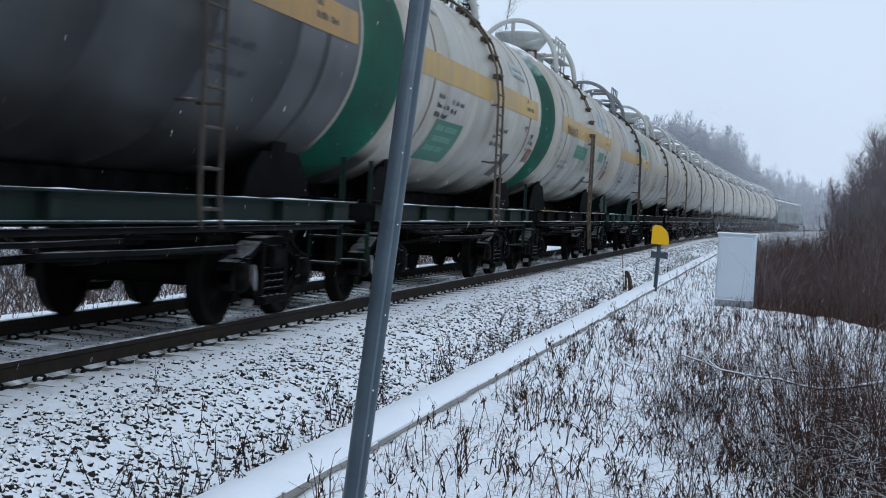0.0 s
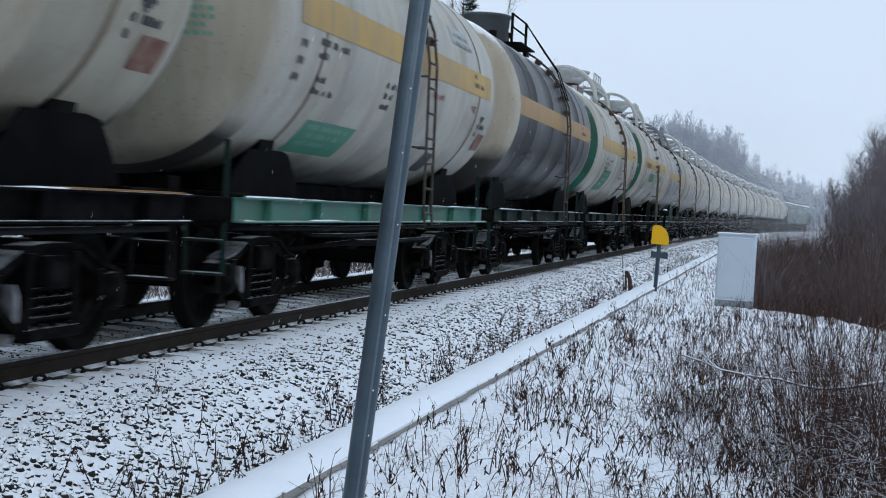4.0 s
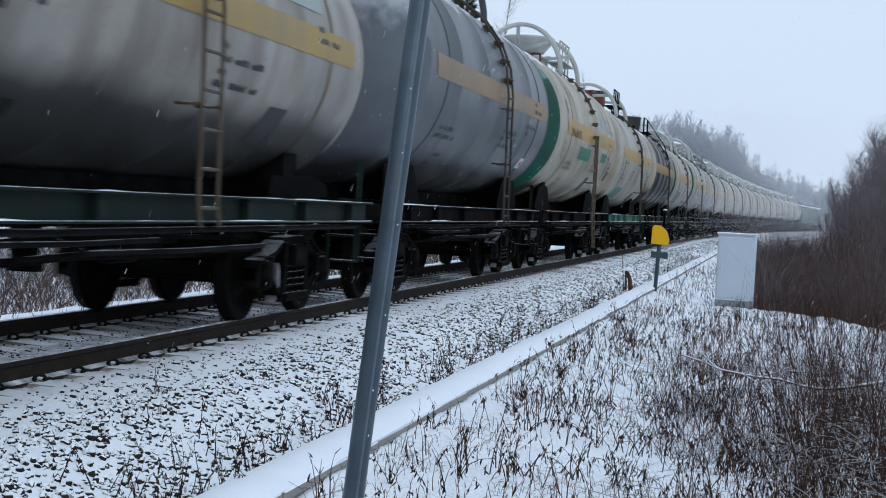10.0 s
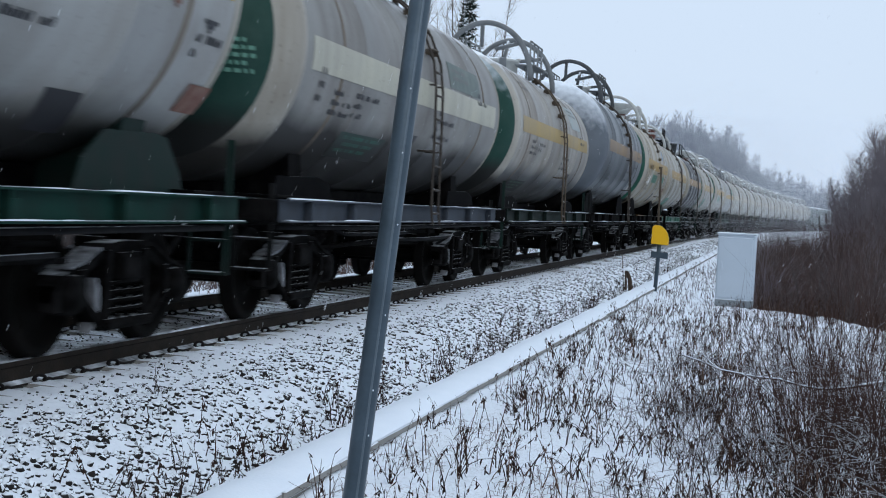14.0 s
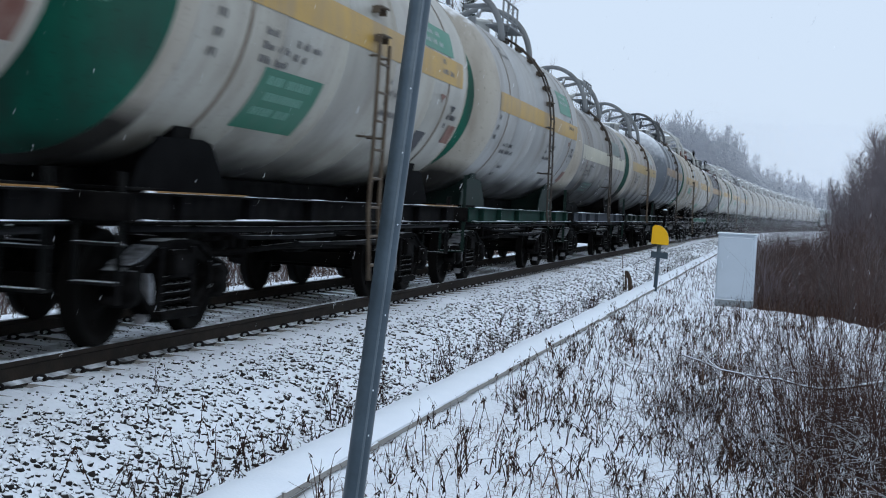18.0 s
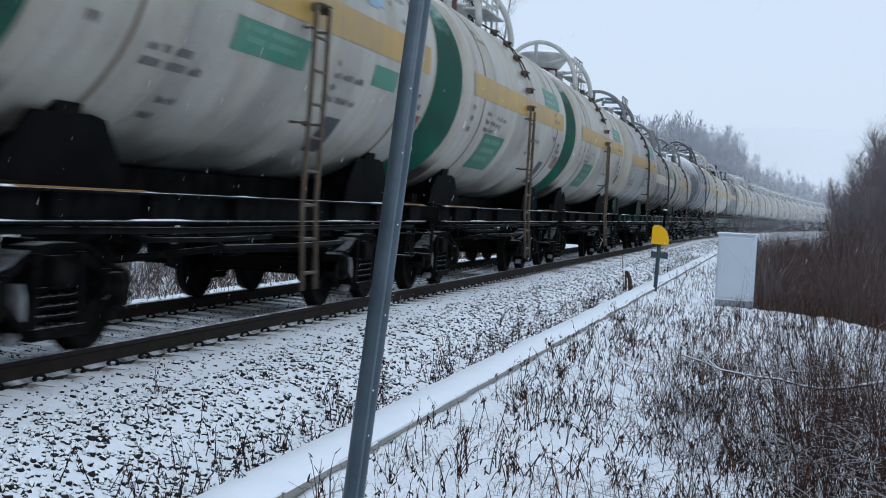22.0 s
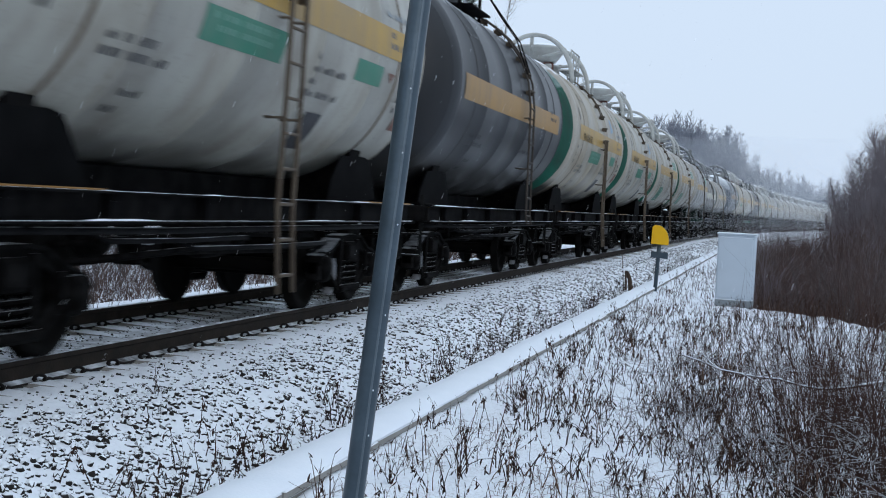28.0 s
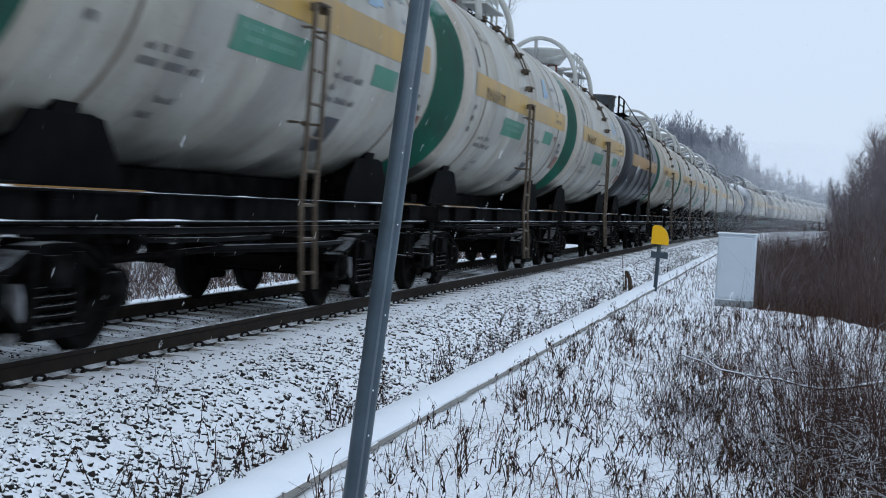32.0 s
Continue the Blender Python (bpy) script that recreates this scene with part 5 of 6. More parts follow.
PITCH = 12.02
ORDER = {0: "dark", 1: "greenframe", 2: "cream", 3: "silver", 4: "smallwhite", 5: "grey", 6: "palewhite", 7: "whitelow", 8: "whitelow", 9: "white_dark", 10: "cream_dark",
         11: "slate", 12: "white", 13: "white", 14: "white", 15: "cream", -1: "oldwhite", -2: "white", -3: "palewhite"}
WAGONS = []


def make_train():
    for k in range(-15, 16):
        key = ORDER.get(k, "plain")
        m = on_track(40.0 - 12.02 * k)
        w = BUILT[key] = copy_thing(BUILT[key], m) if key in BUILT else make_style(key, m)
        for bogie in w.children:
            if bogie.name.startswith("bogie"):
                for o in bogie.children:
                    if o.name.startswith("wheelset"):
                        WHEELSETS.append((o, 0.925 if o.matrix_basis.translation.y > 0 else -0.925, k))
        WAGONS.append((k, w))


make_train()


# ---- ballast stones that show through the snow ----
ICO_V = []
for _i in range(12):
    _g = (1 + 5 ** 0.5) / 2
    _a, _b, _c = _i // 4, (1 if _i & 1 else -1), (_g if _i & 2 else -_g)
    ICO_V.append(((0, _b, _c), (_b, _c, 0), (_c, 0, _b))[_a])
ICO_F = []
for _i in range(12):
    for _j in range(_i + 1, 12):
        for _k in range(_j + 1, 12):
            _p, _q, _r = Vector(ICO_V[_i]), Vector(ICO_V[_j]), Vector(ICO_V[_k])
            if abs((_p - _q).length - 2) < 0.01 and abs((_q - _r).length - 2) < 0.01 and abs((_p - _r).length - 2) < 0.01:
                ICO_F.append((_i, _j, _k) if (_q - _p).cross(_r - _p).dot(_p) > 0 else (_i, _k, _j))


def stone_shape(rnd):
    sh = Shape()
    vs = [tuple(Vector(v) * 0.525 * rnd.uniform(0.72, 1.2)) for v in ICO_V]
    return sh.add(vs, ICO_F, True)


def make_ballast():
    rnd = random.Random(11)
    bed = thing("ballast_bed", "crushed ballast stones showing dark through thin snow", "ballast", kind="structure")
    kinds = [stone_shape(rnd) for _ in range(7)]
    meshes = [mesh_of("stone", k, M["stone"]) for k in kinds]
    spots = []
    for _ in range(30000):
        s = 5.5 + 60 * rnd.random() ** 2.0
        u = rnd.uniform(1.15, 2.95)
        dens = 0.42 + 0.6 * bank(u, 1.25, 2.0) * (0.35 + 0.9 * max(noise.noise((s * 0.9, u * 1.4, 4.0)) + 0.45, 0))
        dens *= 0.75 + 0.25 * bank(u, 1.45, 1.95)
        if rnd.random() < dens * 0.72:
            spots.append((s, u))
    for _ in range(5200):
        s = rnd.uniform(58, 125)
        u = rnd.uniform(1.5, 2.95)
        if noise.noise((s * 0.5, u * 1.4, 4.0)) > -0.25:
            spots.append((s, u))
    # fine grit at the sleeper ends
    for _ in range(3000):
        s = 6 + 40 * rnd.random() ** 1.8
        u = rnd.uniform(0.93, 1.9)
        rib = 0.5 + 0.5 * math.cos(2 * math.pi * (s - 9.445) / 0.5925)
        if noise.noise((s * 2.0, u * 3.0, 14.0)) > -0.05 + (0.35 * rib if u < 1.5 else 0.1):
            spots.append((s, u))
    for _ in range(7500):
        spots.append((6 + 40 * rnd.random() ** 1.5, rnd.choice((-1, 1)) * rnd.uniform(0.0, 0.68) if rnd.random() < 0.6 else rnd.uniform(-3.2, -1.4)))
    spots.sort(key=lambda p: p[0] + (0 if p[1] > 1.3 else 100))
    rest, grit = Shape(), Shape()
    for i, (s, u) in enumerate(spots):
        x, y, th = track(s, u)
        r = (0.014 + 0.019 * rnd.random() ** 1.6) * (0.68 + 0.32 * bank(u, 1.3, 1.9)) * (1.0 if u > 1.3 else 0.8) * (1.3 if s > 58 else 1.0)
        m = pose(x, y, ground_z(s, u) + r * rnd.uniform(-0.35, 0.25), rnd.uniform(0, 360), rnd.uniform(0, 360), rnd.uniform(0, 360)) @ Matrix.Diagonal((r * 1.2, r, r * rnd.uniform(0.65, 1.1), 1))
        if i < 300:
            part("stone", meshes[i % 7], None, bed, at=m)
        else:
            k = kinds[i % 7]
            bare = u < 1.30 or rnd.random() < 0.15
            (grit if bare else rest).add([tuple(m @ Vector(v)) for v in k.v], k.f, rnd.random() < 0.45)
    tagged(part("stones", rest, M["stone"], bed, "snow-capped dark ballast stones"), kind="stuff")
    tagged(part("grit", grit, M["grit"], bed, "fine dark grit beside the sleepers"), kind="stuff")


make_ballast()


# ---- plants ----
def fast_mesh(name, verts, quads, material, smooth=False):
    verts, quads = np.asarray(verts, np.float32), np.asarray(quads, np.int32)
    me = bpy.data.meshes.new(name)
    me.vertices.add(len(verts))
    me.vertices.foreach_set("co", verts.ravel())
    me.loops.add(quads.size)
    me.loops.foreach_set("vertex_index", quads.ravel())
    me.polygons.add(len(quads))
    me.polygons.foreach_set("loop_start", np.arange(0, quads.size, quads.shape[1], dtype=np.int32))
    me.update(calc_edges=True)
    me.materials.append(material)
    return me


def sticks(name, segs, material, sides=3):
    """Thin tapered sticks: rows of x0 y0 z0 x1 y1 z1 r0 r1."""
    a = np.asarray(segs, np.float64)
    p, q, r0, r1 = a[:, 0:3], a[:, 3:6], a[:, 6:7], a[:, 7:8]
    d = q - p
    d /= np.maximum(np.linalg.norm(d, axis=1, keepdims=True), 1e-9)
    ref = np.where(np.abs(d[:, 2:3]) < 0.9, np.array([[0, 0, 1.0]]), np.array([[1.0, 0, 0]]))
    e = np.cross(d, ref)
    e /= np.linalg.norm(e, axis=1, keepdims=True)
    f = np.cross(d, e)
    rings = []
    for c, r in ((p, r0), (q, r1)):
        for k in range(sides):
            w = 2 * math.pi * k / sides
            rings.append(c + (e * math.cos(w) + f * math.sin(w)) * r)
    verts = np.stack(rings, 1).reshape(-1, 3)
    base = np.arange(len(a))[:, None] * (2 * sides)
    quads = np.concatenate([np.concatenate([base + k, base + (k + 1) % sides, base + sides + (k + 1) % sides, base + sides + k], 1) for k in range(sides)], 0)
    return fast_mesh(name, verts, quads, material)


def blades(name, rows, material):
    """Small flat leaves with a bend: rows of centre, direction, side vectors (9 numbers)."""
    a = np.asarray(rows, np.float64)
    c, d, w = a[:, 0:3], a[:, 3:6], a[:, 6:9]
    n = np.cross(d, w) * 4
    v = np.stack([c - w * 0.4, c + w * 0.4, c + d * 0.5 + w + n, c + d * 0.5 - w + n, c + d + w * 0.3, c + d - w * 0.3], 1).reshape(-1, 3)
    b = np.arange(len(a))[:, None] * 6
    quads = np.concatenate([np.concatenate([b, b + 1, b + 2, b + 3], 1), np.concatenate([b + 3, b + 2, b + 4, b + 5], 1)], 0)
    return fast_mesh(name, v, quads, material)


def grow(rnd, segs, p, d, length, r, depth, spread=0.6, kids=3, steps=3, lift=0.15, droop=0.0, bend=0.16):
    """A branch of a few bent pieces, with side branches."""
    p, d = Vector(p), Vector(d).normalized()
    step = length / steps
    for i in range(steps):
        nd = (d + Vector((rnd.gauss(0, bend), rnd.gauss(0, bend), rnd.gauss(0, bend) + lift * 0.3 - droop))).normalized()
        q = p + nd * step
        ra, rb = r * (1 - 0.75 * i / steps), r * (1 - 0.75 * (i + 1) / steps)
        segs.append((*p, *q, ra, rb))
        if depth > 0 and i > 0 or depth > 1:
            for _ in range(kids):
                side = Vector((rnd.gauss(0, 1), rnd.gauss(0, 1), rnd.gauss(0.2, 0.6)))
                bd = (nd * (1 - spread) + side.normalized() * spread).normalized()
                f = rnd.random()
                grow(rnd, segs, p.lerp(q, f), bd, length * rnd.uniform(0.35, 0.55), rb * 0.65, depth - 1, spread, kids, max(2, steps - 1), lift, droop, bend)
        p, d = q, nd


def weed(rnd, stems, leaves, x, y, z, h):
    """One dry stalk with curled leaves and a few side twigs."""
    lean = Vector((rnd.gauss(0, 0.17), rnd.gauss(0, 0.17), 1))
    p, d = Vector((x, y, z - 0.03)), lean.normalized()
    n = 4
    r = rnd.uniform(0.0034, 0.0066)
    leafy = rnd.random() < 0.42
    for i in range(n):
        d = (d + Vector((rnd.gauss(0, 0.13), rnd.gauss(0, 0.13), -0.03 * i))).normalized()
        q = p + d * h / n
        stems.append((*p, *q, r * (1 - 0.2 * i), r * (0.8 - 0.2 * i)))
        if i >= 1:
            for _ in range(rnd.choice((0, 0, 1, 1, 2))):
                sd = (d * 0.9 + Vector((rnd.gauss(0, 0.42), rnd.gauss(0, 0.42), 0.3))).normalized()
                e = q + sd * h * rnd.uniform(0.06, 0.16)
                stems.append((*q, *e, r * 0.6, r * 0.3))
                if leafy and rnd.random() < 0.6:
                    leaf(rnd, leaves, e, rnd.uniform(0.015, 0.035))
            if leafy:
                for _ in range(rnd.randint(1, 4)):
                    leaf(rnd, leaves, p.lerp(q, rnd.random()), rnd.uniform(0.015, 0.042))
        p = q
    if rnd.random() < 0.4:
        # the tip nods over, with a few curled leaves hanging from it
        d = Vector((rnd.gauss(0, 1), rnd.gauss(0, 1), 0.25)).normalized()
        for j in range(3):
            d = (d + Vector((0, 0, -0.45))).normalized()
            q = p + d * h * 0.07
            stems.append((*p, *q, r * 0.4, r * 0.3))
            leaf(rnd, leaves, q, rnd.uniform(0.025, 0.055))
            p = q


def leaf(rnd, leaves, p, size):
    d = Vector((rnd.gauss(0, 0.5), rnd.gauss(0, 0.5), -1)).normalized() * size
    w = d.cross(Vector((rnd.gauss(0, 1), rnd.gauss(0, 1), 0.1))).normalized() * size * 0.155
    leaves.append((*p, *d, *w))


def make_weeds():
    rnd = random.Random(21)
    stems, leaves, straw = [], [], []
    made = 0
    while made < 3900:
        y = 7.5 + 42 * rnd.random() ** 1.6
        x = rnd.uniform(-2.55, 2.2)
        dens = 0.22 + 1.7 * max(noise.noise((x * 1.3, y * 0.8, 7.0)) + 0.02, 0) + 0.20 * bank(x / y, -0.09, -0.02)
        if y < 11 and x < -1.1:
            dens *= 0.6
        if y < 13 and x / y < -0.005:
            dens *= 0.65
        if y > 24 and x < -1.2:
            dens *= 0.45
        if y > 13 and x / y > -0.02:
            dens *= 0.45
        if 27.5 < y < 31.2 and -1.6 < x < -0.1:
            dens *= 0.15
        if rnd.random() > dens:
            continue
        made += 1
        z = ground_z(y, x - TRACK_X)
        h = rnd.uniform(0.10, 0.36) * (1.0 + 0.5 * bank(x / y, -0.07, 0.02)) * (1.15 if rnd.random() < 0.2 else 1)
        weed(rnd, straw if rnd.random() < 0.4 else stems, leaves, x, y, z, h)
    # thin brown undergrowth in front of the shrubs
    for _ in range(1700):
        y = rnd.uniform(10.4, 19.0)
        x = y * rnd.uniform(-0.075, 0.05)
        if noise.noise((x * 0.9, y * 0.6, 33.0)) < -0.18 + 0.25 * bank(y, 15, 19):
            continue
        z = ground_z(y, x - TRACK_X)
        p = Vector((x, y, z - 0.02))
        d = Vector((rnd.gauss(0, 0.35), rnd.gauss(0, 0.35), 1)).normalized()
        h = rnd.uniform(0.08, 0.34)
        for j in range(3):
            d = (d + Vector((rnd.gauss(0, 0.22), rnd.gauss(0, 0.22), -0.05))).normalized()
            q = p + d * h / 3
            stems.append((*p, *q, 0.0034 - 0.0007 * j, 0.0027 - 0.0007 * j))
            if rnd.random() < 0.55:
                e = q + (d + Vector((rnd.gauss(0, 0.7), rnd.gauss(0, 0.7), 0.1))).normalized() * h * rnd.uniform(0.12, 0.3)
                straw.append((*q, *e, 0.002, 0.001))
            p = q
    for _ in range(560):
        s = 7 + 55 * rnd.random() ** 1.5
        u = 3.02 - abs(rnd.gauss(0, 0.33))
        if noise.noise((s * 0.45, 2.0, 1.0)) < -0.1:
            continue
        x, y, _t = track(s, u)
        weed(rnd, stems, leaves, x, y, ground_z(s, u), rnd.uniform(0.12, 0.36))
    for _ in range(800):
        s = 9 + 50 * rnd.random()
        u = -2.6 - 5.0 * rnd.random()
        x, y, _t = track(s, u)
        weed(rnd, straw if rnd.random() < 0.55 else stems, leaves, x, y, ground_z(s, u), rnd.uniform(0.12, 0.42))
    # fine dead grass lying through the snow
    for _ in range(11000):
        y = 7.5 + 26 * rnd.random() ** 1.5
        x = rnd.uniform(-2.55, 2.2)
        if noise.noise((x * 1.1, y * 0.8, 17.0)) < -0.05 + 0.2 * (x < -1.5):
            continue
        z = ground_z(y, x - TRACK_X)
        a = rnd.uniform(0, 6.28)
        l = rnd.uniform(0.03, 0.09)
        h = rnd.uniform(0.02, 0.10)
        b = a + rnd.uniform(-0.9, 0.9)
        xm, ym = x + 0.5 * l * math.cos(a), y + 0.5 * l * math.sin(a)
        straw.append((x, y, z - 0.01, xm, ym, z + h, 0.0018, 0.0015))
        straw.append((xm, ym, z + h, xm + l * math.cos(b), ym + l * math.sin(b), z + h * rnd.uniform(0.6, 1.6), 0.0015, 0.0008))
    # thin twigs lying about with snow on them
    lined = []
    for _ in range(1500):
        y = 7.8 + 15 * rnd.random() ** 1.3
        x = y * rnd.uniform(-0.10, 0.095)
        if noise.noise((x * 1.6, y * 0.9, 27.0)) < -0.02 or x < -2.5:
            continue
        z = ground_z(y, x - TRACK_X)
        a, l, h = rnd.uniform(0, 6.28), rnd.uniform(0.10, 0.42), rnd.uniform(0.02, 0.30) * (0.4 + 0.6 * bank(x / y, -0.05, 0.04))
        lined.append((x, y, z + h, x + l * math.cos(a), y + l * math.sin(a), z + h + l * rnd.uniform(-0.25, 0.6), 0.0032, 0.0018))
    # arching twigs with snow among the near stems
    for _ in range(620):
        y = rnd.uniform(7.6, 13.5)
        x = y * (0.095 - 0.085 * rnd.random() ** 1.4)
        z = ground_z(y, x - TRACK_X) + rnd.uniform(0.03, 0.55)
        a = rnd.uniform(0, 6.28)
        p, rise = Vector((x, y, z)), rnd.uniform(-0.1, 0.7)
        for j in range(3):
            q = p + Vector((math.cos(a), math.sin(a), rise - 0.3 * j)).normalized() * rnd.uniform(0.05, 0.13)
            lined.append((*p, *q, 0.0030 - 0.0006 * j, 0.0024 - 0.0006 * j))
            p, a = q, a + rnd.uniform(-0.3, 0.3)
    tagged(part("snowy_twigs", sticks("snowy_twigs", lined, M["snowy_twig"]), None), "thin fallen twigs lined with snow", "twigs", kind="stuff")
    tagged(part("weed_stems", sticks("weed_stems", stems, M["weed"]), None), "dark dead weed stalks standing in snow", "weeds", kind="stuff")
    tagged(part("straw_stems", sticks("straw_stems", straw, M["straw"]), None), "pale dry grass stalks poking through snow", "dry grass", kind="stuff")
    tagged(part("weed_leaves", blades("weed_leaves", leaves, M["weed"]), None), "curled dead leaves hanging on weed stalks", "dead leaves", kind="stuff")


make_weeds()


def shrub_mesh(seed, height, stems, mat, r=0.006, fan=0.35, kids=2, depth=1, steps=5, foot=0.12):
    rnd = random.Random(seed)
    segs = []
    for _ in range(stems):
        b = (rnd.gauss(0, foot), rnd.gauss(0, foot), -0.05)
        grow(rnd, segs, b, (rnd.gauss(0, fan), rnd.gauss(0, fan), 1), height * rnd.uniform(0.6, 1.1), r * rnd.uniform(0.7, 1.2), depth, 0.45, kids, steps, 0.25)
    return sticks("stems", segs, mat)


def make_thickets():
    rnd = random.Random(31)
    # thin dark stems at the edge of the bank, close to the eye
    near = [shrub_mesh(40 + i, 1.35, 4, M["twig"], 0.0056, 0.22, 1, 1, 7, 0.05) for i in range(6)]
    spots = []
    for _ in range(27):
        y = rnd.uniform(7.8, 14.5)
        x = y * (0.092 - (0.10 if y > 10.5 else 0.06) * rnd.random() ** 1.3)
        spots.append((x, y, rnd.uniform(0.65, 1.15) * (0.5 + 0.6 * bank(x / y, -0.02, 0.045))))
    for _ in range(9):
        y = rnd.uniform(7.8, 11.5)
        spots.append((y * rnd.uniform(0.030, 0.092), y, rnd.uniform(0.8, 1.2)))
    for _ in range(16):
        y = rnd.uniform(14, 28)
        spots.append((y * rnd.uniform(-0.004, 0.085), y, rnd.uniform(0.5, 0.85)))
    for i, (x, y, k) in enumerate(spots):
        t = thing("bare_shrub", "leafless dark-stemmed shrub standing in thin snow", "shrub", "bare shrubs on the bank",
                  pose(x, y, ground_z(y, x - TRACK_X), 0, 0, rnd.uniform(0, 360)) @ Matrix.Diagonal((k, k, k, 1)))
        part("stem_clump", near[i % 6], None, t)
    # brushwood along the far side of the track
    far = [shrub_mesh(50 + i, 2.2, 11, M["twig_grey"], 0.008, 0.4, 3, 1, 5) for i in range(3)]
    for i in range(165):
        s = rnd.uniform(12, 75) if i < 105 else rnd.uniform(9, 36)
        u = -rnd.uniform(7.0, 13.0)
        x, y, _t = track(s, u)
        k = rnd.uniform(0.6, 1.15)
        t = thing("brushwood_shrub", "leafless brown shrub beyond the track", "shrub", "brushwood beyond the track",
                  pose(x, y, ground_z(s, u), 0, 0, rnd.uniform(0, 360)) @ Matrix.Diagonal((k, k, k, 1)))
        part("stem_clump", far[i % 3], None, t)
    # low tangled brush between them, too fine to count
    segs = []
    for _ in range(5200):
        s = 7 + 62 * rnd.random() ** 1.3
        u = -rnd.uniform(5.0, 9.5)
        x, y, _t = track(s, u)
        p = Vector((x, y, ground_z(s, u) - 0.03))
        d = Vector((rnd.gauss(0, 0.4), rnd.gauss(0, 0.4), 1)).normalized()
        h = rnd.uniform(0.3, 1.5) * (0.35 + 0.65 * bank(-u, 5.0, 7.0))
        for j in range(4):
            d = (d + Vector((rnd.gauss(0, 0.25), rnd.gauss(0, 0.25), -0.02))).normalized()
            q = p + d * h / 4
            segs.append((*p, *q, 0.007 - 0.0012 * j, 0.0058 - 0.0012 * j))
            e = q + (d + Vector((rnd.gauss(0, 0.8), rnd.gauss(0, 0.8), 0.1))).normalized() * h * rnd.uniform(0.1, 0.3)
            segs.append((*q, *e, 0.0035, 0.0015))
            p = q
    tagged(part("low_brush", sticks("low_brush", segs, M["twig_red"]), None), "low tangled brown brush beyond the track", "brush", kind="stuff")
    # reddish thicket below the bank
    mid = [shrub_mesh(60 + i, 2.9, 15, M[("twig_red", "twig", "twig_red", "alder", "twig_red", "twig_grey")[i]], 0.011, 0.46, 3, 1, 6) for i in range(6)]
    for i in range(34):
        y = 32.6 + 30 * rnd.random()
        x = -0.25 + 0.55 * rnd.random()
        k = rnd.uniform(0.62, 0.85) * 0.78
        t = thing("thicket_shrub", "dense reddish-brown leafless shrub below the bank", "shrub", "thicket below the bank",
                  pose(x, y, ground_z(y, x - TRACK_X), 0, 0, rnd.uniform(0, 360)) @ Matrix.Diagonal((k, k, k, 1)))
        part("stem_clump", mid[i % 6], None, t)
    for i in range(46):
        y = 40 + 52 * rnd.random()
        x = y * rnd.uniform(-0.012, 0.034)
        z = ground_z(y, x - TRACK_X)
        k = (1.22 + 0.0006 * (y - 40) - z) / 2.9 * rnd.uniform(0.72, 0.96)
        t = thing("thicket_shrub", "dense reddish-brown leafless shrub below the bank", "shrub", "thicket below the bank",
                  pose(x, y, z, 0, 0, rnd.uniform(0, 360)) @ Matrix.Diagonal((k * 1.5, k * 1.5, k, 1)))
        part("stem_clump", mid[i % 6], None, t)
    for i in range(105):
        y = 32.5 + 50 * rnd.random() ** 1.3
        x = -0.15 + rnd.uniform(0.0, 1.0) * (2.4 + 0.05 * y) + 0.006 * (y - 31)
        k = rnd.uniform(0.95, 1.3) * (0.85 + 0.25 * bank(x, 0.3, 3.0)) * (0.76 + 0.24 * bank(x / y, 0.028, 0.042))
        t = thing("thicket_shrub", "dense reddish-brown leafless shrub below the bank", "shrub", "thicket below the bank",
                  pose(x, y, ground_z(y, x - TRACK_X), 0, 0, rnd.uniform(0, 360)) @ Matrix.Diagonal((k, k, k, 1)))
        part("stem_clump", mid[i % 6], None, t)


make_thickets()


def tree_meshes(seed, height, r, mats, depth=2, kids=3, crown_from=0.25, reach=0.32, boughs=26, up=0.55):
    rnd = random.Random(seed)
    trunk, crown = [], []
    p, d = Vector((0, 0, -0.2)), Vector((rnd.gauss(0, 0.03), rnd.gauss(0, 0.03), 1)).normalized()
    pts = [(p.copy(), r)]
    n = 9
    for i in range(n):
        d = (d + Vector((rnd.gauss(0, 0.05), rnd.gauss(0, 0.05), 0.05))).normalized()
        q = p + d * height / n
        trunk.append((*p, *q, r * (1 - 0.95 * i / n), r * (1 - 0.95 * (i + 1) / n)))
        p = q
        pts.append((p.copy(), r * (1 - 0.95 * (i + 1) / n)))
    for _ in range(boughs):
        f = crown_from + (0.98 - crown_from) * rnd.random() ** 0.8
        i = min(int(f * n), n - 1)
        a, b = pts[i][0], pts[i + 1][0]
        base = a.lerp(b, f * n - i)
        ang = rnd.uniform(0, 6.283)
        dirn = Vector((math.cos(ang), math.sin(ang), up * rnd.uniform(0.6, 1.8)))
        grow(rnd, crown, base, dirn, height * reach * (1.15 - f) * rnd.uniform(0.7, 1.2) + 0.3, max(pts[i][1] * 0.42, 0.012), depth, 0.5, kids, 3, 0.2)
    return sticks("trunk", trunk, mats[0], 6), sticks("crown", crown, mats[1])


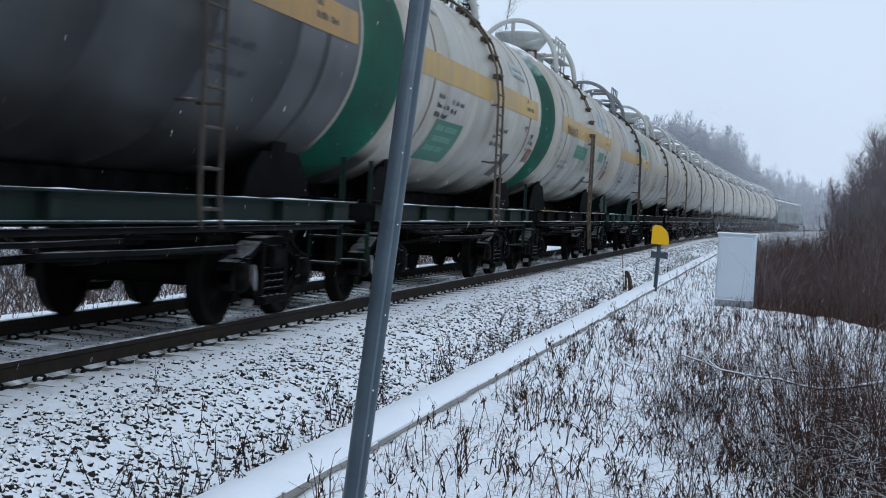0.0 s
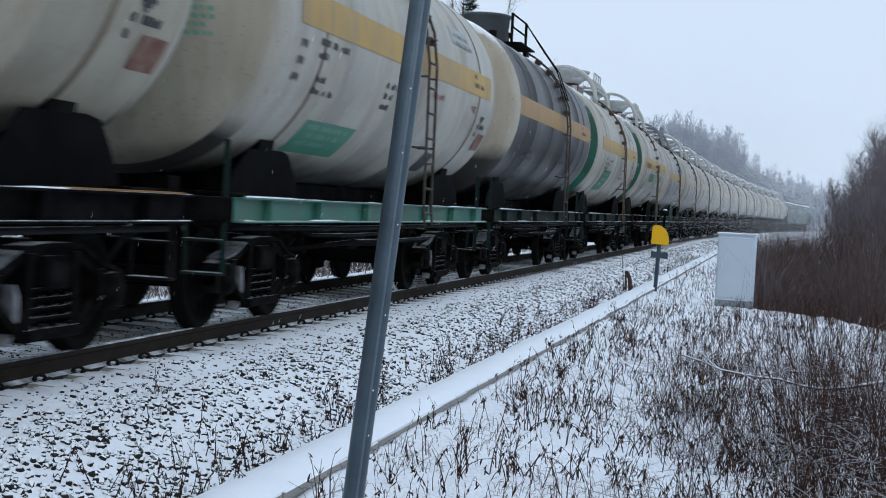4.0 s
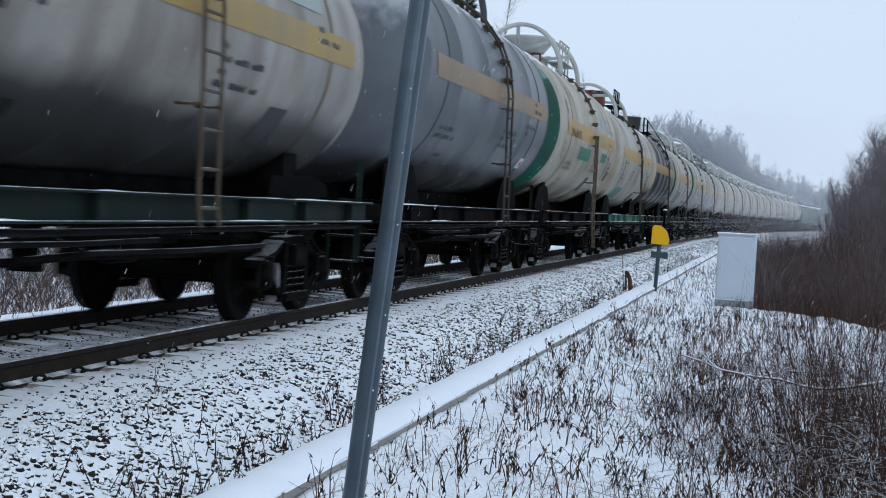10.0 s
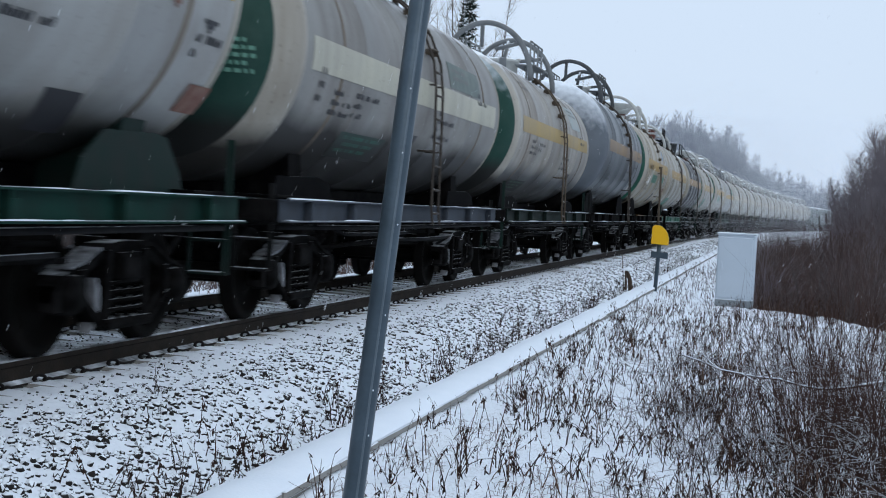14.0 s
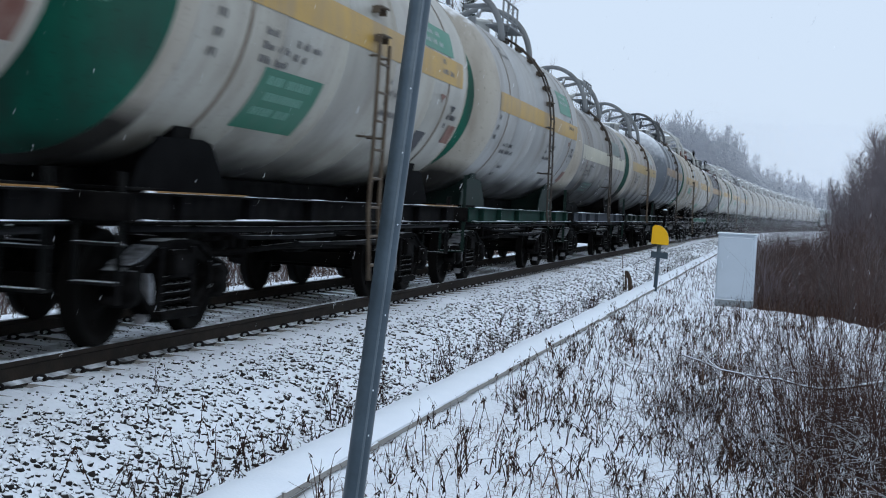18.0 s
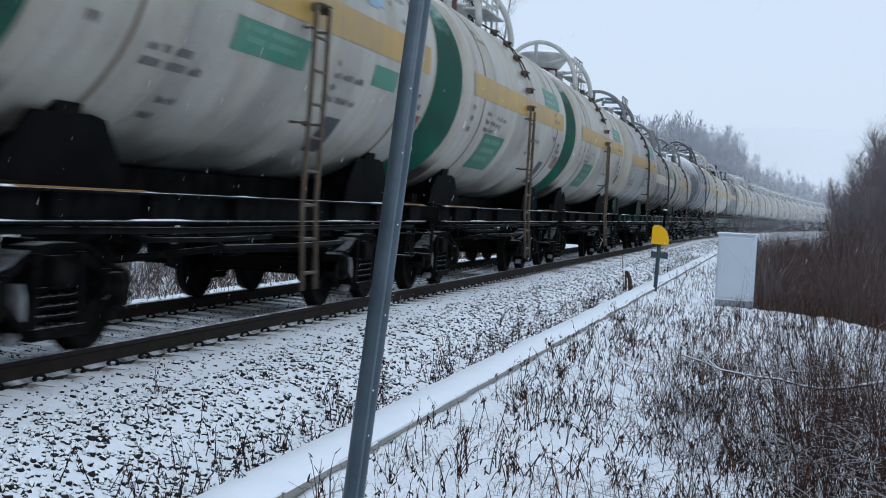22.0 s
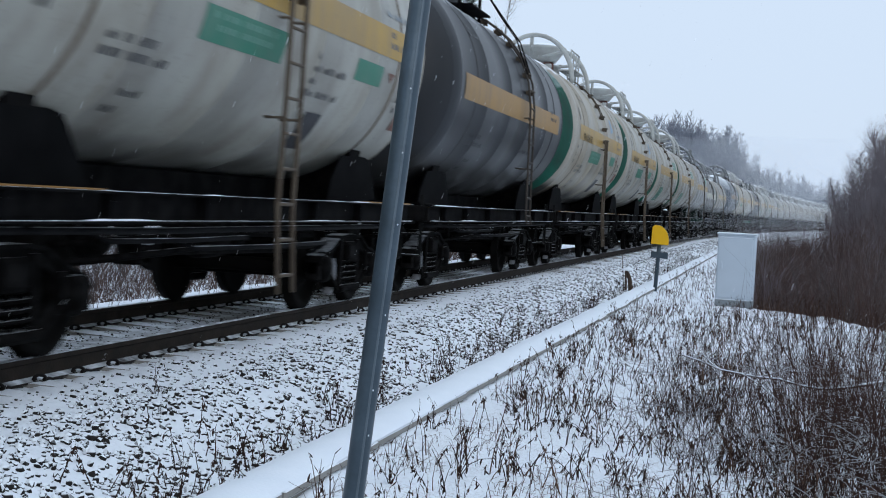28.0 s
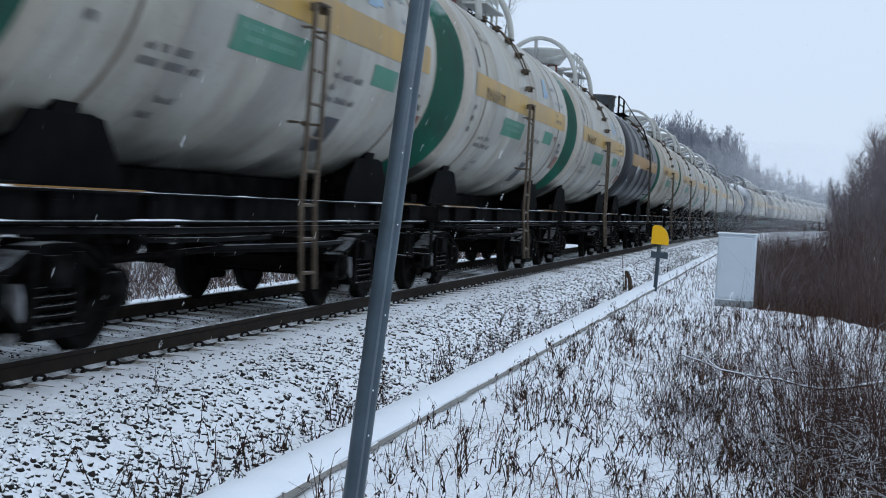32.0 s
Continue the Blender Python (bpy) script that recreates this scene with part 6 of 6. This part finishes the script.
def spruce_meshes(seed, height):
    rnd = random.Random(seed)
    trunk = [(0, 0, -0.2, 0, 0, height, 0.16, 0.01)]
    leaves = []
    z = 0.8
    while z < height - 0.1:
        reach = (height - z) * 0.21 + 0.1
        for _ in range(9):
            a = rnd.uniform(0, 6.283)
            n = max(2, int(reach / 0.22))
            for j in range(n):
                f = (j + 0.5) / n
                c = Vector((math.cos(a) * reach * f, math.sin(a) * reach * f, z - 0.35 * reach * f + rnd.gauss(0, 0.05)))
                for _k in range(3):
                    d = Vector((math.cos(a) + rnd.gauss(0, 0.6), math.sin(a) + rnd.gauss(0, 0.6), -0.35 + rnd.gauss(0, 0.25))).normalized() * rnd.uniform(0.25, 0.42)
                    w = d.cross(Vector((rnd.gauss(0, 0.3), rnd.gauss(0, 0.3), 1))).normalized() * 0.06
                    leaves.append((*c, *d, *w))
        z += 0.28
    return sticks("trunk", trunk, M["bark"], 6), blades("crown", leaves, M["needles"])


def plant_tree(meshes, x, y, z, turn, k, label, group):
    t = thing("tree", label, "tree", group, pose(x, y, z, 0, 0, turn) @ Matrix.Diagonal((k, k, k, 1)))
    part("trunk", meshes[0], None, t)
    part("crown", meshes[1], None, t)


def make_trees():
    rnd = random.Random(51)
    alder = [tree_meshes(70 + i, 6.8, 0.06, (M["alder"], M["alder"]), 2, 3, 0.05, 0.35, 48, 1.7) for i in range(3)]
    for i in range(64):
        y = rnd.uniform(60, 95)
        x = 0.036 * y + rnd.uniform(0.25, 5.0)
        k = rnd.uniform(0.62, 0.8) + 0.45 * bank(x - 0.036 * y, 0.2, 2.2)
        plant_tree(alder[i % 3], x, y, ground_z(y, x - TRACK_X), rnd.uniform(0, 360), k, "bare brown alder paled by painted haze, with upright twigs", "trees on the low side")
    birch = [tree_meshes(80 + i, 13.0, 0.12, (M["bark"], M["bark"]), 2, 3, 0.18, 0.26, 38, 1.0) for i in range(3)]
    # farther trees take the twig colour with haze painted in
    hazy = [tree_meshes(85 + i, 13.0, 0.13, (M["hazed"], M["hazed"]), 2, 3, 0.12, 0.27, 48, 1.1) for i in range(4)]
    for i in range(300):
        s = 18 + 330 * ((i + rnd.random()) / 300) ** 0.85
        u = -rnd.uniform(9.5, 19)
        x, y, _t = track(s, u)
        if s < 85:
            plant_tree(birch[i % 3], x, y, ground_z(s, u), rnd.uniform(0, 360), rnd.uniform(0.85, 1.2), "tall leafless birch beyond the track", "trees beyond the track")
        else:
            plant_tree(hazy[i % 4], x, y, ground_z(s, u), rnd.uniform(0, 360), rnd.uniform(0.8, 1.0) + 0.35 * bank(s, 170, 225) * (1 - bank(s, 268, 300)), "tall bare tree paled by painted haze beyond the track", "trees beyond the track")
    spruce = spruce_meshes(91, 13.0)
    for s, u, k in ((70, -9.6, 1.0), (64, -12.5, 0.9), (76, -13, 0.85), (120, -16, 0.9)):
        x, y, _t = track(s, u)
        plant_tree(spruce, x, y, ground_z(s, u), s * 7, k, "dark green spruce beyond the track", "trees beyond the track")


make_trees()


def make_far_woods():
    """Woods at a distance, too many to count, and added ones out of view all round."""
    rnd = random.Random(61)
    segs = []

    def far_tree(x, y, z, h):
        p = Vector((x, y, z))
        segs.append((x, y, z, x, y, z + h, 0.12, 0.02))
        for _ in range(26):
            f = rnd.uniform(0.12, 0.97)
            a = rnd.uniform(0, 6.283)
            l = h * 0.30 * (1.12 - f)
            q = p + Vector((0, 0, h * f))
            e = q + Vector((math.cos(a) * l * 0.6, math.sin(a) * l * 0.6, l))
            segs.append((*q, *e, 0.05, 0.02))
            for _k in range(3):
                g = q.lerp(e, rnd.uniform(0.3, 1.0))
                e2 = g + Vector((rnd.gauss(0, 0.45), rnd.gauss(0, 0.45), rnd.uniform(0.2, 0.9))) * l * 0.6
                segs.append((*g, *e2, 0.036, 0.015))

    for i in range(860):
        # a tall stand first, lower woods further on
        s = 205 + 63 * rnd.random() if i < 400 else 268 + 330 * rnd.random()
        u = -rnd.uniform(10, 40)
        x, y, _t = track(s, u)
        far_tree(x, y, ground_z(s, u), rnd.uniform(13, 18.5) if i < 400 else rnd.uniform(11, 16))
    for _ in range(160):
        s = 300 + 220 * rnd.random()
        u = rnd.uniform(18, 60)
        x, y, _t = track(s, u)
        far_tree(x, y, ground_z(s, u), rnd.uniform(6, 10))
    tagged(part("far_woods", sticks("far_woods", segs, M["hazed"]), None), "distant bare woods paled by painted haze", "woods", kind="stuff")
    # trees added behind and beside the eye, unseen, to cut low side light
    segs = []
    for _ in range(300):
        a = rnd.uniform(2.2, 6.6)
        d = rnd.uniform(45, 90)
        x, y = d * math.cos(a), d * math.sin(a)
        if x < -2 and y > -8 and x > -14:
            continue
        far_tree(x, y, -1.0, rnd.uniform(7, 12))
    tagged(part("woods_behind", sticks("woods_behind", segs, M["bark"]), None), "bare brown woods added out of view to dim side light", "woods", kind="stuff")


make_far_woods()


def make_dead_plants():
    """Bigger withered plants with hanging leaves."""
    rnd = random.Random(77)
    kinds = []
    for i in range(5):
        stems, leaves = [], []
        for _ in range(5):
            d = Vector((rnd.gauss(0, 0.35), rnd.gauss(0, 0.35), 1)).normalized()
            p = Vector((rnd.gauss(0, 0.03), rnd.gauss(0, 0.03), -0.03))
            l = rnd.uniform(0.22, 0.42)
            for j in range(4):
                d = (d + Vector((rnd.gauss(0, 0.15), rnd.gauss(0, 0.15), -0.12 * j))).normalized()
                q = p + d * l / 4
                stems.append((*p, *q, 0.005 - 0.0009 * j, 0.0042 - 0.0009 * j))
                for _k in range(3 if j else 1):
                    leaf(rnd, leaves, p.lerp(q, rnd.random()) + Vector((rnd.gauss(0, 0.012), rnd.gauss(0, 0.012), 0)), rnd.uniform(0.018, 0.045))
                p = q
        kinds.append((sticks("stalk_clump", stems, M["weed"]), blades("withered_leaves", leaves, M["weed"])))
    spots = [(-3.55, 15.8), (-3.42, 15.0), (-3.6, 11.3), (-3.4, 10.9), (-3.5, 12.8), (-4.35, 9.6), (-3.25, 9.4), (-3.7, 19.5), (-3.3, 21.0), (-3.5, 24.0), (-3.4, 27.5),
             (-1.2, 9.5), (-0.9, 9.3), (-1.05, 9.8), (-0.3, 10.4), (-1.9, 11.6), (-2.2, 13.0), (-1.0, 12.5), (-0.4, 13.2), (-1.6, 15.2), (-0.6, 16.4), (-2.3, 17.5), (-1.2, 18.5), (-0.2, 19.2), (-2.1, 21.5)]
    for i in range(42):
        y = 9 + 24 * rnd.random()
        spots.append((TRACK_X + 2.98 - abs(rnd.gauss(0, 0.3)), y))
    for i in range(90):
        y = 8.5 + 19 * rnd.random() ** 1.4
        x = rnd.uniform(-2.5, 0.06 * y)
        if noise.noise((x * 1.3, y * 0.8, 7.0)) > -0.12:
            spots.append((x, y))
    for i, (x, y) in enumerate(spots):
        k = rnd.uniform(0.6, 1.1)
        t = thing("withered_plant", "withered dark-leaved plant standing in snow", "plant", "withered plants",
                  pose(x, y, ground_z(y, x - TRACK_X), 0, 0, rnd.uniform(0, 360)) @ Matrix.Diagonal((k, k, k, 1)))
        part("stalk_clump", kinds[i % 5][0], None, t)
        part("withered_leaves", kinds[i % 5][1], None, t)


make_dead_plants()


def make_fallen_branch():
    rnd = random.Random(5)
    base = Vector((-0.60, 13.6, -0.062))
    t = thing("fallen_branch", "long thin fallen branch carrying a line of snow", "branch", at=Matrix.Translation(base))
    boughs = [("bough", 0.012, [(-0.81, 13.9, -0.04), (-0.60, 13.6, -0.062), (-0.41, 13.3, -0.096), (-0.07, 12.9, -0.094), (0.125, 12.7, -0.076), (0.315, 12.5, -0.097), (0.495, 12.3, -0.088),
                               (0.67, 12.2, -0.048), (0.82, 12.1, 0.0), (0.99, 12.0, 0.053), (1.26, 11.9, 0.122)]),
              ("side_bough", 0.006, [(-0.07, 12.9, -0.094), (0.10, 12.9, -0.04), (0.217, 12.9, 0.021), (0.30, 12.95, 0.05)]),
              ("side_bough", 0.006, [(-0.41, 13.3, -0.096), (-0.52, 13.6, -0.06), (-0.60, 13.9, -0.02), (-0.63, 14.1, 0.02)]),
              ("side_bough", 0.007, [(-0.20, 13.05, -0.095), (-0.02, 12.7, -0.15), (0.10, 12.4, -0.22), (0.24, 12.1, -0.30)])]
    segs = []
    for name, r, pts in boughs:
        pts = [tuple(Vector(p) - base) for p in pts]
        n = len(pts)
        rs = [r * (0.45 + 0.55 * i / (n - 1)) if name == "bough" else r * (1.0 - 0.5 * i / (n - 1)) for i in range(n)]
        ob = part(name, Shape().tube(pts, rs, 7), M["twig"], t)
        part("snow_line", Shape().tube([(x, y, z + q * 0.9) for (x, y, z), q in zip(pts, rs)], [q * rnd.uniform(0.65, 1.0) for q in rs], 6), M["snow_lump"], ob, "line of snow along the branch")
        for i in range(1, n):
            for _ in range(3 if name == "bough" else 2):
                d = (rnd.gauss(-0.5, 0.5), rnd.gauss(0.4, 0.5), rnd.gauss(0.1, 0.4))
                grow(rnd, segs, pts[i], d, rnd.uniform(0.25, 0.6), 0.0042, 1, 0.5, 2, 3)
    tagged(part("twig_spray", sticks("twig_spray", segs, M["snowy_twig"]), None, t), kind="stuff")
    for p in ((0.495, 12.3, -0.088), (0.99, 12.0, 0.053)):
        q = Vector(p) - base
        part("prop_stem", Shape().tube([tuple(q), (q.x - 0.03, q.y + 0.02, ground_z(p[1], p[0] - TRACK_X) - base.z - 0.05)], 0.009, 6), M["twig"], t)
    # a dense dark bush that the branch has fallen across
    x, y = 0.645, 12.62
    bush = thing("dense_bush", "dense dark twiggy bush under a fallen branch", "bush", at=pose(x, y, ground_z(y, x - TRACK_X)))
    part("stem_clump", shrub_mesh(48, 0.74, 26, M["twig"], 0.0062, 0.17, 3, 2, 4, 0.09), None, bush)


make_fallen_branch()


# ---- diesel locomotive at the head of the train ----
LOCOMOTIVES = []


def make_locomotive():
    m = on_track(300.0)
    w = thing("diesel_locomotive", "dark green diesel locomotive section with a rounded roof", "locomotive", "locomotive sections", m)
    out = [(-1.48, 1.15), (1.48, 1.15), (1.50, 3.1), (1.38, 3.75), (1.05, 4.25), (0.5, 4.48), (0, 4.52), (-0.5, 4.48), (-1.05, 4.25), (-1.38, 3.75), (-1.50, 3.1)]
    part("body", Shape().prism(out, -8.2, 8.2, "y"), M["loco_green"], w)
    part("underframe", Shape().box(0, 0, 1.05, 2.7, 16.6, 0.2, 0.02).box(0, 0, 0.75, 2.2, 4.0, 0.6, 0.06), M["black"], w)
    for k in (-1, 1):
        for y in (-5.5, -3.3, -1.1, 1.1, 3.3, 5.5):
            part("window", Shape().box(k * 1.5, y, 3.0, 0.03, 0.85, 0.6, 0.01), M["glass"], w)
        bg = part("bogie", Shape().box(0, k * 4.6, 0.62, 2.2, 4.6, 0.32, 0.05), M["bogie"], w)
        for y in (-1.85, 0, 1.85):
            part("wheelset", Shape().lathe([(-0.85, 0.001), (-0.85, 0.47), (-0.73, 0.525), (-0.7, 0.1), (0.7, 0.1), (0.73, 0.525), (0.85, 0.47), (0.85, 0.001)], 20, "x", (0, k * 4.6 + y, 0.525)), M["wheel"], bg)
    for y in (-3.0, 0.5, 3.5):
        part("roof_fan", Shape().tube([(0, y, 4.45), (0, y, 4.62)], 0.7, 18), M["black"], w)
    LOCOMOTIVES.append(w)
    for j in (1, 2):
        LOCOMOTIVES.append(copy_thing(w, on_track(300.0 + 17.4 * j)))


make_locomotive()


# ---- falling snow ----
SNOWFALLS = []


def make_snowfall():
    """Flakes in the air: a few close by, and very many small ones far off that veil the distance."""
    rng = np.random.default_rng(8)

    def flakes(name, label, c, r):
        n = len(c)
        a = rng.normal(size=(n, 3))
        a /= np.linalg.norm(a, axis=1, keepdims=True)
        b = np.cross(a, rng.normal(size=(n, 3)))
        b /= np.linalg.norm(b, axis=1, keepdims=True)
        r = (r * rng.uniform(0.6, 1.3, n))[:, None]
        v = np.stack([c - a * r, c + a * r * 0.6 - b * r * 0.85, c + a * r * 0.6 + b * r * 0.85], 1).reshape(-1, 3)
        q = np.arange(n)[:, None] * 3 + np.arange(3)[None, :]
        return tagged(part(name, fast_mesh(name, v, q, M["flake"]), None), label, "snow", kind="stuff")

    # close flakes, driven to the left as they fall
    n = 34000
    y = rng.uniform(2.2, 20, n)
    near = np.stack([y * rng.uniform(-0.62, 0.12, n) + rng.uniform(-3.5, 15.0, n), y + 4.0, rng.uniform(-1, 46, n)], 1)
    SNOWFALLS.append((flakes("near_snowflakes", "white snowflakes falling through the air", near, np.full(n, 0.0058)), 1.3, -0.42))
    # far flakes
    n = 1900000
    y = 60 + 280 * rng.uniform(0, 1, n) ** 1.2
    z = rng.uniform(0, 1, n) * (0.062 * y + 8.0) - 1.0
    lean = BEND * np.maximum(y - BEND_FROM, 0) ** 2 / 2
    far = np.stack([TRACK_X + lean + rng.uniform(-0.085, 0.075, n) * y, y, z], 1)
    SNOWFALLS.append((flakes("far_snowflakes", "dense fine snowfall veiling the distance", far, 0.000080 * y), 0.25, 0.02))


make_snowfall()


def run(t):
    """Metres along the track of the first dark wagon's middle at t seconds."""
    return ((((-1.3654e-06 * t + 8.7332e-05) * t - 0.00108545) * t + 0.00599798) * t + 4.8505206) * t + 9.887721


def motions():
    times = [0.5 * i for i in range(65)]
    for k, w in WAGONS:
        walk(w, [(t, on_track(run(t) - PITCH * k)) for t in times])
    for j, w in enumerate(LOCOMOTIVES):
        walk(w, [(t, on_track(run(t) + PITCH * 15.5 + 9.6 + 17.4 * j)) for t in times])
    # wheels roll without slipping; the far ones are too small to see turning
    ticks = [0.1 * i for i in range(321)]
    turns = [-math.degrees(run(t) / 0.4785) for t in ticks]
    for ob, a, k in WHEELSETS:
        if k >= -4:
            walk(ob, [(t, pose(0, a, 0.4785, g)) for t, g in zip(ticks, turns)])
    for flakes, speed, drift in SNOWFALLS:
        walk(flakes, [(t, pose(drift * t, -0.1 * t, -speed * t)) for t in (0.0, 8.0, 16.0, 24.0, 32.0)])


motions()
